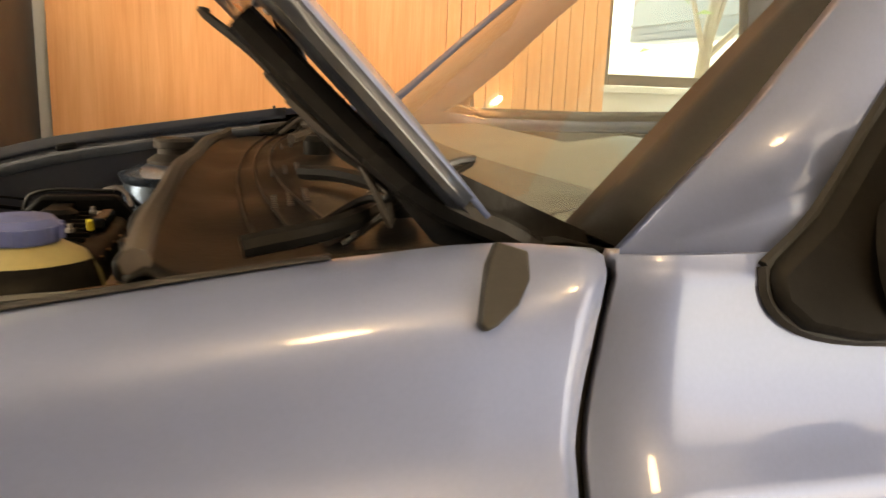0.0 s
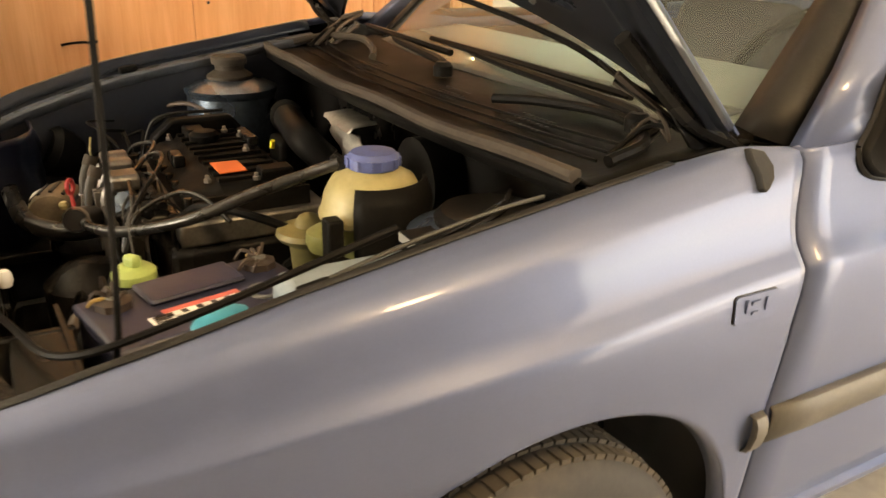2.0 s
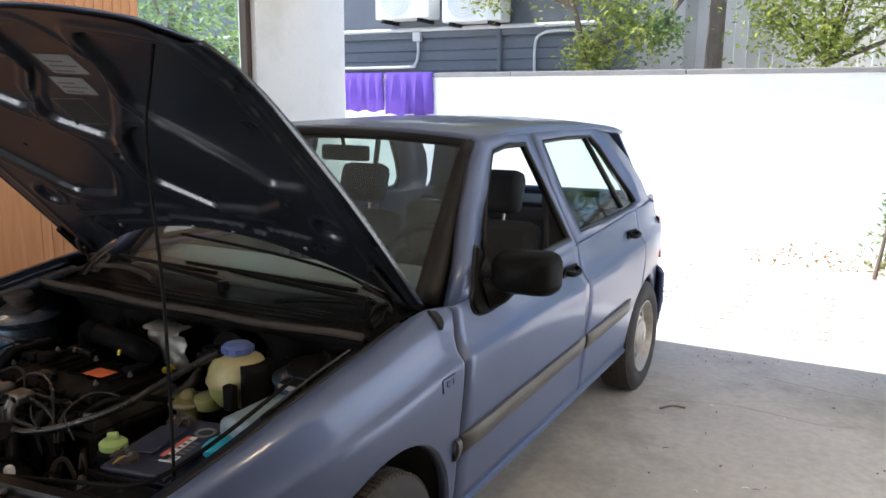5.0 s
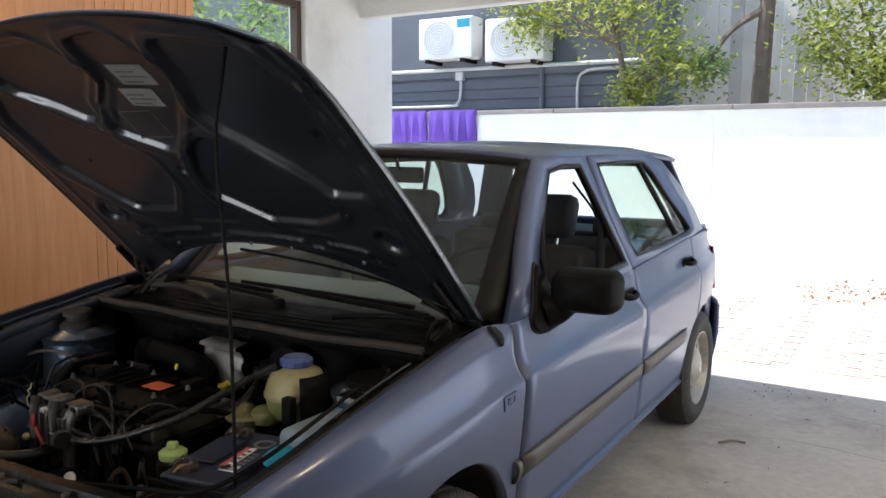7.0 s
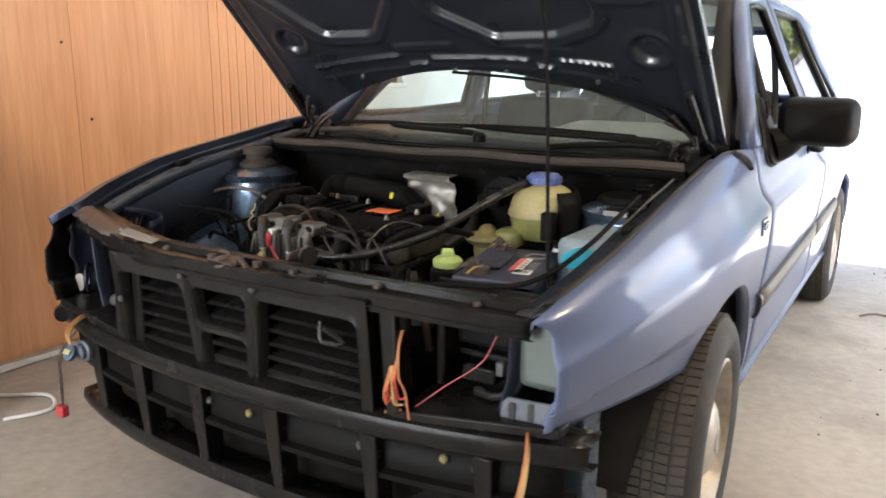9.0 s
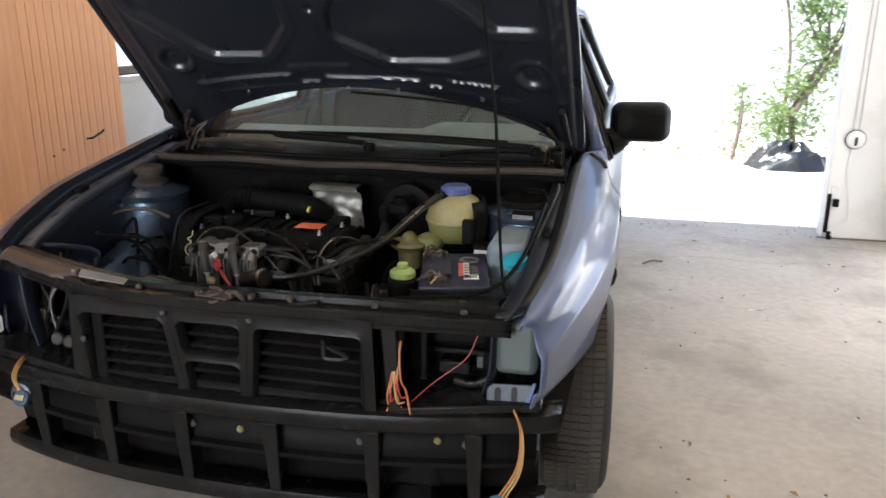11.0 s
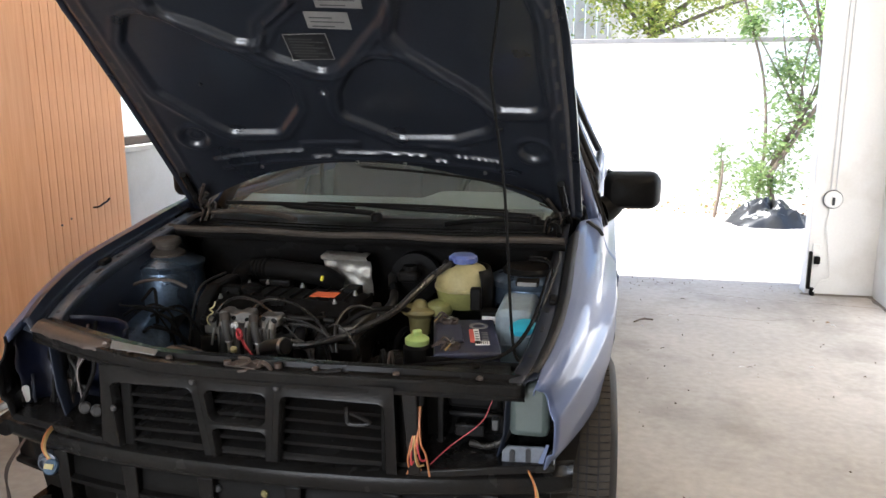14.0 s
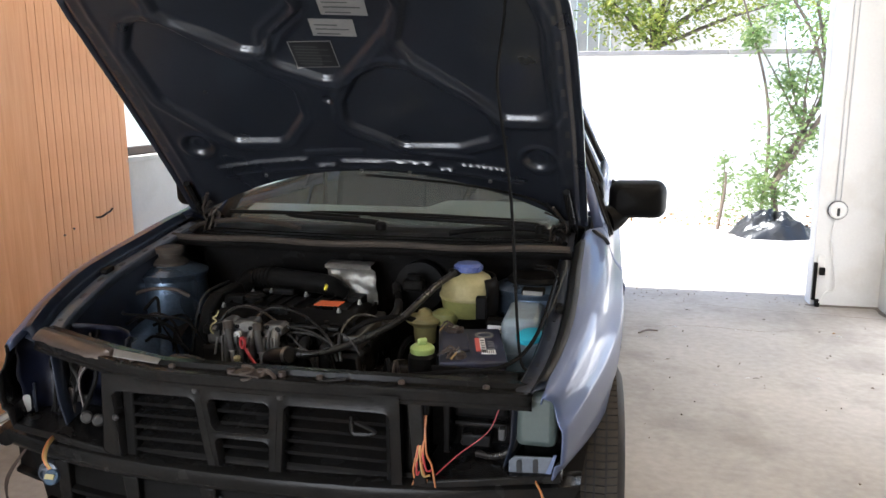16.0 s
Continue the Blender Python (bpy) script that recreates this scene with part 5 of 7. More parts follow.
# radiator and its black grille frame
rad = part("radiator", box(-0.36, 0.36, -0.645, -0.60, 0.38, 0.68), FRAME, car, "black radiator with horizontal slats", bevel=0.004)
for k in range(7):
    z = 0.478 + 0.029 * k
    part("slat", prism([(-0.33, -0.690, z), (-0.33, -0.684, z + 0.005), (-0.33, -0.648, z + 0.014), (-0.33, -0.648, z + 0.008)], (0.64, 0, 0)), FRAME, rad, smooth=False)
for x0, x1 in ((-0.345, -0.315), (0.305, 0.335)):
    part("radiator_tank", box(x0, x1, -0.69, -0.64, 0.44, 0.69), BLACK, rad, bevel=0.006)
def opening(quad, rim, depth=0.022):
    """One cell of the pressed grille frame: a quadrilateral of sheet with a rounded, flanged opening."""
    a, b, c, d = [Vector(p) for p in quad]            # top left, top right, bottom right, bottom left as (x, z)
    at = lambda u, v: (a * (1 - u) + b * u) * (1 - v) + (d * (1 - u) + c * u) * v
    w, h = ((b - a).length + (c - d).length) / 2, ((a - d).length + (b - c).length) / 2
    u0, u1, v0, v1 = rim[3] / w, 1 - rim[1] / w, rim[0] / h, 1 - rim[2] / h

    def loop(grow, y, r):
        pts = []
        for p, q in rounded((u1 - u0) * w + 2 * grow, (v1 - v0) * h + 2 * grow, r, 6):
            x = at((u0 + u1) / 2 + p / w, (v0 + v1) / 2 - q / h)
            pts.append((x.x, -0.722 + y + 0.09 * (0.705 - x.y), x.y))
        return pts
    outer = []
    for i in range(28):
        cu, cv = ((1, 0), (0, 0), (0, 1), (1, 1))[i // 7]
        k = i % 7
        us, vs = ((u1, v0), (u0, v0), (u0, v1), (u1, v1))[i // 7]
        flat_first = (i // 7) % 2 == 0
        t = abs(k - 3) / 3
        first = k < 3
        side = first == flat_first                     # slide along the upright side, or along the top or bottom
        u = cu if side or k == 3 else cu + (us - cu) * t
        v = cv if not side or k == 3 else cv + (vs - cv) * t
        x = at(u, v)
        outer.append((x.x, -0.722 + 0.09 * (0.705 - x.y), x.y))
    return grid([outer, loop(0.007, -0.001, 0.020), loop(0.003, -0.003, 0.018), loop(0, 0.002, 0.016), loop(-0.003, depth, 0.014)], closed=True)


for quad, rim in ((((-0.37, 0.708), (-0.128, 0.708), (-0.102, 0.462), (-0.37, 0.462)), (0.044, 0.018, 0.014, 0.026)),
                  (((-0.128, 0.708), (0.070, 0.708), (0.053, 0.578), (-0.113, 0.578)), (0.044, 0.020, 0.012, 0.018)),
                  (((-0.113, 0.578), (0.053, 0.578), (0.040, 0.462), (-0.102, 0.462)), (0.010, 0.016, 0.014, 0.016)),
                  (((0.070, 0.708), (0.345, 0.708), (0.345, 0.462), (0.040, 0.462)), (0.044, 0.026, 0.014, 0.018))):
    part("grille_frame", opening(quad, rim), FRAME, rad, "pressed black grille frame with rounded openings", out=(0, -1, 0), auto=50)
for x, z in ((-0.25, 0.474), (-0.13, 0.686), (0.06, 0.470), (0.075, 0.688), (0.31, 0.474), (-0.345, 0.60)):
    part("frame_bolt", lathe([(0.008, 0), (0.008, 0.004), (0.004, 0.008), (0, 0.008)], Matrix.Translation((x, -0.726 + 0.09 * (0.705 - z), z)) @ pose(0, 0, 0, 90, 0, 0), 8), LEADG, rad)
# crash bar
def bar_y(x):
    return -0.735 + 0.13 * (abs(x) / 0.78) ** 2.4


rows = []
for x in spread(-0.77, 0.73, 36):
    y = bar_y(x)
    q = 0.002 * noise.noise(Vector((x * 13, 1, 8)))
    rows.append([(x, y + 0.06, 0.500), (x, y + 0.052, 0.505), (x, y + 0.046, 0.497), (x, y + 0.010, 0.494 + q), (x, y + 0.003, 0.491 + q), (x, y, 0.484), (x, y + 0.001, 0.462), (x, y + 0.005, 0.452), (x, y + 0.012, 0.446), (x, y + 0.05, 0.441)])
cb = part("crash_bar", grid(rows, flip=True), FRAME, car, "scuffed black front crash bar", solid=0.004, out=(0, -1, 0), auto=30)
for z0, z1, off in ((0.225, 0.265, 0.03),):
    rows = [[(x, bar_y(x) + off + 0.07, z1), (x, bar_y(x) + off, z1), (x, bar_y(x) + off - 0.006, (z0 + z1) / 2), (x, bar_y(x) + off, z0), (x, bar_y(x) + off + 0.07, z0)] for x in spread(-0.70, 0.70, 30)]
    part("lower_beam", grid(rows, flip=True), FRAME, car, "black lower front beam", solid=0.005, out=(0, -1, 0))
for x in (-0.55, -0.33, -0.12, 0.10, 0.33, 0.55):
    part("bumper_bracket", prism([(x - 0.02, bar_y(x) + 0.012, 0.445), (x + 0.02, bar_y(x) + 0.012, 0.445), (x + 0.013, bar_y(x) + 0.03, 0.255), (x - 0.013, bar_y(x) + 0.03, 0.255)], (0, 0.05, 0)), FRAME, cb, bevel=0.003)
part("lower_shield", grid([[(x, bar_y(x) + 0.041, 0.45), (x, bar_y(x) + 0.042, 0.372), (x, bar_y(x) + 0.025, 0.368), (x, bar_y(x) + 0.025, 0.358), (x, bar_y(x) + 0.10, 0.352), (x, bar_y(x) + 0.13, 0.2)] for x in spread(-0.75, 0.68, 18)], flip=True), BLACK, car, solid=0.004, out=(0, -1, 0))

# floor of the bay: the gearbox and subframe mass
part("subframe", box(-0.46, 0.46, -0.60, 0.15, 0.22, 0.36), FRAME, car, bevel=0.02)

# dusty blue inner panel ahead of each front wheel
for s in (1, -1):
    rows = [[(s * (0.50 + 0.17 * u), -0.46 + 0.05 * u + 0.01 * noise.noise(Vector((u * 3, z * 9, s))), z) for u in spread(0, 1, 6)] for z in spread(0.20, 0.50, 6)]
    part("front_inner_panel", grid(rows), TOWERP, car, "dusty blue inner panel ahead of the front wheel", solid=0.004, out=(0, -1, 0))

# engine
eng = new("engine"); eng.parent = car
tagged(eng, "greasy four-cylinder engine with black valve cover")
part("block", box(-0.34, 0.13, -0.33, -0.02, 0.33, 0.655), FRAME, eng, bevel=0.012)
part("cylinder_head", box(-0.33, 0.12, -0.31, -0.04, 0.655, 0.70), ALU, eng, "dirty aluminium cylinder head", bevel=0.006)
rows = []
for i, x in enumerate(spread(-0.335, 0.10, 14)):
    e = 0.012 if i in (0, 14) else 0
    dz = 0.003 * math.sin(i * 2.2) - e
    rows.append([(x, -0.292 + e, 0.697), (x, -0.288 + e, 0.722 + dz), (x, -0.262, 0.738 + dz), (x, -0.235, 0.74 + dz), (x, -0.225, 0.748 + dz), (x, -0.12, 0.75 + dz), (x, -0.085, 0.742 + dz), (x, -0.066 - e, 0.722), (x, -0.06 - e, 0.697)])
vc = part("valve_cover", grid(rows), BLACK, eng, "black ribbed valve cover with an orange sticker", solid=0.004, out=(0, 0, 1))
part("cover_end", box(-0.333, -0.327, -0.28, -0.07, 0.697, 0.735), BLACK, vc, smooth=False)
part("cover_end", box(0.094, 0.10, -0.28, -0.07, 0.697, 0.735), BLACK, vc, smooth=False)
part("sticker", prism([(-0.045, -0.215, 0.7545), (0.03, -0.215, 0.7545), (0.032, -0.165, 0.7555), (-0.04, -0.165, 0.7555)], (0, 0, 0.002)), ORANGE, eng, "bright orange sticker", smooth=False)
part("oil_cap", lathe([(0.03, 0.745), (0.032, 0.765), (0.022, 0.772), (0.0, 0.772)], Matrix.Translation((-0.24, -0.18, 0)), 16), BLACK, vc)
for k in range(8):
    x = -0.31 + 0.055 * k
    for y in (-0.283, -0.075):
        part("cover_bolt", lathe([(0.007, 0.0), (0.007, 0.012), (0.0, 0.013)], Matrix.Translation((x, y, 0.72)), 8), FRAME, vc)
# cast intake runners on the front of the head, with dark gaps between
for x in (-0.02, 0.045):
    r = part("intake_runner", tube([(x, -0.29, 0.675), (x, -0.335, 0.69), (x + 0.003, -0.372, 0.665), (x + 0.006, -0.385, 0.54)], (0.021, 0.018), 12), FRAME, eng, "dark cast intake runner")
    part("flange", box(x - 0.03, x + 0.03, -0.318, -0.298, 0.645, 0.705), FRAME, r, bevel=0.005)
for loop, legs in ((((-0.238, 0.722), (-0.232, 0.716), (-0.150, 0.718), (-0.144, 0.724), (-0.143, 0.746), (-0.150, 0.752), (-0.178, 0.750), (-0.184, 0.744), (-0.205, 0.744), (-0.212, 0.751), (-0.232, 0.752), (-0.238, 0.746)), ((-0.226, 0.011), (-0.184, 0.008), (-0.151, 0.011))),
                   (((-0.124, 0.718), (-0.118, 0.713), (-0.070, 0.714), (-0.064, 0.719), (-0.064, 0.738), (-0.072, 0.744), (-0.116, 0.744), (-0.124, 0.739)), ((-0.105, 0.008), (-0.084, 0.013)))):
    cast = part("inlet_casting", prism([(x, -0.39, z) for x, z in loop], (0, 0.05, 0)), ALU, eng, "dirty cast aluminium inlet with open runners", bevel=0.004)
    for x, r in legs:
        part("runner", tube([(x, -0.375, 0.735), (x, -0.392, 0.715), (x + 0.002, -0.40, 0.69), (x + 0.004, -0.405, 0.58)], (r, r * 0.95), 10), ALU, cast)
        part("runner_rib", box(x - 0.0025, x + 0.0025, -0.42, -0.395, 0.60, 0.715), ALU, cast, bevel=0.001)
    for x, z in ((loop[1][0] + 0.012, 0.738), (loop[3][0] - 0.010, 0.732), (loop[1][0] + 0.040, 0.735)):
        part("bolt_head", lathe([(0.006, 0), (0.006, 0.005), (0, 0.006)], Matrix.Translation((x, -0.39, z)) @ pose(0, 0, 0, 90, 0, 0), 6), FRAME, cast)
part("port", lathe([(0.009, 0), (0.009, 0.012), (0.005, 0.012), (0.004, 0.006), (0, 0.006)], Matrix.Translation((-0.186, -0.398, 0.717)) @ pose(0, 0, 0, 90, 0, 0), 16), WHITEP, eng, "white ring port")
for x, dx in ((-0.207, 0.017), (-0.124, 0.016)):
    b = part("coil_boot", tube([(x - 0.002, -0.41, 0.742), (x + dx * 0.4, -0.424, 0.712), (x + dx, -0.43, 0.678)], (0.0105, 0.009), 12), LEADG, eng, "grey-black rubber spark plug boot")
    part("boot_collar", tube([(x - 0.004, -0.405, 0.750), (x + 0.001, -0.414, 0.732)], 0.013, 12), CAPBR, b)
    part("boot_ring", lathe([(0.0105, -0.002), (0.0112, 0), (0.0105, 0.002)], Matrix.Translation((x + dx * 0.95, -0.4295, 0.682)), 14, caps=False), STEEL, b)
    part("plug_body", tube([(x + dx, -0.43, 0.678), (x + dx * 1.2, -0.433, 0.652)], 0.007, 8), STEEL, b)
part("tagged_wire", tube([(-0.240, -0.40, 0.780), (-0.244, -0.402, 0.766), (-0.256, -0.402, 0.758), (-0.246, -0.404, 0.750), (-0.262, -0.402, 0.738), (-0.266, -0.40, 0.722), (-0.258, -0.40, 0.712)], 0.0021, 6), TANK, eng, "yellow-green wire")
part("tie_rod", tube([(-0.248, -0.40, 0.705), (-0.252, -0.41, 0.66)], 0.003, 6), STEEL, eng)
# timing belt cover
part("timing_cover", prism([(-0.405, -0.30, 0.46), (-0.405, -0.05, 0.46), (-0.362, -0.06, 0.73), (-0.356, -0.10, 0.782), (-0.356, -0.23, 0.782), (-0.368, -0.27, 0.745), (-0.385, -0.30, 0.62)], (0.040, 0, 0)), BLACK, eng, "black timing belt cover", bevel=0.008)
part("cover_edge", tube([(-0.388, -0.304, 0.60), (-0.371, -0.275, 0.742), (-0.359, -0.235, 0.785), (-0.359, -0.11, 0.786)], 0.004, 6), TRIM, eng)
part("fuel_rail", tube([(-0.13, -0.335, 0.728), (0.07, -0.325, 0.722)], 0.008, 8, n=1), FRAME, eng)
for k in range(4):
    x = -0.27 + 0.10 * k
    part("injector", lathe([(0.011, 0.68), (0.011, 0.705), (0.014, 0.71), (0.014, 0.73), (0.0, 0.732)], Matrix.Translation((x, -0.325, 0)), 10), BLACK, eng)
# alternator
al = part("alternator", lathe([(0.036, -0.055), (0.050, -0.05), (0.054, -0.02), (0.054, 0.03), (0.048, 0.045), (0.03, 0.05), (0.0, 0.05)], Matrix.Translation((-0.30, -0.475, 0.618)) @ pose(0, 0, 0, 20, 90, 0), 28), ALTM, eng, "tan-stained finned aluminium alternator")
for k in range(14):
    a = k * math.tau / 14
    m = Matrix.Translation((-0.30, -0.475, 0.618)) @ pose(0, 0, 0, 20, 90, 0) @ Matrix.Rotation(a, 4, 'Z')
    part("alternator_slot", box(0.044, 0.056, -0.0035, 0.0035, -0.03, 0.035, m=m), BLACKP, al, smooth=False)
part("pulley", lathe([(0.03, 0.05), (0.034, 0.055), (0.028, 0.062), (0.034, 0.07), (0.0, 0.072)], Matrix.Translation((-0.30, -0.475, 0.618)) @ pose(0, 0, 0, 20, -90, 0), 20), STEEL, al)
# red dipstick ring
part("dipstick", tube([(-0.115, -0.452, 0.655), (-0.130, -0.454, 0.678), (-0.140, -0.455, 0.698)], 0.0042, 8), REDW, eng, "red dipstick handle")
part("dipstick_ring", tube([(-0.147 + 0.009 * math.cos(a), -0.455 - 0.006 * math.cos(a), 0.712 + 0.013 * math.sin(a)) for a in [k * math.tau / 10 for k in range(11)]], 0.0045, 6, n=3), REDW, eng)
part("white_clip", lathe([(0.008, 0.0), (0.010, 0.008), (0.006, 0.014), (0, 0.014)], Matrix.Translation((-0.157, -0.47, 0.668)), 10), TANK, eng)
# intake duct: fat black hose with a bellows end
duct = part("intake_duct", tube([(-0.42, 0.08, 0.70), (-0.37, 0.05, 0.755), (-0.30, 0.02, 0.775), (-0.18, 0.0, 0.772), (-0.08, -0.01, 0.765), (-0.04, 0.02, 0.73)], 0.032, 18), BLACK, car, "fat black intake duct")
for k in range(5):
    x = -0.325 + 0.014 * k
    part("bellows_rib", lathe([(0.031, -0.004), (0.037, 0.0), (0.031, 0.004)], Matrix.Translation((x, 0.028 - 0.004 * k, 0.769 + 0.002 * k)) @ pose(0, 0, 0, 0, 90, -15), 18), BLACK, duct)
part("air_cleaner", box(-0.46, -0.36, 0.02, 0.14, 0.54, 0.70), BLACK, car, "black air cleaner box", bevel=0.015)
# crumpled heat shield at the bulkhead
rows = []
for j in range(15):
    v = j / 14
    x0 = lerp(v, (0, -0.105), (0.35, -0.092), (0.6, -0.05), (1, -0.02)); x1 = lerp(v, (0, 0.045), (0.12, 0.058), (1, 0.066))
    r = []
    for i in range(15):
        x = x0 + (x1 - x0) * i / 14
        r.append((x, 0.05 + 0.012 * noise.noise(Vector((x * 30, v * 5, 1))) + 0.006 * noise.noise(Vector((x * 80, v * 14, 4))) - 0.02 * math.exp(-((v - 0.06) / 0.05) ** 2), 0.818 - 0.125 * v + 0.004 * noise.noise(Vector((x * 40, v * 6, 7)))))
    rows.append(r)
rows.insert(0, [(p[0], p[1] + 0.05, p[2] + 0.004) for p in rows[0]])
part("heat_shield", grid(rows), SHIELDM, car, "crumpled silver heat shield", solid=0.002, out=(0, -1, 0), auto=50)
part("yellow_clip", tube([(0.0, 0.02, 0.70), (0.02, 0.02, 0.705), (0.03, 0.025, 0.715)], 0.010, 8), YELLOWP, eng, "yellow plastic clip")
part("yellow_clip", tube([(-0.055, -0.09, 0.77), (-0.05, -0.09, 0.785)], 0.005, 6), YELLOWP, eng)
# brake servo and master cylinder
bs = part("brake_servo", lathe([(0.05, -0.06), (0.07, -0.045), (0.08, -0.01), (0.08, 0.03), (0.0, 0.04)][::-1], Matrix.Translation((0.19, 0.13, 0.745)) @ pose(0, 0, 0, 90, 0, 0), 28), BLACK, car, "black brake servo drum")
part("fluid_reservoir", box(0.16, 0.225, -0.01, 0.045, 0.755, 0.79), BLACK, bs, bevel=0.01)
part("reservoir_cap", lathe([(0.022, 0.80), (0.023, 0.815), (0.0, 0.818)], Matrix.Translation((0.195, 0.018, -0.01)), 14), BLACK, bs)
# coolant expansion tank
T = Matrix.Translation((0.377, -0.065, 0))
ct = part("coolant_tank", lathe([(0.079, 0.763), (0.084, 0.768), (0.084, 0.776), (0.081, 0.78), (0.075, 0.805), (0.062, 0.828), (0.044, 0.838), (0.036, 0.841), (0.035, 0.85)], T, 36), TANK, car, "yellowed coolant expansion tank")
part("lower_half", lathe([(0.03, 0.705), (0.06, 0.712), (0.074, 0.735), (0.08, 0.764)], T, 36), COOLANT, ct, "lower half stained green by the coolant")
part("tank_cap", lathe([(0.038, 0.842), (0.040, 0.846), (0.040, 0.858), (0.033, 0.866), (0.0, 0.868)], T, 24), BLUECAP, ct, "faded blue screw cap")
for k in range(12):
    a = k * math.tau / 12
    part("cap_rib", box(0.037, 0.0425, -0.004, 0.004, 0.845, 0.859, m=T @ Matrix.Rotation(a, 4, 'Z')), BLUECAP, ct, smooth=False)
part("tank_bracket", grid([[Vector((0.377, -0.065, 0)) + Vector((r * math.cos(a), r * math.sin(a), z)) for a in spread(-0.75, 1.2, 10)] for r, z in ((0.086, 0.70), (0.09, 0.74), (0.09, 0.80), (0.08, 0.83))]), BLACK, ct, "black plastic bracket on the tank", solid=0.006, out=(1, 0, 0))
part("tank_sensor", box(0.415, 0.445, -0.165, -0.14, 0.725, 0.79), BLACK, ct, bevel=0.004)
part("hose_neck", tube([(0.33, -0.11, 0.845), (0.345, -0.10, 0.84), (0.36, -0.09, 0.83)], 0.013, 10), BLACK, ct)
# yellowed round reservoir beside the tank
yr = part("fluid_filter", lathe([(0.03, 0.64), (0.034, 0.69), (0.05, 0.70), (0.056, 0.708), (0.052, 0.716), (0.025, 0.722), (0.018, 0.735), (0.01, 0.74), (0.0, 0.742)], Matrix.Translation((0.262, -0.13, 0)), 28), OLIVE, car, "yellowed round fluid reservoir")
# power steering reservoir
ps = part("steering_reservoir", lathe([(0.03, 0.56), (0.036, 0.60), (0.036, 0.685), (0.028, 0.695)], Matrix.Translation((0.322, -0.412, 0.012)), 20), BLACK, car, "black power steering fluid reservoir")
part("reservoir_cap", lathe([(0.029, 0.69), (0.031, 0.695), (0.031, 0.706), (0.024, 0.712), (0.010, 0.714), (0.0, 0.714)], Matrix.Translation((0.322, -0.412, 0.012)), 20), GREENCAP, ps, "pale green reservoir cap")
part("cap_grip", box(-0.013, 0.013, -0.008, 0.008, 0.71, 0.73, m=Matrix.Translation((0.322, -0.412, 0.012)) @ Matrix.Rotation(0.6, 4, 'Z')), GREENCAP, ps, bevel=0.006)
# battery, set a little askew on its tray
BM = Matrix.Translation((0.4415, -0.3728, 0)) @ Matrix.Rotation(radians(12.4), 4, 'Z')
ba = part("battery", box(-0.080, 0.080, -0.108, 0.165, 0.53, 0.695, m=BM), BATT, car, "dark blue car battery with worn labels", bevel=0.006)
part("battery_lid", box(-0.083, 0.083, -0.111, 0.168, 0.695, 0.712, m=BM), BATT, ba, bevel=0.005)
part("lid_ridge", box(-0.078, -0.006, -0.035, 0.10, 0.712, 0.720, m=BM), BATT, ba, bevel=0.004)
part("label", box(0.022, 0.036, -0.045, 0.075, 0.712, 0.7135, m=BM), WHITEP, ba, "red and white battery label", smooth=False)
part("label_stripe", box(0.010, 0.022, -0.03, 0.075, 0.712, 0.7135, m=BM), REDP, ba, smooth=False)
for k in range(5):
    part("label_print", box(0.024, 0.034, -0.03 + 0.02 * k, -0.022 + 0.02 * k, 0.7136, 0.7141, m=BM), BLACKP, ba, smooth=False)
part("label_code", box(0.022, 0.058, -0.052, -0.022, 0.712, 0.7135, m=BM), WHITEP, ba, smooth=False)
for k in range(6):
    part("label_print", box(0.026 + 0.005 * k, 0.0285 + 0.005 * k, -0.048, -0.027, 0.7136, 0.7141, m=BM), BLACKP, ba, smooth=False)
for k in range(4):
    part("label_print", box(0.042, 0.058, -0.010 + 0.018 * k, -0.003 + 0.018 * k, 0.712, 0.7128, m=BM), GREYLAB, ba, smooth=False)
part("logo_ring", lathe([(0.026, 0.712), (0.026, 0.7140), (0.018, 0.7140), (0.018, 0.7121)], BM @ Matrix.Translation((0.038, 0.105, 0)), 20, caps=False), GREYLAB, ba)
for y in (-0.071, 0.138):
    tm = part("terminal", lathe([(0.011, 0.70), (0.010, 0.728), (0.0, 0.73)], BM @ Matrix.Translation((-0.04, y, 0)), 12), STEEL, ba)
    part("terminal_clamp", lathe([(0.024, 0.712), (0.024, 0.722), (0.014, 0.726), (0.012, 0.726)], BM @ Matrix.Translation((-0.04, y, 0)), 8), RUSTY, tm)
    rng = random.Random(int(y * 100))
    for k in range(7):
        a, b = rng.uniform(-0.03, 0.03), rng.uniform(-0.025, 0.025)
        part("terminal_strand", tube([BM @ Vector(q) for q in ((-0.04, y, 0.724), (-0.04 + a, y + b, 0.735 + rng.uniform(-.01, .004)), (-0.05 + 1.4 * a, y + 1.3 * b, 0.715))], 0.0028, 5, n=3), YELLOWW if k == 3 else RUSTY, tm)
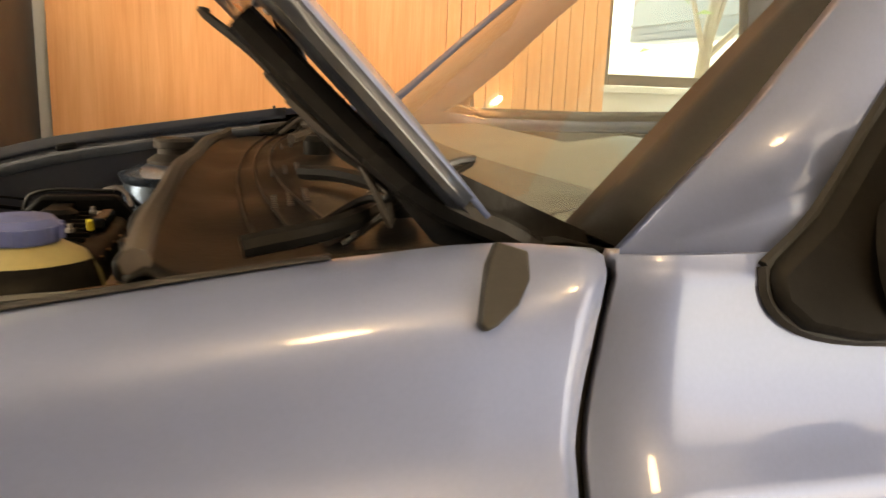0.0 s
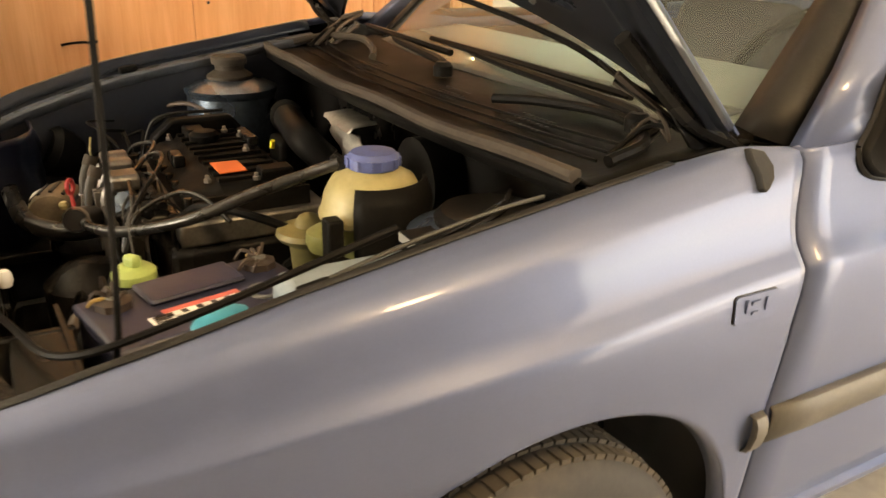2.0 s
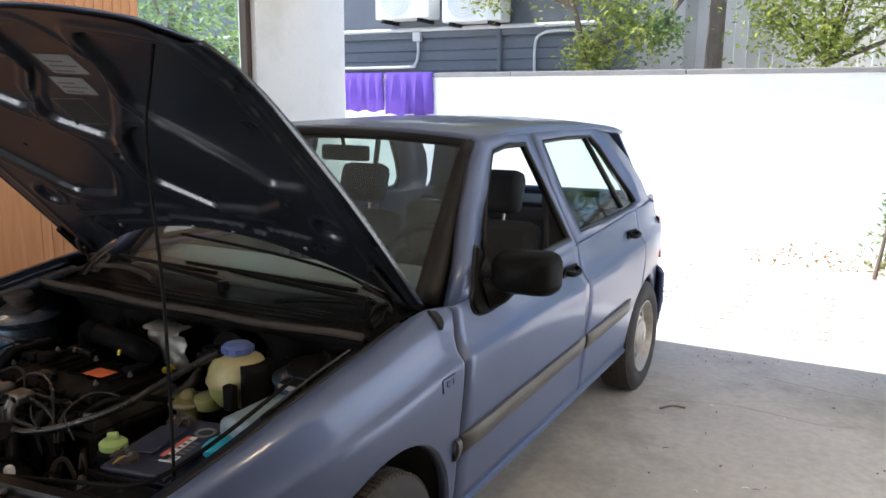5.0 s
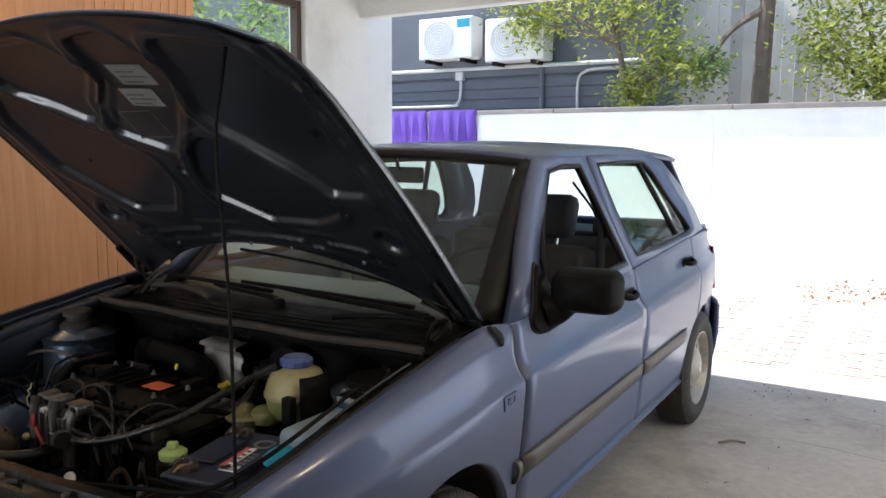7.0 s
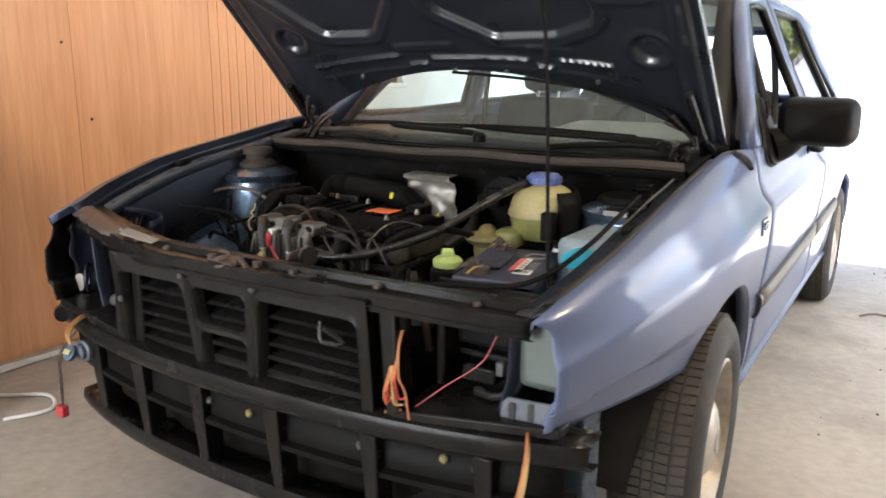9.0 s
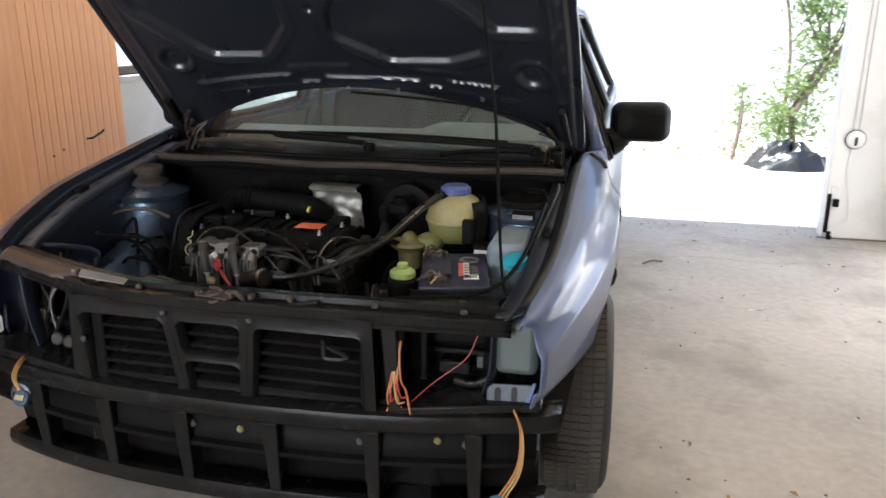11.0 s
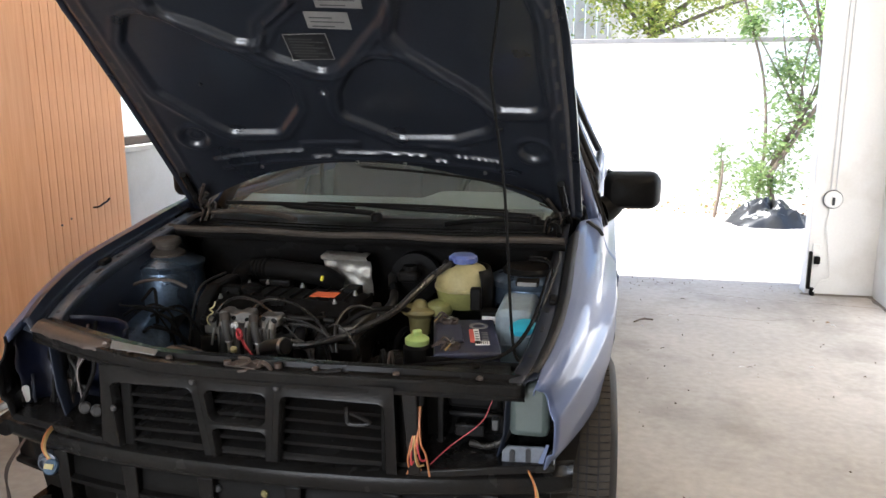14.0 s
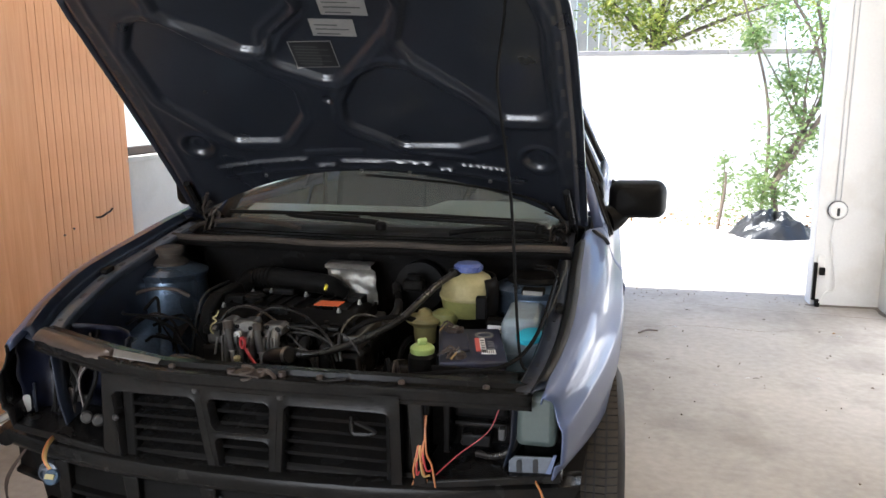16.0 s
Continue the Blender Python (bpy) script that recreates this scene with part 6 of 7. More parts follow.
# turquoise washer filler and its pale tank in the wing
wt = part("washer_tank", box(0.500, 0.602, -0.27, -0.065, 0.56, 0.762), PALETANK, car, "pale grey-blue plastic washer fluid tank", bevel=0.018)
part("tank_seam", box(0.496, 0.606, -0.274, -0.061, 0.662, 0.668), PALETANK, wt, bevel=0.002)
part("lower_tank", box(0.580, 0.674, -0.60, -0.42, 0.560, 0.690), DARKTANK, wt, bevel=0.018)
part("filler_neck", tube([(0.57, -0.27, 0.66), (0.582, -0.32, 0.70), (0.588, -0.352, 0.735)], 0.022, 14), PALETANK, wt)
part("filler_cap", lathe([(0.03, 0.0), (0.034, 0.004), (0.034, 0.016), (0.024, 0.022), (0, 0.022)], Matrix.Translation((0.586, -0.35, 0.735)) @ pose(0, 0, 0, 12, -10, 0), 22), CYANCAP, wt, "turquoise washer filler cap")
# relay box and fuse holder
rb = part("relay_box", box(0.445, 0.50, -0.165, -0.115, 0.66, 0.725), BLACK, car, "black relay box", bevel=0.006)
part("fuse_lid", box(0.535, 0.60, -0.10, -0.04, 0.785, 0.80), BLACK, rb, bevel=0.004)
part("fuse_label", box(0.54, 0.595, -0.1015, -0.1005, 0.787, 0.799), GREYLAB, rb, smooth=False)
part("relay_label", box(0.45, 0.495, -0.1665, -0.1655, 0.69, 0.712), WHITEP, rb, smooth=False)
part("pale_connector", lathe([(0.009, 0.672), (0.012, 0.68), (0.011, 0.692), (0.007, 0.697), (0, 0.698)], Matrix.Translation((0.189, -0.576, 0)), 12), WHITEP, car, "pale plastic connector cap")
part("tank_lobe", lathe([(0.018, 0.69), (0.034, 0.697), (0.04, 0.712), (0.037, 0.727), (0.022, 0.736), (0.0, 0.738)], Matrix.Translation((0.318, -0.115, 0)), 22), COOLANT, ct)
# radiator hoses
part("top_hose", tube([(-0.44, -0.56, 0.645), (-0.36, -0.555, 0.637), (-0.223, -0.534, 0.628), (-0.145, -0.47, 0.625), (-0.13, -0.40, 0.632), (-0.10, -0.35, 0.655)], 0.018, 14), HOSE, car, "thick greasy black coolant hose")
part("coolant_hose", tube([(0.0, -0.445, 0.688), (0.04, -0.437, 0.689), (0.10, -0.40, 0.698), (0.17, -0.355, 0.722), (0.23, -0.302, 0.75), (0.274, -0.224, 0.79), (0.305, -0.155, 0.818), (0.346, -0.105, 0.845)], 0.0095, 12), HOSE, car, "long greasy black coolant hose to the tank")
hc = part("hose_elbow", tube([(-0.11, -0.41, 0.645), (-0.085, -0.425, 0.668), (-0.05, -0.445, 0.682), (-0.013, -0.462, 0.690)], 0.020, 14), HOSE, car, "black rubber hose elbow with a clamp")
part("hose_clamp", lathe([(0.0225, -0.006), (0.0235, 0.0), (0.0225, 0.006)], Matrix.Translation((-0.02, -0.459, 0.689)) @ pose(0, 0, 0, 0, 80, -25), 18, caps=False), STEEL, hc)
part("heater_hose", tube([(0.12, -0.10, 0.66), (0.15, -0.02, 0.70), (0.12, 0.08, 0.74), (0.10, 0.15, 0.74)], 0.014, 12), HOSE, car)
part("fuel_hose", tube([(0.08, -0.30, 0.70), (0.14, -0.27, 0.735), (0.22, -0.20, 0.73), (0.26, -0.10, 0.68)], 0.008, 8), BLACK, car)
# ignition leads and loom
rng = random.Random(7)
for pts in (((-0.285, -0.335, 0.70), (-0.262, -0.325, 0.745), (-0.235, -0.287, 0.76), (-0.17, -0.30, 0.758), (-0.08, -0.355, 0.735), (0.0, -0.365, 0.725), (0.06, -0.375, 0.70)),
            ((-0.19, -0.335, 0.70), (-0.165, -0.32, 0.745), (-0.135, -0.289, 0.762), (-0.055, -0.305, 0.757), (0.02, -0.35, 0.735), (0.07, -0.385, 0.70), (0.09, -0.40, 0.66)),
            ((0.10, -0.40, 0.66), (0.088, -0.37, 0.72), (0.10, -0.305, 0.752), (0.14, -0.27, 0.75), (0.19, -0.24, 0.72)),
            ((-0.10, -0.345, 0.69), (-0.05, -0.355, 0.715), (0.02, -0.36, 0.712), (0.08, -0.37, 0.69))):
    part("ignition_lead", tube(pts, 0.0042, 8), HOSE, car, "thin black ignition lead")
for k in range(9):
    x, y = rng.uniform(0.0, 0.11), rng.uniform(-0.41, -0.35)
    a, b = rng.uniform(-0.09, 0.04), rng.uniform(-0.03, 0.05)
    z = rng.uniform(0.64, 0.69)
    part("loom_wire", tube([(x, y, z - 0.05), (x + a * 0.3, y + b * 0.3, z), (x + a * 0.7, y + b, z + rng.uniform(0.0, 0.03)), (x + a * 1.2, y + b * 1.2, z + 0.01)], rng.choice((0.003, 0.004, 0.005)), 6, n=5), rng.choice((BLACK, LEADG, HOSE, RUSTY)), car)
for k in range(14):      # deeper in the bay
    x, y = rng.uniform(0.10, 0.36), rng.uniform(-0.50, -0.05)
    a, b = rng.uniform(-0.12, 0.12), rng.uniform(-0.12, 0.12)
    z = rng.uniform(0.56, 0.66)
    part("loom_wire", tube([(x, y, z), (x + a * 0.5, y + b * 0.4, z + rng.uniform(0.0, 0.06)), (x + a, y + b, z + rng.uniform(-0.03, 0.03)), (x + a * 1.3, y + b * 1.2, z - 0.06)], rng.choice((0.004, 0.006, 0.009)), 6, n=5), rng.choice((BLACK, BLACK, FRAME, RUSTY)), car)
for k in range(9):       # by the right-hand strut tower
    x, y, z = rng.uniform(-0.64, -0.5), rng.uniform(-0.45, -0.12), rng.uniform(0.62, 0.74)
    a, b = rng.uniform(0.02, 0.16), rng.uniform(-0.1, 0.12)
    part("loom_wire", tube([(x, y, z), (x + a * 0.4, y + b, z + rng.uniform(0.01, 0.03)), (x + a, y + b * 0.6, z), (x + a * 1.3, y + b * 0.2, z - 0.07)], rng.choice((0.003, 0.004, 0.005)), 6, n=5), BLACK, car)
for j in range(8):       # small connectors and leads along the front of the head
    x, y, z = -0.30 + 0.05 * j + rng.uniform(-0.01, 0.01), rng.uniform(-0.35, -0.31), rng.uniform(0.69, 0.72)
    a, b = rng.uniform(0.05, 0.12), rng.uniform(-0.04, 0.03)
    w = part("engine_lead", tube([(x, y, z), (x + a * 0.35, y + b * 0.3, z + rng.uniform(0.012, 0.03)), (x + a * 0.8, y + b, z + rng.uniform(0.0, 0.02)), (x + a * 1.2, y + b * 1.1, z - 0.03)], rng.choice((0.0022, 0.003)), 6, n=5), rng.choice((LEADG, BLACK, HOSE)), car)
    part("plug", box(-0.010, 0.010, -0.008, 0.008, -0.011, 0.012, m=Matrix.Translation((x, y, z)) @ Euler((0.4, 0.3, j)).to_matrix().to_4x4()), rng.choice((BLACK, LEADG)), w, bevel=0.003)
for x, y, z in ((-0.27, -0.13, 0.757), (-0.22, -0.11, 0.757), (-0.10, -0.13, 0.757), (0.04, -0.24, 0.745), (-0.31, -0.24, 0.742), (0.075, -0.16, 0.75)):   # bright nuts that catch the light
    part("cover_nut", lathe([(0.007, 0), (0.007, 0.006), (0.004, 0.007), (0.004, 0.013), (0, 0.014)], Matrix.Translation((x, y, z)), 6), STEEL, vc)
for x, y, z, sx, sy, sz, mt in ((-0.30, -0.19, 0.755, 0.035, 0.02, 0.014, BLACK), (-0.13, -0.26, 0.748, 0.03, 0.012, 0.012, FRAME), (0.055, -0.12, 0.752, 0.022, 0.03, 0.014, BLACK), (-0.20, -0.10, 0.76, 0.05, 0.012, 0.010, FRAME)):
    part("cover_bracket", box(x - sx, x + sx, y - sy, y + sy, z - sz, z + sz), mt, eng, bevel=0.005)
for x in spread(-0.30, 0.06, 9):     # ribs cast into the valve cover
    part("cover_rib", box(x - 0.003, x + 0.003, -0.225, -0.10, 0.748, 0.756), BLACK, vc, bevel=0.0015)
for dz, r in ((0.0, 0.005), (0.010, 0.0035)):     # pipes along the left rail
    part("rail_pipe", tube([(0.60, -0.52, 0.70 + dz), (0.628, -0.30, 0.765 + dz), (0.64, -0.12, 0.81 + dz), (0.62, 0.0, 0.835 + dz), (0.56, 0.06, 0.83 + dz)], r, 7), FRAME, car)
part("hood_release_cable", tube([(0.02, -0.70, 0.72), (0.2, -0.63, 0.705), (0.42, -0.57, 0.715), (0.55, -0.52, 0.725), (0.61, -0.40, 0.77), (0.635, -0.15, 0.845)], 0.005, 7), BLACK, car, "black hood release cable")
part("white_cable", tube([(0.625, -0.30, 0.775), (0.645, -0.15, 0.825), (0.655, -0.02, 0.855), (0.65, 0.05, 0.86)], 0.003, 6), INTER, car)
# gearbox lumps and inner bits that fill the depths
for x, y, z, r in ((0.24, -0.30, 0.50, 0.13), (0.30, -0.12, 0.50, 0.11), (0.16, -0.45, 0.52, 0.07), (-0.05, -0.45, 0.52, 0.08), (-0.42, -0.42, 0.46, 0.08)):
    part("gearbox_casing", lathe([(r * 0.6, -r), (r, -r * 0.6), (r, r * 0.5), (r * 0.7, r * 0.8), (r * 0.3, r), (0, r)], Matrix.Translation((x, y, z)), 20), FRAME, eng)
# right inner wing ledge, lighter blue and dusty
rows = []
for j in range(15):
    y = -0.50 + 0.50 * j / 14
    k = math.sqrt(max(0, 1 - ((y + 0.10) / 0.42) ** 2))
    rows.append([(-0.72 + 0.29 * i / 12, y, 0.40 + 0.27 * k * math.cos((i / 12) ** 2 * 1.35) + 0.008 * noise.noise(Vector((i * 0.4, y * 9, 2)))) for i in range(13)])
part("wheel_housing", grid(rows), TOWERP, car, "dusty light blue dome of the wheel housing", solid=0.003, out=(0.3, 0, 1))
part("red_hose", tube([(-0.69, -0.33, 0.64), (-0.665, -0.24, 0.72), (-0.62, -0.16, 0.755), (-0.55, -0.12, 0.755), (-0.50, -0.10, 0.73)], 0.006, 8), RUSTY, car, "reddish brown hose across the wing")
part("rubber_duct", lathe([(0.05, -0.03), (0.06, 0.0), (0.06, 0.03), (0.045, 0.045), (0.04, 0.03)], Matrix.Translation((-0.61, -0.44, 0.66)) @ pose(0, 0, 0, 60, 0, 20), 20), BLACK, car, "round black duct mouth")

# ---- front end details ----
for k, (x, z) in enumerate(((-0.33, 0.43), (-0.10, 0.43), (0.02, 0.43), (0.30, 0.43), (0.47, 0.44), (0.53, 0.43))):
    part("bar_bolt", lathe([(0.009, 0), (0.009, 0.006), (0.005, 0.010), (0, 0.010)], Matrix.Translation((x, bar_y(x) + 0.04, z - 0.022)) @ pose(0, 0, 0, 90, 0, 0), 10), INTER if k % 2 else OLIVE, cb)
part("bar_end", tube([(-0.74, -0.62, 0.468), (-0.79, -0.59, 0.462), (-0.81, -0.55, 0.452)], (0.022, 0.014), 10), FRAME, cb)
part("grille_clip", tube([(0.235, -0.715, 0.652), (0.237, -0.718, 0.62), (0.25, -0.718, 0.613), (0.29, -0.718, 0.62), (0.245, -0.718, 0.64)], 0.005, 6, n=4), FRAME, rad)
# headlamp bays: air duct, bracket and wiring
part("air_scoop", box(0.43, 0.56, -0.555, -0.505, 0.60, 0.685), BLACK, car, "black air intake scoop behind the missing headlamp", bevel=0.012)
part("headlamp_bracket", box(0.544, 0.559, -0.61, -0.585, 0.576, 0.603), INTER, car, bevel=0.003)
bb = part("blue_bracket", prism([(0.572, -0.644, 0.508), (0.662, -0.648, 0.514), (0.668, -0.648, 0.566), (0.640, -0.644, 0.562), (0.585, -0.64, 0.558), (0.572, -0.64, 0.545)], (0, 0.006, 0)), RAILM, car, "blue painted headlamp bracket with two slots", bevel=0.002)
part("bracket_flange", prism([(0.650, -0.649, 0.516), (0.664, -0.652, 0.520), (0.678, -0.649, 0.572), (0.671, -0.648, 0.572)], (0, 0.004, 0)), PAINT, bb, bevel=0.001)
for x, z in ((0.596, 0.535), (0.632, 0.541)):
    part("bracket_slot", prism([(x + a, -0.6465, z + b) for a, b in rounded(0.012, 0.034, 0.005, 3)], (0, 0.003, 0)), BLACKP, bb, smooth=False)
part("bay_hose", tube([(0.581, -0.565, 0.60), (0.583, -0.575, 0.575), (0.570, -0.585, 0.545), (0.535, -0.59, 0.528), (0.49, -0.58, 0.527)], 0.008, 9), HOSE, car, "black hose in the headlamp recess")
for x0, x1, y0, z0, z1 in ((0.415, 0.43, -0.60, 0.53, 0.70), (0.565, 0.578, -0.57, 0.56, 0.70), (0.43, 0.565, -0.545, 0.575, 0.588), (0.45, 0.52, -0.565, 0.535, 0.565), (0.43, 0.57, -0.575, 0.688, 0.70)):
    part("recess_frame", box(x0, x1, y0, -0.50, z0, z1), FRAME, car, bevel=0.004)
part("loop_wire", tube([(0.545, -0.61, 0.65), (0.522, -0.622, 0.60), (0.455, -0.64, 0.545), (0.405, -0.67, 0.50)], 0.0012, 6), REDW, car, "red wire loop")
for k in range(9):
    j = rng.uniform(-0.012, 0.012)
    e = 0.011 * (k - 4) / 4
    part("headlamp_wire", tube([(0.394, -0.665, 0.675), (0.392 + j * 0.3, -0.69, 0.635), (0.388 + j * 0.6 + e * 0.5, -0.70, 0.575), (0.388 + j * 0.5 + e * 1.5, -0.70 + j * 0.5, 0.525 + 0.01 * (k % 3)), (0.392 + e * 2.4, -0.695, 0.492 + 0.014 * (k % 4))], 0.0022, 6), (ORANGEW, ORANGEW, YELLOWW, REDW)[k % 4], car, "loose orange headlamp wire")
part("wire_tape", lathe([(0.011, 0.655), (0.012, 0.67), (0.009, 0.69)], Matrix.Translation((0.392, -0.675, 0)), 10), BLACK, car)
for s, way, end in ((1, ((0.625, -0.64, 0.52), (0.655, -0.71, 0.495), (0.655, -0.745, 0.43), (0.62, -0.75, 0.36)), (0.617, -0.755, 0.345)), (-1, ((-0.565, -0.62, 0.51), (-0.555, -0.69, 0.512), (-0.540, -0.735, 0.49), (-0.513, -0.748, 0.460)), (-0.505, -0.752, 0.448))):
    for k in range(3):
        part("lamp_lead", tube([Vector(p) + Vector((0.004 * k * i / 2, 0, -0.003 * k)) for i, p in enumerate(way)], 0.0024, 6), YELLOWW if k else ORANGEW, car, "tan lead to a hanging lamp connector")
    cn = part("lamp_connector", lathe([(0.0, -0.006), (0.017, -0.006), (0.019, -0.002), (0.019, 0.006), (0.015, 0.009), (0.0, 0.009)], Matrix.Translation(end) @ pose(0, 0, 0, 58, 0, 0), 18), TEALP, car, "round faded blue lamp connector")
    part("connector_face", box(-0.012, 0.012, -0.006, 0.006, 0.008, 0.012, m=Matrix.Translation(end) @ pose(0, 0, 0, 58, 0, 0)), TANK, cn, smooth=False)
for k in range(2):
    part("dangling_lead", tube([(-0.70, -0.60, 0.44), (-0.735 - 0.006 * k, -0.64, 0.36), (-0.735 + 0.006 * k, -0.65, 0.28), (-0.735, -0.65, 0.22)], 0.003, 5), RUSTY, car)
part("red_connector", box(-0.752, -0.722, -0.662, -0.64, 0.19, 0.222), REDW, car, "small red connector hanging on its leads", bevel=0.004)
part("tow_plug", lathe([(0.027, 0), (0.027, 0.016), (0.020, 0.019), (0.019, 0.028), (0.013, 0.030), (0.012, 0.022), (0, 0.022)], Matrix.Translation((-0.585, -0.655, 0.412)) @ pose(0, 0, 0, 90, 0, 0), 22), RAILM, car, "dull blue-grey round plug under the crash bar")

# ---- cabin ----
for s in (1, -1):
    m = Matrix.Translation((s * 0.35, 1.35, 0.42)) @ pose(0, 0, 0, -18, 0, 0)
    st = part("front_seat", box(s * 0.35 - 0.24, s * 0.35 + 0.24, 0.95, 1.45, 0.36, 0.52), CLOTHSEAT, car, "dark cloth front seat with headrest", bevel=0.06)
    part("backrest", box(-0.23, 0.23, -0.06, 0.06, 0.05, 0.60, m=m), CLOTHSEAT, st, bevel=0.05)
    part("headrest", box(-0.125, 0.125, -0.05, 0.045, 0.63, 0.82, m=m), CLOTHSEAT, st, bevel=0.04)
    for dx in (-0.05, 0.05):
        part("headrest_post", tube([m @ Vector((dx, 0, 0.58)), m @ Vector((dx, 0, 0.66))], 0.007, 6), STEEL, st)
rs = part("rear_seat", box(-0.62, 0.62, 1.95, 2.40, 0.38, 0.54), CLOTHSEAT, car, "dark cloth rear bench", bevel=0.05)
part("backrest", box(-0.62, 0.62, 2.36, 2.50, 0.50, 0.93), CLOTHSEAT, rs, bevel=0.05)
for x in (-0.34, 0.34):
    part("headrest", box(x - 0.12, x + 0.12, 2.40, 2.48, 0.93, 1.03), CLOTHSEAT, rs, bevel=0.04)
rows = []
for x in spread(-0.68, 0.68, 16):
    rows.append([(x * 0.84, 0.36, 0.880), (x * 0.88, 0.52, 0.905), (x * 0.94, 0.68, 0.91 + 0.03 * ease((x - 0.1) / 0.08) * ease((0.64 - x) / 0.08)), (x, 0.78, 0.89), (x, 0.82, 0.80), (x, 0.80, 0.60), (x, 0.7, 0.45)])
dash = part("dashboard", grid(rows), DASHM, car, "pale grey plastic dashboard", solid=0.01)
part("demister_strip", grid([[(x, 0.40 - 0.07 * (1 - (x / 0.68) ** 2), 0.897), (x, 0.47 - 0.07 * (1 - (x / 0.68) ** 2), 0.912), (x, 0.52 - 0.07 * (1 - (x / 0.68) ** 2), 0.917)] for x in spread(-0.57, 0.57, 16)]), INTER, dash, "dark demister strip along the windscreen", solid=0.004, out=(0, 0, 1))
sw = part("steering_wheel", tube([Vector((0.36, 0.90, 0.87)) + Matrix.Rotation(radians(-28), 3, 'X') @ Vector((0.185 * math.cos(a), 0, 0.185 * math.sin(a))) for a in [k * math.tau / 24 for k in range(25)]], 0.014, 8, n=2), BLACK, car, "black steering wheel")
part("hub", lathe([(0.07, -0.03), (0.075, 0.0), (0.06, 0.02), (0, 0.025)], Matrix.Translation((0.36, 0.885, 0.865)) @ pose(0, 0, 0, 62, 0, 0), 18), BLACK, sw)
part("spoke", box(-0.17, 0.17, -0.012, 0.012, -0.025, 0.025, m=Matrix.Translation((0.36, 0.89, 0.865)) @ pose(0, 0, 0, -28, 0, 0)), BLACK, sw, bevel=0.006)
part("floor_pan", box(-0.72, 0.72, 0.35, 3.0, 0.24, 0.30), INTER, car, smooth=False)
part("parcel_shelf", box(-0.58, 0.58, 2.50, 2.93, 0.93, 0.95), INTER, car, bevel=0.006)
part("headliner", grid([[(x, y, roof_z(x, y) - 0.045) for x in spread(-0.54, 0.54, 8)] for y in spread(0.98, 2.6, 8)]), INTER, car, "grey fabric headlining", solid=0.01)
part("inside_mirror", box(-0.11, 0.11, 0.93, 0.95, 1.265, 1.325), BLACK, car, "small inside mirror", bevel=0.012)
part("mirror_stem", tube([(0, 0.92, 1.36), (0, 0.935, 1.31)], 0.008, 6), BLACK, car)
for s in (1, -1):
    for y0, y1 in ((0.45, 1.44), (1.50, 2.14)):
        part("door_card", grid([[(s * (half_width(y, z) - 0.055), y, z) for z in spread(0.32, 0.90, 6)] for y in spread(y0, y1, 6)]), INTER, car, "grey plastic door trim", solid=0.01)
    part("seat_belt", tube([(s * 0.60, 1.47, 1.22), (s * 0.63, 1.46, 0.95), (s * 0.62, 1.44, 0.6)], 0.012, 6), INTER, car)

# ---- plywood cladding and things in the garage ----
PX = -1.76


def boards(name, y0, y1, step, label, groove=0.003):
    base = tagged(link(name, box(LX + 0.001, PX - 0.012, y0, y1, 0.0, 2.6), PLY, smooth=False), label, "plywood", kind="structure")
    n = max(1, round((y1 - y0) / step))
    w = (y1 - y0) / n
    me = None
    for k in range(n):
        if me is None:
            b = link("board", box(0, 0.012, groove / 2, w - groove / 2, 0.0, 2.6), PLY, base, smooth=False)
            me = b.data
        else:
            b = new("board", me); b.parent = base
        b.location = (PX - 0.012, y0 + k * w, 0)
    return base


boards("plywood_wall", -0.56, 0.84, 0.70, "warm orange plywood sheets lining the garage wall", 0.002)
grv = boards("grooved_wall", 0.84, 1.50, 0.055, "warm orange grooved plywood lining the garage wall", 0.004)
tagged(link("wire_hook", tube([(PX, -0.335, 0.765), (PX + 0.02, -0.31, 0.772), (PX + 0.024, -0.27, 0.775), (PX + 0.02, -0.235, 0.772), (PX + 0.02, -0.215, 0.776)], 0.005, 6), BLACK), "bent dark wire hook on the plywood", "hook")
tagged(link("wire_hook", tube([(PX, 1.19, 0.75), (PX + 0.02, 1.21, 0.752), (PX + 0.025, 1.245, 0.765), (PX + 0.02, 1.28, 0.77), (PX + 0.02, 1.30, 0.782)], 0.005, 6), BLACK), "bent dark wire hook on the plywood", "hook")
for y, z in ((0.55, 1.62), (0.60, 1.60), (0.95, 0.70), (1.02, 0.72), (0.2, 0.9), (0.1, 1.2)):
    tagged(link("screw", lathe([(0.006, 0), (0.005, 0.003), (0, 0.003)], Matrix.Translation((PX, y, z)) @ pose(0, 0, 0, 0, 90, 0), 8), BLACKP), "dark screw head in the plywood", "screw", group="screws in the plywood")
# black cupboard by the plywood's end
cup = thing("black_cupboard", "glossy black metal cupboard with chrome strips beside the plywood", "cupboard")
part("body", box(LX + 0.01, -1.30, -1.25, -0.60, 0.0, 1.9), BLACKP, cup, bevel=0.012)
for z in (1.16, 1.23):
    part("chrome_strip", box(-1.30, -1.292, -1.24, -0.61, z, z + 0.008), STEEL, cup, smooth=False)
part("door_panel", box(-1.31, -1.296, -1.23, -0.62, 0.08, 1.12), BLACKP, cup, bevel=0.006)
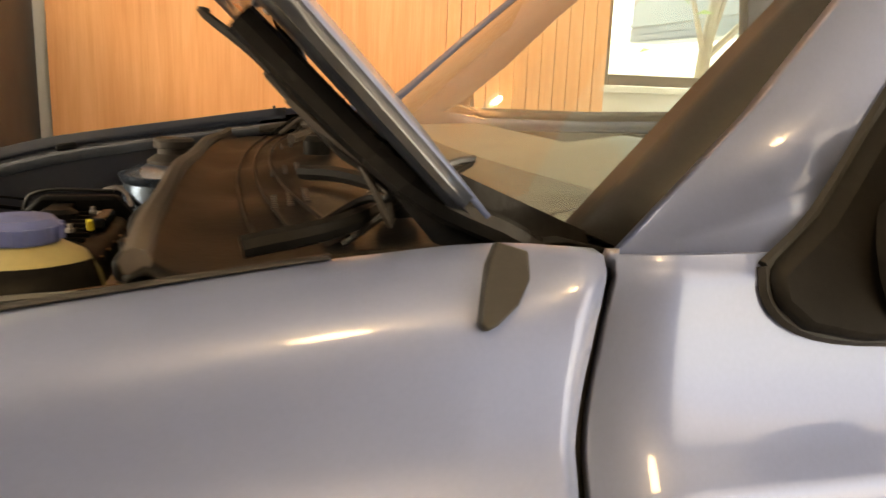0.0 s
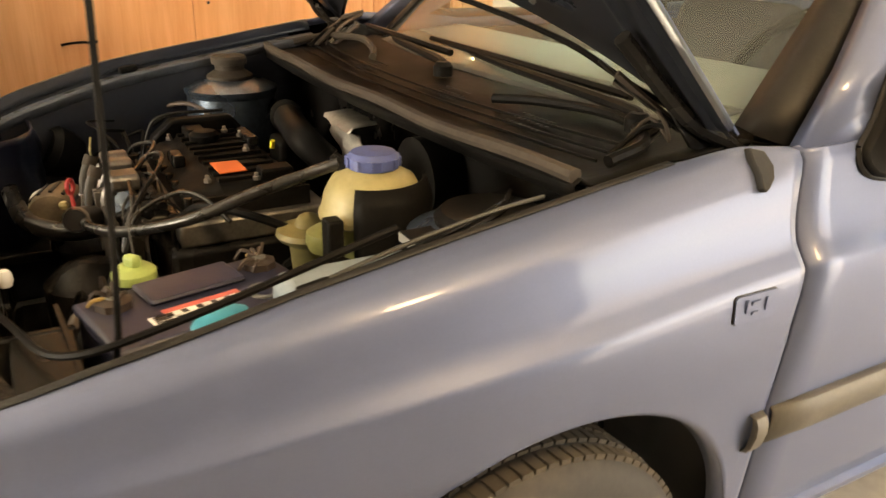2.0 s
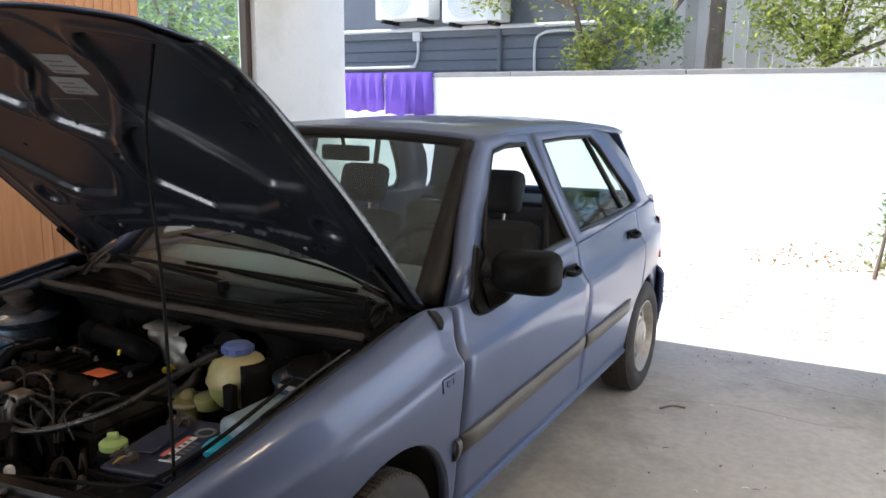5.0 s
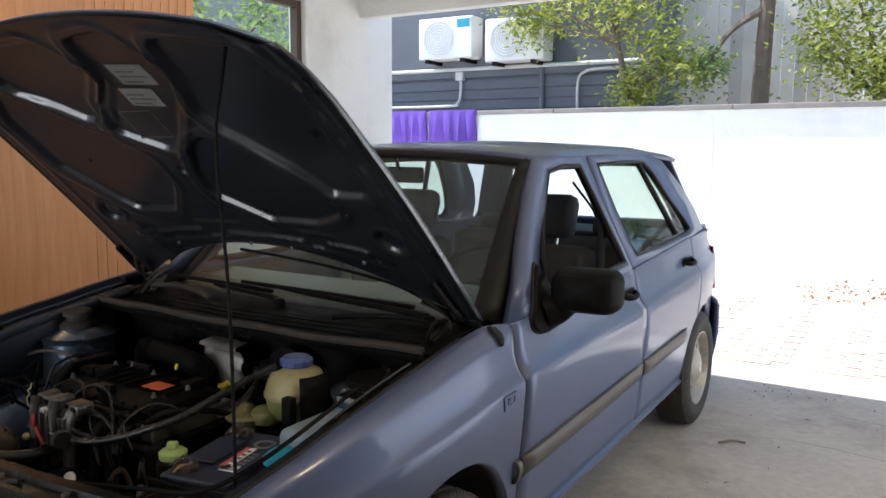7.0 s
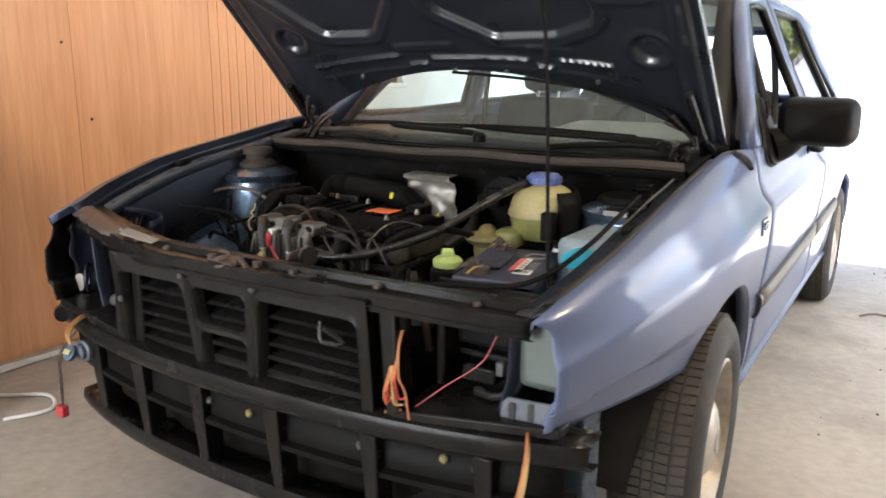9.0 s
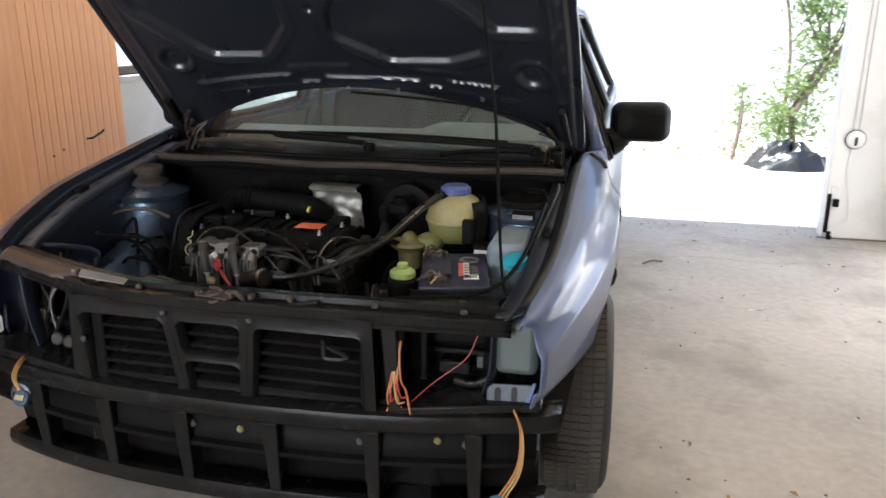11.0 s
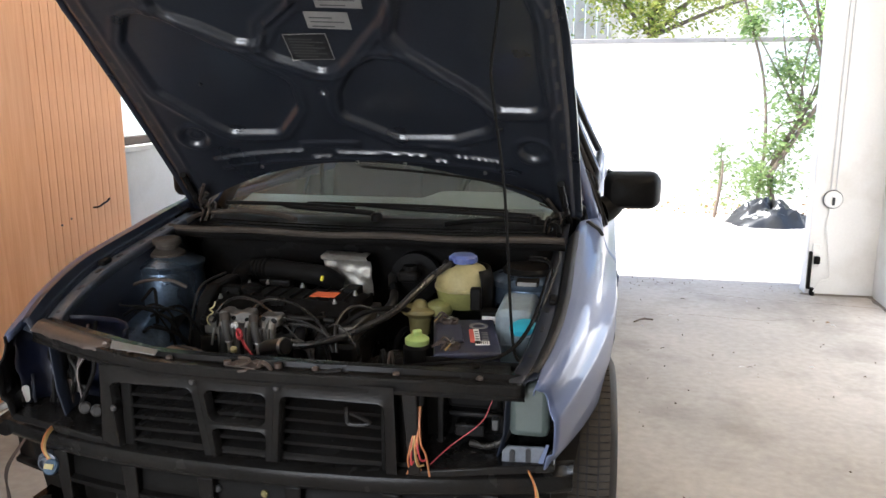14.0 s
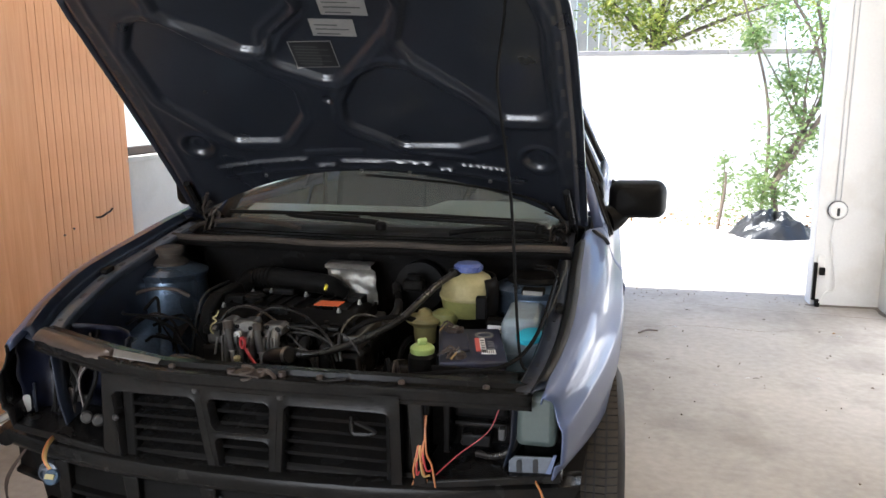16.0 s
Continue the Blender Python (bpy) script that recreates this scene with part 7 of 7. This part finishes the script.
# white hose on the floor by the plywood
tagged(link("floor_hose", tube([(-1.62, -0.9, 0.012), (-1.68, -0.5, 0.012), (-1.66, -0.1, 0.012), (-1.70, 0.3, 0.012), (-1.68, 0.9, 0.012)], 0.011, 8), WHITEP), "white hose lying on the floor along the plywood", "hose")
tagged(link("floor_cable", tube([(-1.25, -0.55, 0.007), (-1.2, -0.42, 0.007), (-1.32, -0.36, 0.007), (-1.45, -0.45, 0.007), (-1.62, -0.48, 0.007), (-1.66, -0.2, 0.007), (-1.66, 0.4, 0.007)], 0.006, 6), WHITEP), "thin white cable looped on the floor", "cable")
# sockets and cords on the pillar
sk = thing("pillar_socket", "white wall socket with plugged black adaptor on the pillar", "socket")
part("plate", box(2.115, 2.16, 3.088, 3.1, 0.19, 0.34), WHITEP, sk, bevel=0.003)
part("adaptor", box(2.125, 2.16, 3.06, 3.088, 0.21, 0.26), BLACK, sk, bevel=0.006)
part("power_strip", box(2.093, 2.115, 3.07, 3.1, 0.04, 0.29), BLACK, sk, bevel=0.005)
part("plug", box(2.112, 2.14, 3.05, 3.088, 0.0, 0.05), BLACK, sk, bevel=0.006)
reel = thing("cord_reel", "round white cord winder with a dark slot on the pillar", "cord winder")
part("disc", lathe([(0.055, 0), (0.055, 0.025), (0.045, 0.032), (0.03, 0.03), (0, 0.03)], Matrix.Translation((2.205, 3.1, 0.635)) @ pose(0, 0, 0, 90, 0, 0), 26), WHITEP, reel)
part("slot", box(2.197, 2.213, 3.06, 3.071, 0.60, 0.65), BLACKP, reel, bevel=0.003)
part("rim", tube([(2.205 + 0.056 * math.cos(a), 3.088, 0.635 + 0.056 * math.sin(a)) for a in [k * math.tau / 20 for k in range(21)]], 0.005, 6, n=2), INTER, reel)
cords = thing("extension_cord", "pale cords running up the white pillar", "cord")
for dx in (0.0, 0.03):
    part("cord", tube([(2.19 + dx, 3.094, 0.69), (2.192 + dx, 3.094, 1.5), (2.197 + dx, 3.094, 2.3)], 0.004, 6), PIPEW, cords)
part("cord", tube([(2.195, 3.09, 0.58), (2.185, 3.085, 0.45), (2.215, 3.085, 0.25), (2.225, 3.08, 0.12), (2.17, 3.06, 0.10), (2.13, 3.05, 0.03)], 0.004, 6), WHITEP, cords)
# litter on the floor
tagged(link("twig", tube([(0.97, 2.21, 0.008), (1.02, 2.27, 0.01), (1.08, 2.28, 0.007)], 0.005, 6), BARK), "small dry twig on the concrete floor", "twig")
rng = random.Random(3)
for k in range(26):
    x, y = rng.uniform(0.95, 2.4), rng.uniform(-0.2, 2.8)
    a = rng.uniform(0, 6.3); r = rng.uniform(0.006, 0.016)
    q = [(x + r * math.cos(a), y + r * math.sin(a), 0.006), (x + 0.4 * r * math.cos(a + 1.5), y + 0.4 * r * math.sin(a + 1.5), 0.011), (x - r * math.cos(a), y - r * math.sin(a), 0.005), (x - 0.4 * r * math.cos(a + 1.5), y - 0.4 * r * math.sin(a + 1.5), 0.007)]
    tagged(link("litter_chip", prism(q, (0, 0, 0.002)), rng.choice((DRYLEAF, BARK, WHITEP)), smooth=False), "tiny dry leaf scrap on the floor", "leaf", group="litter on the floor")

# ---- the yard ----
slab("ground", -150, 150, -150, 150, -0.5, -0.02, CONC2, "pale weathered concrete yard and drive", "ground")
wall = slab("yard_wall", -14, 8, 7.0, 7.18, -0.1, 1.82, YARDW, "sunlit whitewashed boundary wall with grey coping", "wall")
for k in range(11):
    part("coping", box(-14 + 2 * k + 0.006, -12 + 2 * k - 0.006, 6.97, 7.21, 1.82, 1.872), CAPSTONE, wall, bevel=0.008, smooth=False)
for x in (-2.45, -0.2):
    part("wall_joint", box(x, x + 0.006, 6.996, 7.0, -0.1, 1.82), YARDW, wall, smooth=False)
slab("yard_wall_side", -3.55, -3.4, 0.5, 7.0, -0.1, 1.30, YARDW, "whitewashed side wall of the yard", "wall")
# unseen wall added outside the assumed opening behind the viewer
slab("far_drive_wall", -9, 9, -12.2, -12, -0.1, 2.2, YARDW, "unseen whitewashed wall added across the drive", "wall")
# pavers set in the drive
pav = tagged(new("paver_field"), "tan perforated pavers set in the drive", "pavement", kind="structure")
me = None
for i in range(11):
    for j in range(27):
        if me is None:
            ob = link("paver", box(-0.085, 0.085, -0.042, 0.042, -0.04, 0.004), BRICKT, pav, smooth=False); me = ob.data
        else:
            ob = new("paver", me); ob.parent = pav
        ob.location = (-0.15 + 0.2 * i + (0.1 if j % 2 else 0), 3.92 + 0.105 * j, -0.018 + 0.003 * ((i * 7 + j * 3) % 3))
# purple cloths over the wall
for x0, x1, zb in ((-4.34, -3.76, 1.40), (-3.72, -3.03, 1.36)):
    rows = []
    for i in range(25):
        x = x0 + (x1 - x0) * i / 24
        fold = 0.018 * math.sin(i * 1.1) + 0.01 * math.sin(i * 2.7)
        rows.append([(x, 7.2, 1.72), (x, 7.215, 1.885), (x, 7.1, 1.888), (x, 6.962, 1.885), (x, 6.945 + 0.3 * fold, 1.80), (x + 0.2 * fold, 6.95 + fold, 1.6), (x + 0.3 * fold, 6.95 + fold, zb + 0.015 * math.sin(i * 0.6))])
    tagged(link("purple_cloth", grid(rows), PURPLE, solid=0.006), "purple cloth hung over the yard wall", "cloth", group="cloths on the wall")
# neighbouring building
BY = 8.4
bld = thing("grey_building", "dark slate grey neighbouring building with pipes", "building")
part("wall", box(-16, -1.25, BY, 14, 0, 5.5), GREYB, bld, smooth=False)
for k in range(6):
    part("siding_board", box(-16, -1.3, BY - 0.03, BY, 1.55 + 0.14 * k, 1.675 + 0.14 * k), GREYB, bld, smooth=False)
part("band", box(-16, -1.25, BY - 0.06, BY, 2.42, 2.50), GREYB, bld, smooth=False)
part("pipe", tube([(-9, BY - 0.08, 2.55), (-1.4, BY - 0.08, 2.53)], 0.028, 8, n=1), PIPEW, bld)
part("pipe", tube([(-6.0, BY - 0.08, 2.02), (-4.3, BY - 0.08, 2.02), (-4.1, BY - 0.08, 2.06), (-4.05, BY - 0.08, 2.2), (-4.05, BY - 0.08, 2.42)], 0.02, 8), PIPEW, bld)
part("pipe", tube([(-2.25, BY - 0.08, 1.8), (-2.25, BY - 0.08, 2.3), (-2.15, BY - 0.08, 2.42), (-1.95, BY - 0.08, 2.45), (-1.4, BY - 0.08, 2.45)], 0.02, 8), PIPEW, bld)
part("junction_box", box(-4.12, -4.0, BY - 0.12, BY - 0.03, 2.38, 2.50), PIPEW, bld, bevel=0.006)
part("cable", tube([(-2.85, BY - 0.03, 2.6), (-2.87, BY - 0.03, 2.9), (-2.8, BY - 0.03, 3.1)], 0.02, 6), BLACK, bld)
part("drain_pipe", tube([(-2.78, BY - 0.06, 1.0), (-2.78, BY - 0.06, 3.4)], 0.035, 8, n=1), GREYB, bld)


def ac_unit(x, z):
    u = thing("air_conditioner", "white outdoor air conditioner unit on a bracket", "air conditioner", group="air conditioners on the building")
    part("casing", box(x, x + 0.88, BY - 0.38, BY - 0.06, z, z + 0.57), ACW, u, bevel=0.02)
    c = (x + 0.33, BY - 0.385, z + 0.285)
    for k in range(6):
        r = 0.05 + 0.038 * k
        part("fan_grille_ring", tube([(c[0] + r * math.cos(a), c[1], c[2] + r * math.sin(a)) for a in [i * math.tau / 24 for i in range(25)]], 0.005, 5, n=1), ACW, u)
    part("fan_disc", lathe([(0.25, 0), (0.25, 0.004), (0, 0.004)], Matrix.Translation((c[0], BY - 0.381, c[2])) @ pose(0, 0, 0, 90, 0, 0), 28), PIPEW, u)
    part("sticker", box(x + 0.64, x + 0.84, BY - 0.384, BY - 0.38, z + 0.42, z + 0.53), CYANCAP, u, smooth=False)
    for dx in (0.12, 0.7):
        part("bracket", box(x + dx, x + dx + 0.05, BY - 0.40, BY, z - 0.05, z), FRAME, u, smooth=False)


ac_unit(-4.58, 2.66)
ac_unit(-3.50, 2.58)
# pale planks behind the trees
PLANKW = mat("weathered_pale_plank", (0.74, 0.67, 0.61), 0.8, 0, 0.15, 3, 60, 0.2, rand=0.22)
shed = thing("plank_fence", "pale weathered plank fence behind the trees", "fence")
for k in range(26):
    part("plank", box(-1.2 + 0.16 * k, -1.046 + 0.16 * k, 9.4, 9.43, 0, 3.6 + 0.05 * (k % 3)), PLANKW, shed, smooth=False)


# trees and shrubs
def leaf_mat(name, a, b):
    m, n, l, p = nodes_of(name)
    g = n.new("ShaderNodeNewGeometry")
    x = n.new("ShaderNodeMix"); x.data_type = 'RGBA'; x.inputs[6].default_value = (*a, 1); x.inputs[7].default_value = (*b, 1)
    l.new(g.outputs["Random Per Island"], x.inputs[0]); l.new(x.outputs[2], p.inputs["Base Color"])
    p.inputs["Roughness"].default_value = 0.45
    t = n.new("ShaderNodeBsdfTranslucent"); l.new(x.outputs[2], t.inputs[0])
    mx = n.new("ShaderNodeMixShader"); mx.inputs[0].default_value = 0.5
    l.new(p.outputs[0], mx.inputs[1]); l.new(t.outputs[0], mx.inputs[2]); l.new(mx.outputs[0], n["Material Output"].inputs[0])
    return m


LEAFA = leaf_mat("mixed_green_leaves", (0.12, 0.20, 0.06), (0.32, 0.40, 0.16))
LEAFB = leaf_mat("yellowing_leaves", (0.17, 0.24, 0.04), (0.48, 0.48, 0.12))


def leaves(spots, count, size, rng):
    """Many small folded leaves gathered in clumps: spots are (x, y, z, radius)."""
    bm = bmesh.new()
    for k in range(count):
        cx, cy, cz, r = spots[rng.randrange(len(spots))]
        d = Vector((rng.gauss(0, 0.5), rng.gauss(0, 0.5), rng.gauss(0, 0.45))) * r
        c = Vector((cx, cy, cz)) + d
        m = Euler((rng.uniform(-1, 1), rng.uniform(-1, 1), rng.uniform(0, 6.28))).to_matrix()
        L = size * rng.uniform(0.6, 1.3); W = L * 0.42
        v = [bm.verts.new(c + m @ Vector(q)) for q in ((0, -L / 2, 0), (W / 2, 0, 0.12 * L), (0, L / 2, -0.08 * L), (-W / 2, 0, 0.12 * L))]
        bm.faces.new((v[0], v[1], v[2])); bm.faces.new((v[0], v[2], v[3]))
    return bm


def tree(name, label, trunk, r0, spots, count, size, leafm, seed, limbs=True):
    t = thing(name, label, "tree" if "tree" in name else "shrub")
    rng = random.Random(seed)
    part("trunk", tube(trunk, (r0, r0 * 0.45), 10), BARK, t)
    if limbs:
        top = Vector(trunk[-1]); mid = Vector(trunk[len(trunk) // 2])
        for x, y, z, r in spots:
            a = mid if z < top.z else mid.lerp(top, 0.6)
            e = Vector((x, y, z))
            part("limb", tube([a, a.lerp(e, 0.5) + Vector((rng.uniform(-.1, .1), 0, 0.06)), e], (r0 * 0.4, r0 * 0.12), 6), BARK, t)
    part("crown", leaves(spots, count, size, rng), leafm, t, smooth=False)
    return t


# thin-leaved tree before the grey building, thick trunk, bright bush
tree("yard_tree", "thin-leaved tree with sunlit yellow-green crown", [(-1.0, 7.7, 0), (-1.1, 7.7, 1.2), (-1.35, 7.7, 2.1), (-1.6, 7.65, 3.0)], 0.06,
     [(-2.2, 7.7, 3.3, 0.5), (-1.5, 7.6, 3.0, 0.5), (-1.0, 7.7, 2.6, 0.45), (-0.7, 7.7, 2.3, 0.4), (-1.7, 7.8, 3.6, 0.6), (-2.7, 7.8, 3.0, 0.35), (-0.9, 7.7, 3.4, 0.55), (-1.3, 7.7, 2.1, 0.3), (-3.0, 7.8, 3.45, 0.35)], 4800, 0.085, LEAFB, 11)
tree("dark_tree", "old tree with a thick brown trunk", [(0.10, 8.0, 0), (0.08, 8.0, 1.5), (0.11, 8.0, 3.0), (0.2, 8.0, 4.2)], 0.13,
     [(-0.4, 7.9, 3.9, 0.6), (0.3, 8.0, 4.2, 0.7), (0.0, 7.9, 3.6, 0.4), (-0.45, 7.7, 2.35, 0.25)], 1200, 0.09, LEAFA, 12)
tree("sunny_bush_tree", "broad sunlit yellow-green tree behind the wall", [(1.2, 8.1, 0), (1.2, 8.1, 1.3), (1.3, 8.1, 2.4)], 0.08,
     [(0.75, 7.9, 2.5, 0.45), (1.2, 7.8, 2.2, 0.45), (1.5, 7.9, 2.9, 0.6), (0.9, 8.0, 3.2, 0.6), (2.0, 8.0, 2.5, 0.6), (1.7, 8.0, 3.6, 0.7), (2.7, 8.0, 3.0, 0.7), (3.3, 8.0, 2.6, 0.6)], 7500, 0.08, LEAFB, 13)
# climber and shrubs inside the yard by the right pillar
tree("climbing_shrub", "tall leafy climber with bare twisted stems by the pillar", [(2.55, 6.55, 0), (2.5, 6.55, 0.5), (2.72, 6.5, 1.0), (2.9, 6.5, 1.5), (2.75, 6.45, 2.3)], 0.035,
     [(2.5, 6.5, 0.75, 0.22), (2.62, 6.45, 1.15, 0.25), (2.85, 6.45, 1.5, 0.25), (2.55, 6.5, 1.5, 0.2), (2.8, 6.4, 2.0, 0.32), (2.45, 6.5, 2.2, 0.25), (2.9, 6.4, 2.5, 0.35), (2.35, 6.5, 0.4, 0.25), (2.6, 6.5, 0.4, 0.25), (2.95, 6.5, 0.9, 0.3), (2.2, 6.5, 1.95, 0.15)], 2700, 0.075, LEAFA, 14)
tagged(link("bare_stem", tube([(2.38, 6.6, 0), (2.42, 6.6, 0.8), (2.36, 6.6, 1.4), (2.22, 6.6, 1.9), (2.05, 6.6, 2.4)], (0.02, 0.01), 7), BARK), "thin bare stem leaning by the yard wall", "stem")
tagged(link("bare_stem", tube([(2.45, 6.45, 0.4), (2.75, 6.45, 0.95), (2.9, 6.42, 1.3), (2.75, 6.4, 1.9), (2.4, 6.4, 2.5)], (0.028, 0.014), 7), BARK), "thicker bare stem crossing the climber", "stem")
tree("young_shrub", "slim young green shrub against the wall", [(1.98, 6.7, 0), (2.0, 6.7, 0.4), (2.0, 6.7, 0.75)], 0.012,
     [(1.98, 6.68, 0.3, 0.12), (2.0, 6.68, 0.5, 0.1), (2.0, 6.68, 0.68, 0.09), (1.9, 6.6, 0.08, 0.16), (2.1, 6.6, 0.1, 0.16)], 330, 0.06, LEAFA, 15, False)
tree("side_shrub", "green bush at the foot of the yard wall", [(1.9, 6.2, 0), (1.95, 6.2, 0.4), (1.95, 6.2, 0.6)], 0.02,
     [(2.3, 6.3, 0.2, 0.2), (2.25, 6.3, 0.5, 0.16)], 260, 0.06, LEAFA, 16, False)
# foliage outside the side window
tree("window_tree", "leafy tree outside the side window", [(-2.9, 2.6, 0), (-2.9, 2.6, 1.2), (-2.8, 2.7, 2.2)], 0.05,
     [(-2.7, 2.2, 1.9, 0.35), (-2.9, 2.8, 2.1, 0.4), (-3.0, 3.4, 1.9, 0.45), (-2.8, 3.2, 2.5, 0.4), (-2.9, 2.4, 2.6, 0.4), (-3.1, 3.9, 2.2, 0.4)], 2600, 0.08, LEAFA, 17)
# dry leaves along the wall's foot
rng = random.Random(5)
tagged(link("dry_leaves", leaves([(0.9 + 0.25 * k, 6.6 + 0.1 * math.sin(k), 0.0, 0.16) for k in range(14)], 900, 0.05, rng), DRYLEAF, smooth=False), "brown dry leaves heaped along the wall", "leaves", kind="stuff")
# black rubbish bag, half empty and slumped
rows = []
for j in range(25):
    q = 1 - j / 24
    rr = []
    for k in range(64):
        a = k * math.tau / 64
        n1 = noise.noise(Vector((math.cos(a) * 1.7, math.sin(a) * 1.7, q * 2)))
        n2 = abs(noise.noise(Vector((math.cos(a) * q * 4.5, math.sin(a) * q * 4.5, 3)))) + 0.5 * abs(noise.noise(Vector((math.cos(a) * q * 11, math.sin(a) * q * 11, 8))))
        r = q * (1 + 0.22 * n1)
        rr.append((2.40 + 0.41 * r * math.cos(a), 6.0 + 0.30 * r * math.sin(a), -0.03 + 0.28 * (1 - q ** 3) * (0.75 + 0.35 * n1) + 0.042 * (n2 - 0.2) * (1 - q ** 6) + 0.02 * abs(noise.noise(Vector((math.cos(a) * q * 21, math.sin(a) * q * 21, 13))))))
    rows.append(rr)
b = grid(rows[:-1], closed=True)
b.verts.ensure_lookup_table()
b.faces.new([b.verts[i] for i in range(64 * 23, 64 * 24)])
tagged(link("rubbish_bag", b, BAGP, out=(0, 0, 1), auto=20), "crumpled black rubbish bag on the ground", "bag")
# grit and crumbs on the slab, thicker along its broken edge
rng = random.Random(21)
bm = bmesh.new()
for k in range(120):
    if k < 50:
        x, y = rng.uniform(0.95, 2.1), 3.2 + rng.gauss(0, 0.08)
    else:
        x, y = rng.uniform(0.9, 2.4), rng.uniform(-1.2, 2.9)
    r = rng.uniform(0.002, 0.006)
    m = Euler((rng.uniform(0, 3), rng.uniform(0, 3), rng.uniform(0, 3))).to_matrix()
    v = [bm.verts.new(Vector((x, y, 0.003)) + m @ Vector(q) * r * rng.uniform(0.6, 1.3)) for q in ((1, 0, 0), (-1, 0, 0), (0, 1, 0), (0, -1, 0), (0, 0, 0.7), (0, 0, -0.7))]
    for q in ((0, 2, 4), (2, 1, 4), (1, 3, 4), (3, 0, 4), (2, 0, 5), (1, 2, 5), (3, 1, 5), (0, 3, 5)):
        bm.faces.new([v[i] for i in q])
tagged(link("floor_grit", bm, BARK, smooth=False), "brown grit and crumbs scattered on the slab", "grit", kind="stuff")
# hairline cracks in the slab
rng = random.Random(33)
for pts in (((1.35, 2.98), (1.7, 2.90), (1.95, 2.88), (2.5, 2.80)), ((0.95, 2.35), (1.3, 2.45), (1.7, 2.40), (2.05, 2.55)), ((0.9, -1.6), (1.3, -1.45), (1.8, -1.55))):
    line = smooth_path([(x, y, 0.0) for x, y in pts], 14)
    rows = []
    for p in line:
        j = 0.012 * noise.noise(Vector((p.x * 9, p.y * 9, 2)))
        w = 0.0018 + 0.0022 * abs(noise.noise(Vector((p.x * 20, p.y * 20, 5))))
        z = 0.003 * noise.noise(Vector((p.x * 0.8, p.y * 0.8, 0))) + 0.0012
        rows.append([(p.x + j - w, p.y + j - w, z), (p.x + j + w, p.y + j + w, z)])
    tagged(link("floor_crack", grid(rows), CRACKM, out=(0, 0, 1)), "thin dark crack in the concrete slab", "crack", kind="structure")
# dirt swept against the foot of the pillar and the side wall
for name, a, b, out_way in (("floor_dirt", (2.06, 3.09), (2.5, 3.09), (0, -1)), ("floor_dirt", (2.49, 3.09), (2.49, 2.72), (-1, 0))):
    rows = []
    for k in range(41):
        x, y = a[0] + (b[0] - a[0]) * k / 40, a[1] + (b[1] - a[1]) * k / 40
        w = 0.012 + 0.03 * abs(noise.noise(Vector((x * 7, y * 7, 1)))) + 0.012 * abs(noise.noise(Vector((x * 29, y * 29, 4))))
        z = 0.003 * noise.noise(Vector((x * 0.8, y * 0.8, 0))) + 0.002
        rows.append([(x, y, z + 0.006), (x + out_way[0] * w * 0.5, y + out_way[1] * w * 0.5, z + 0.004), (x + out_way[0] * w, y + out_way[1] * w, z)])
    tagged(link(name, grid(rows), CRACKM, out=(0, 0, 1)), "dark grime heaped along the wall foot", "dirt", kind="structure")
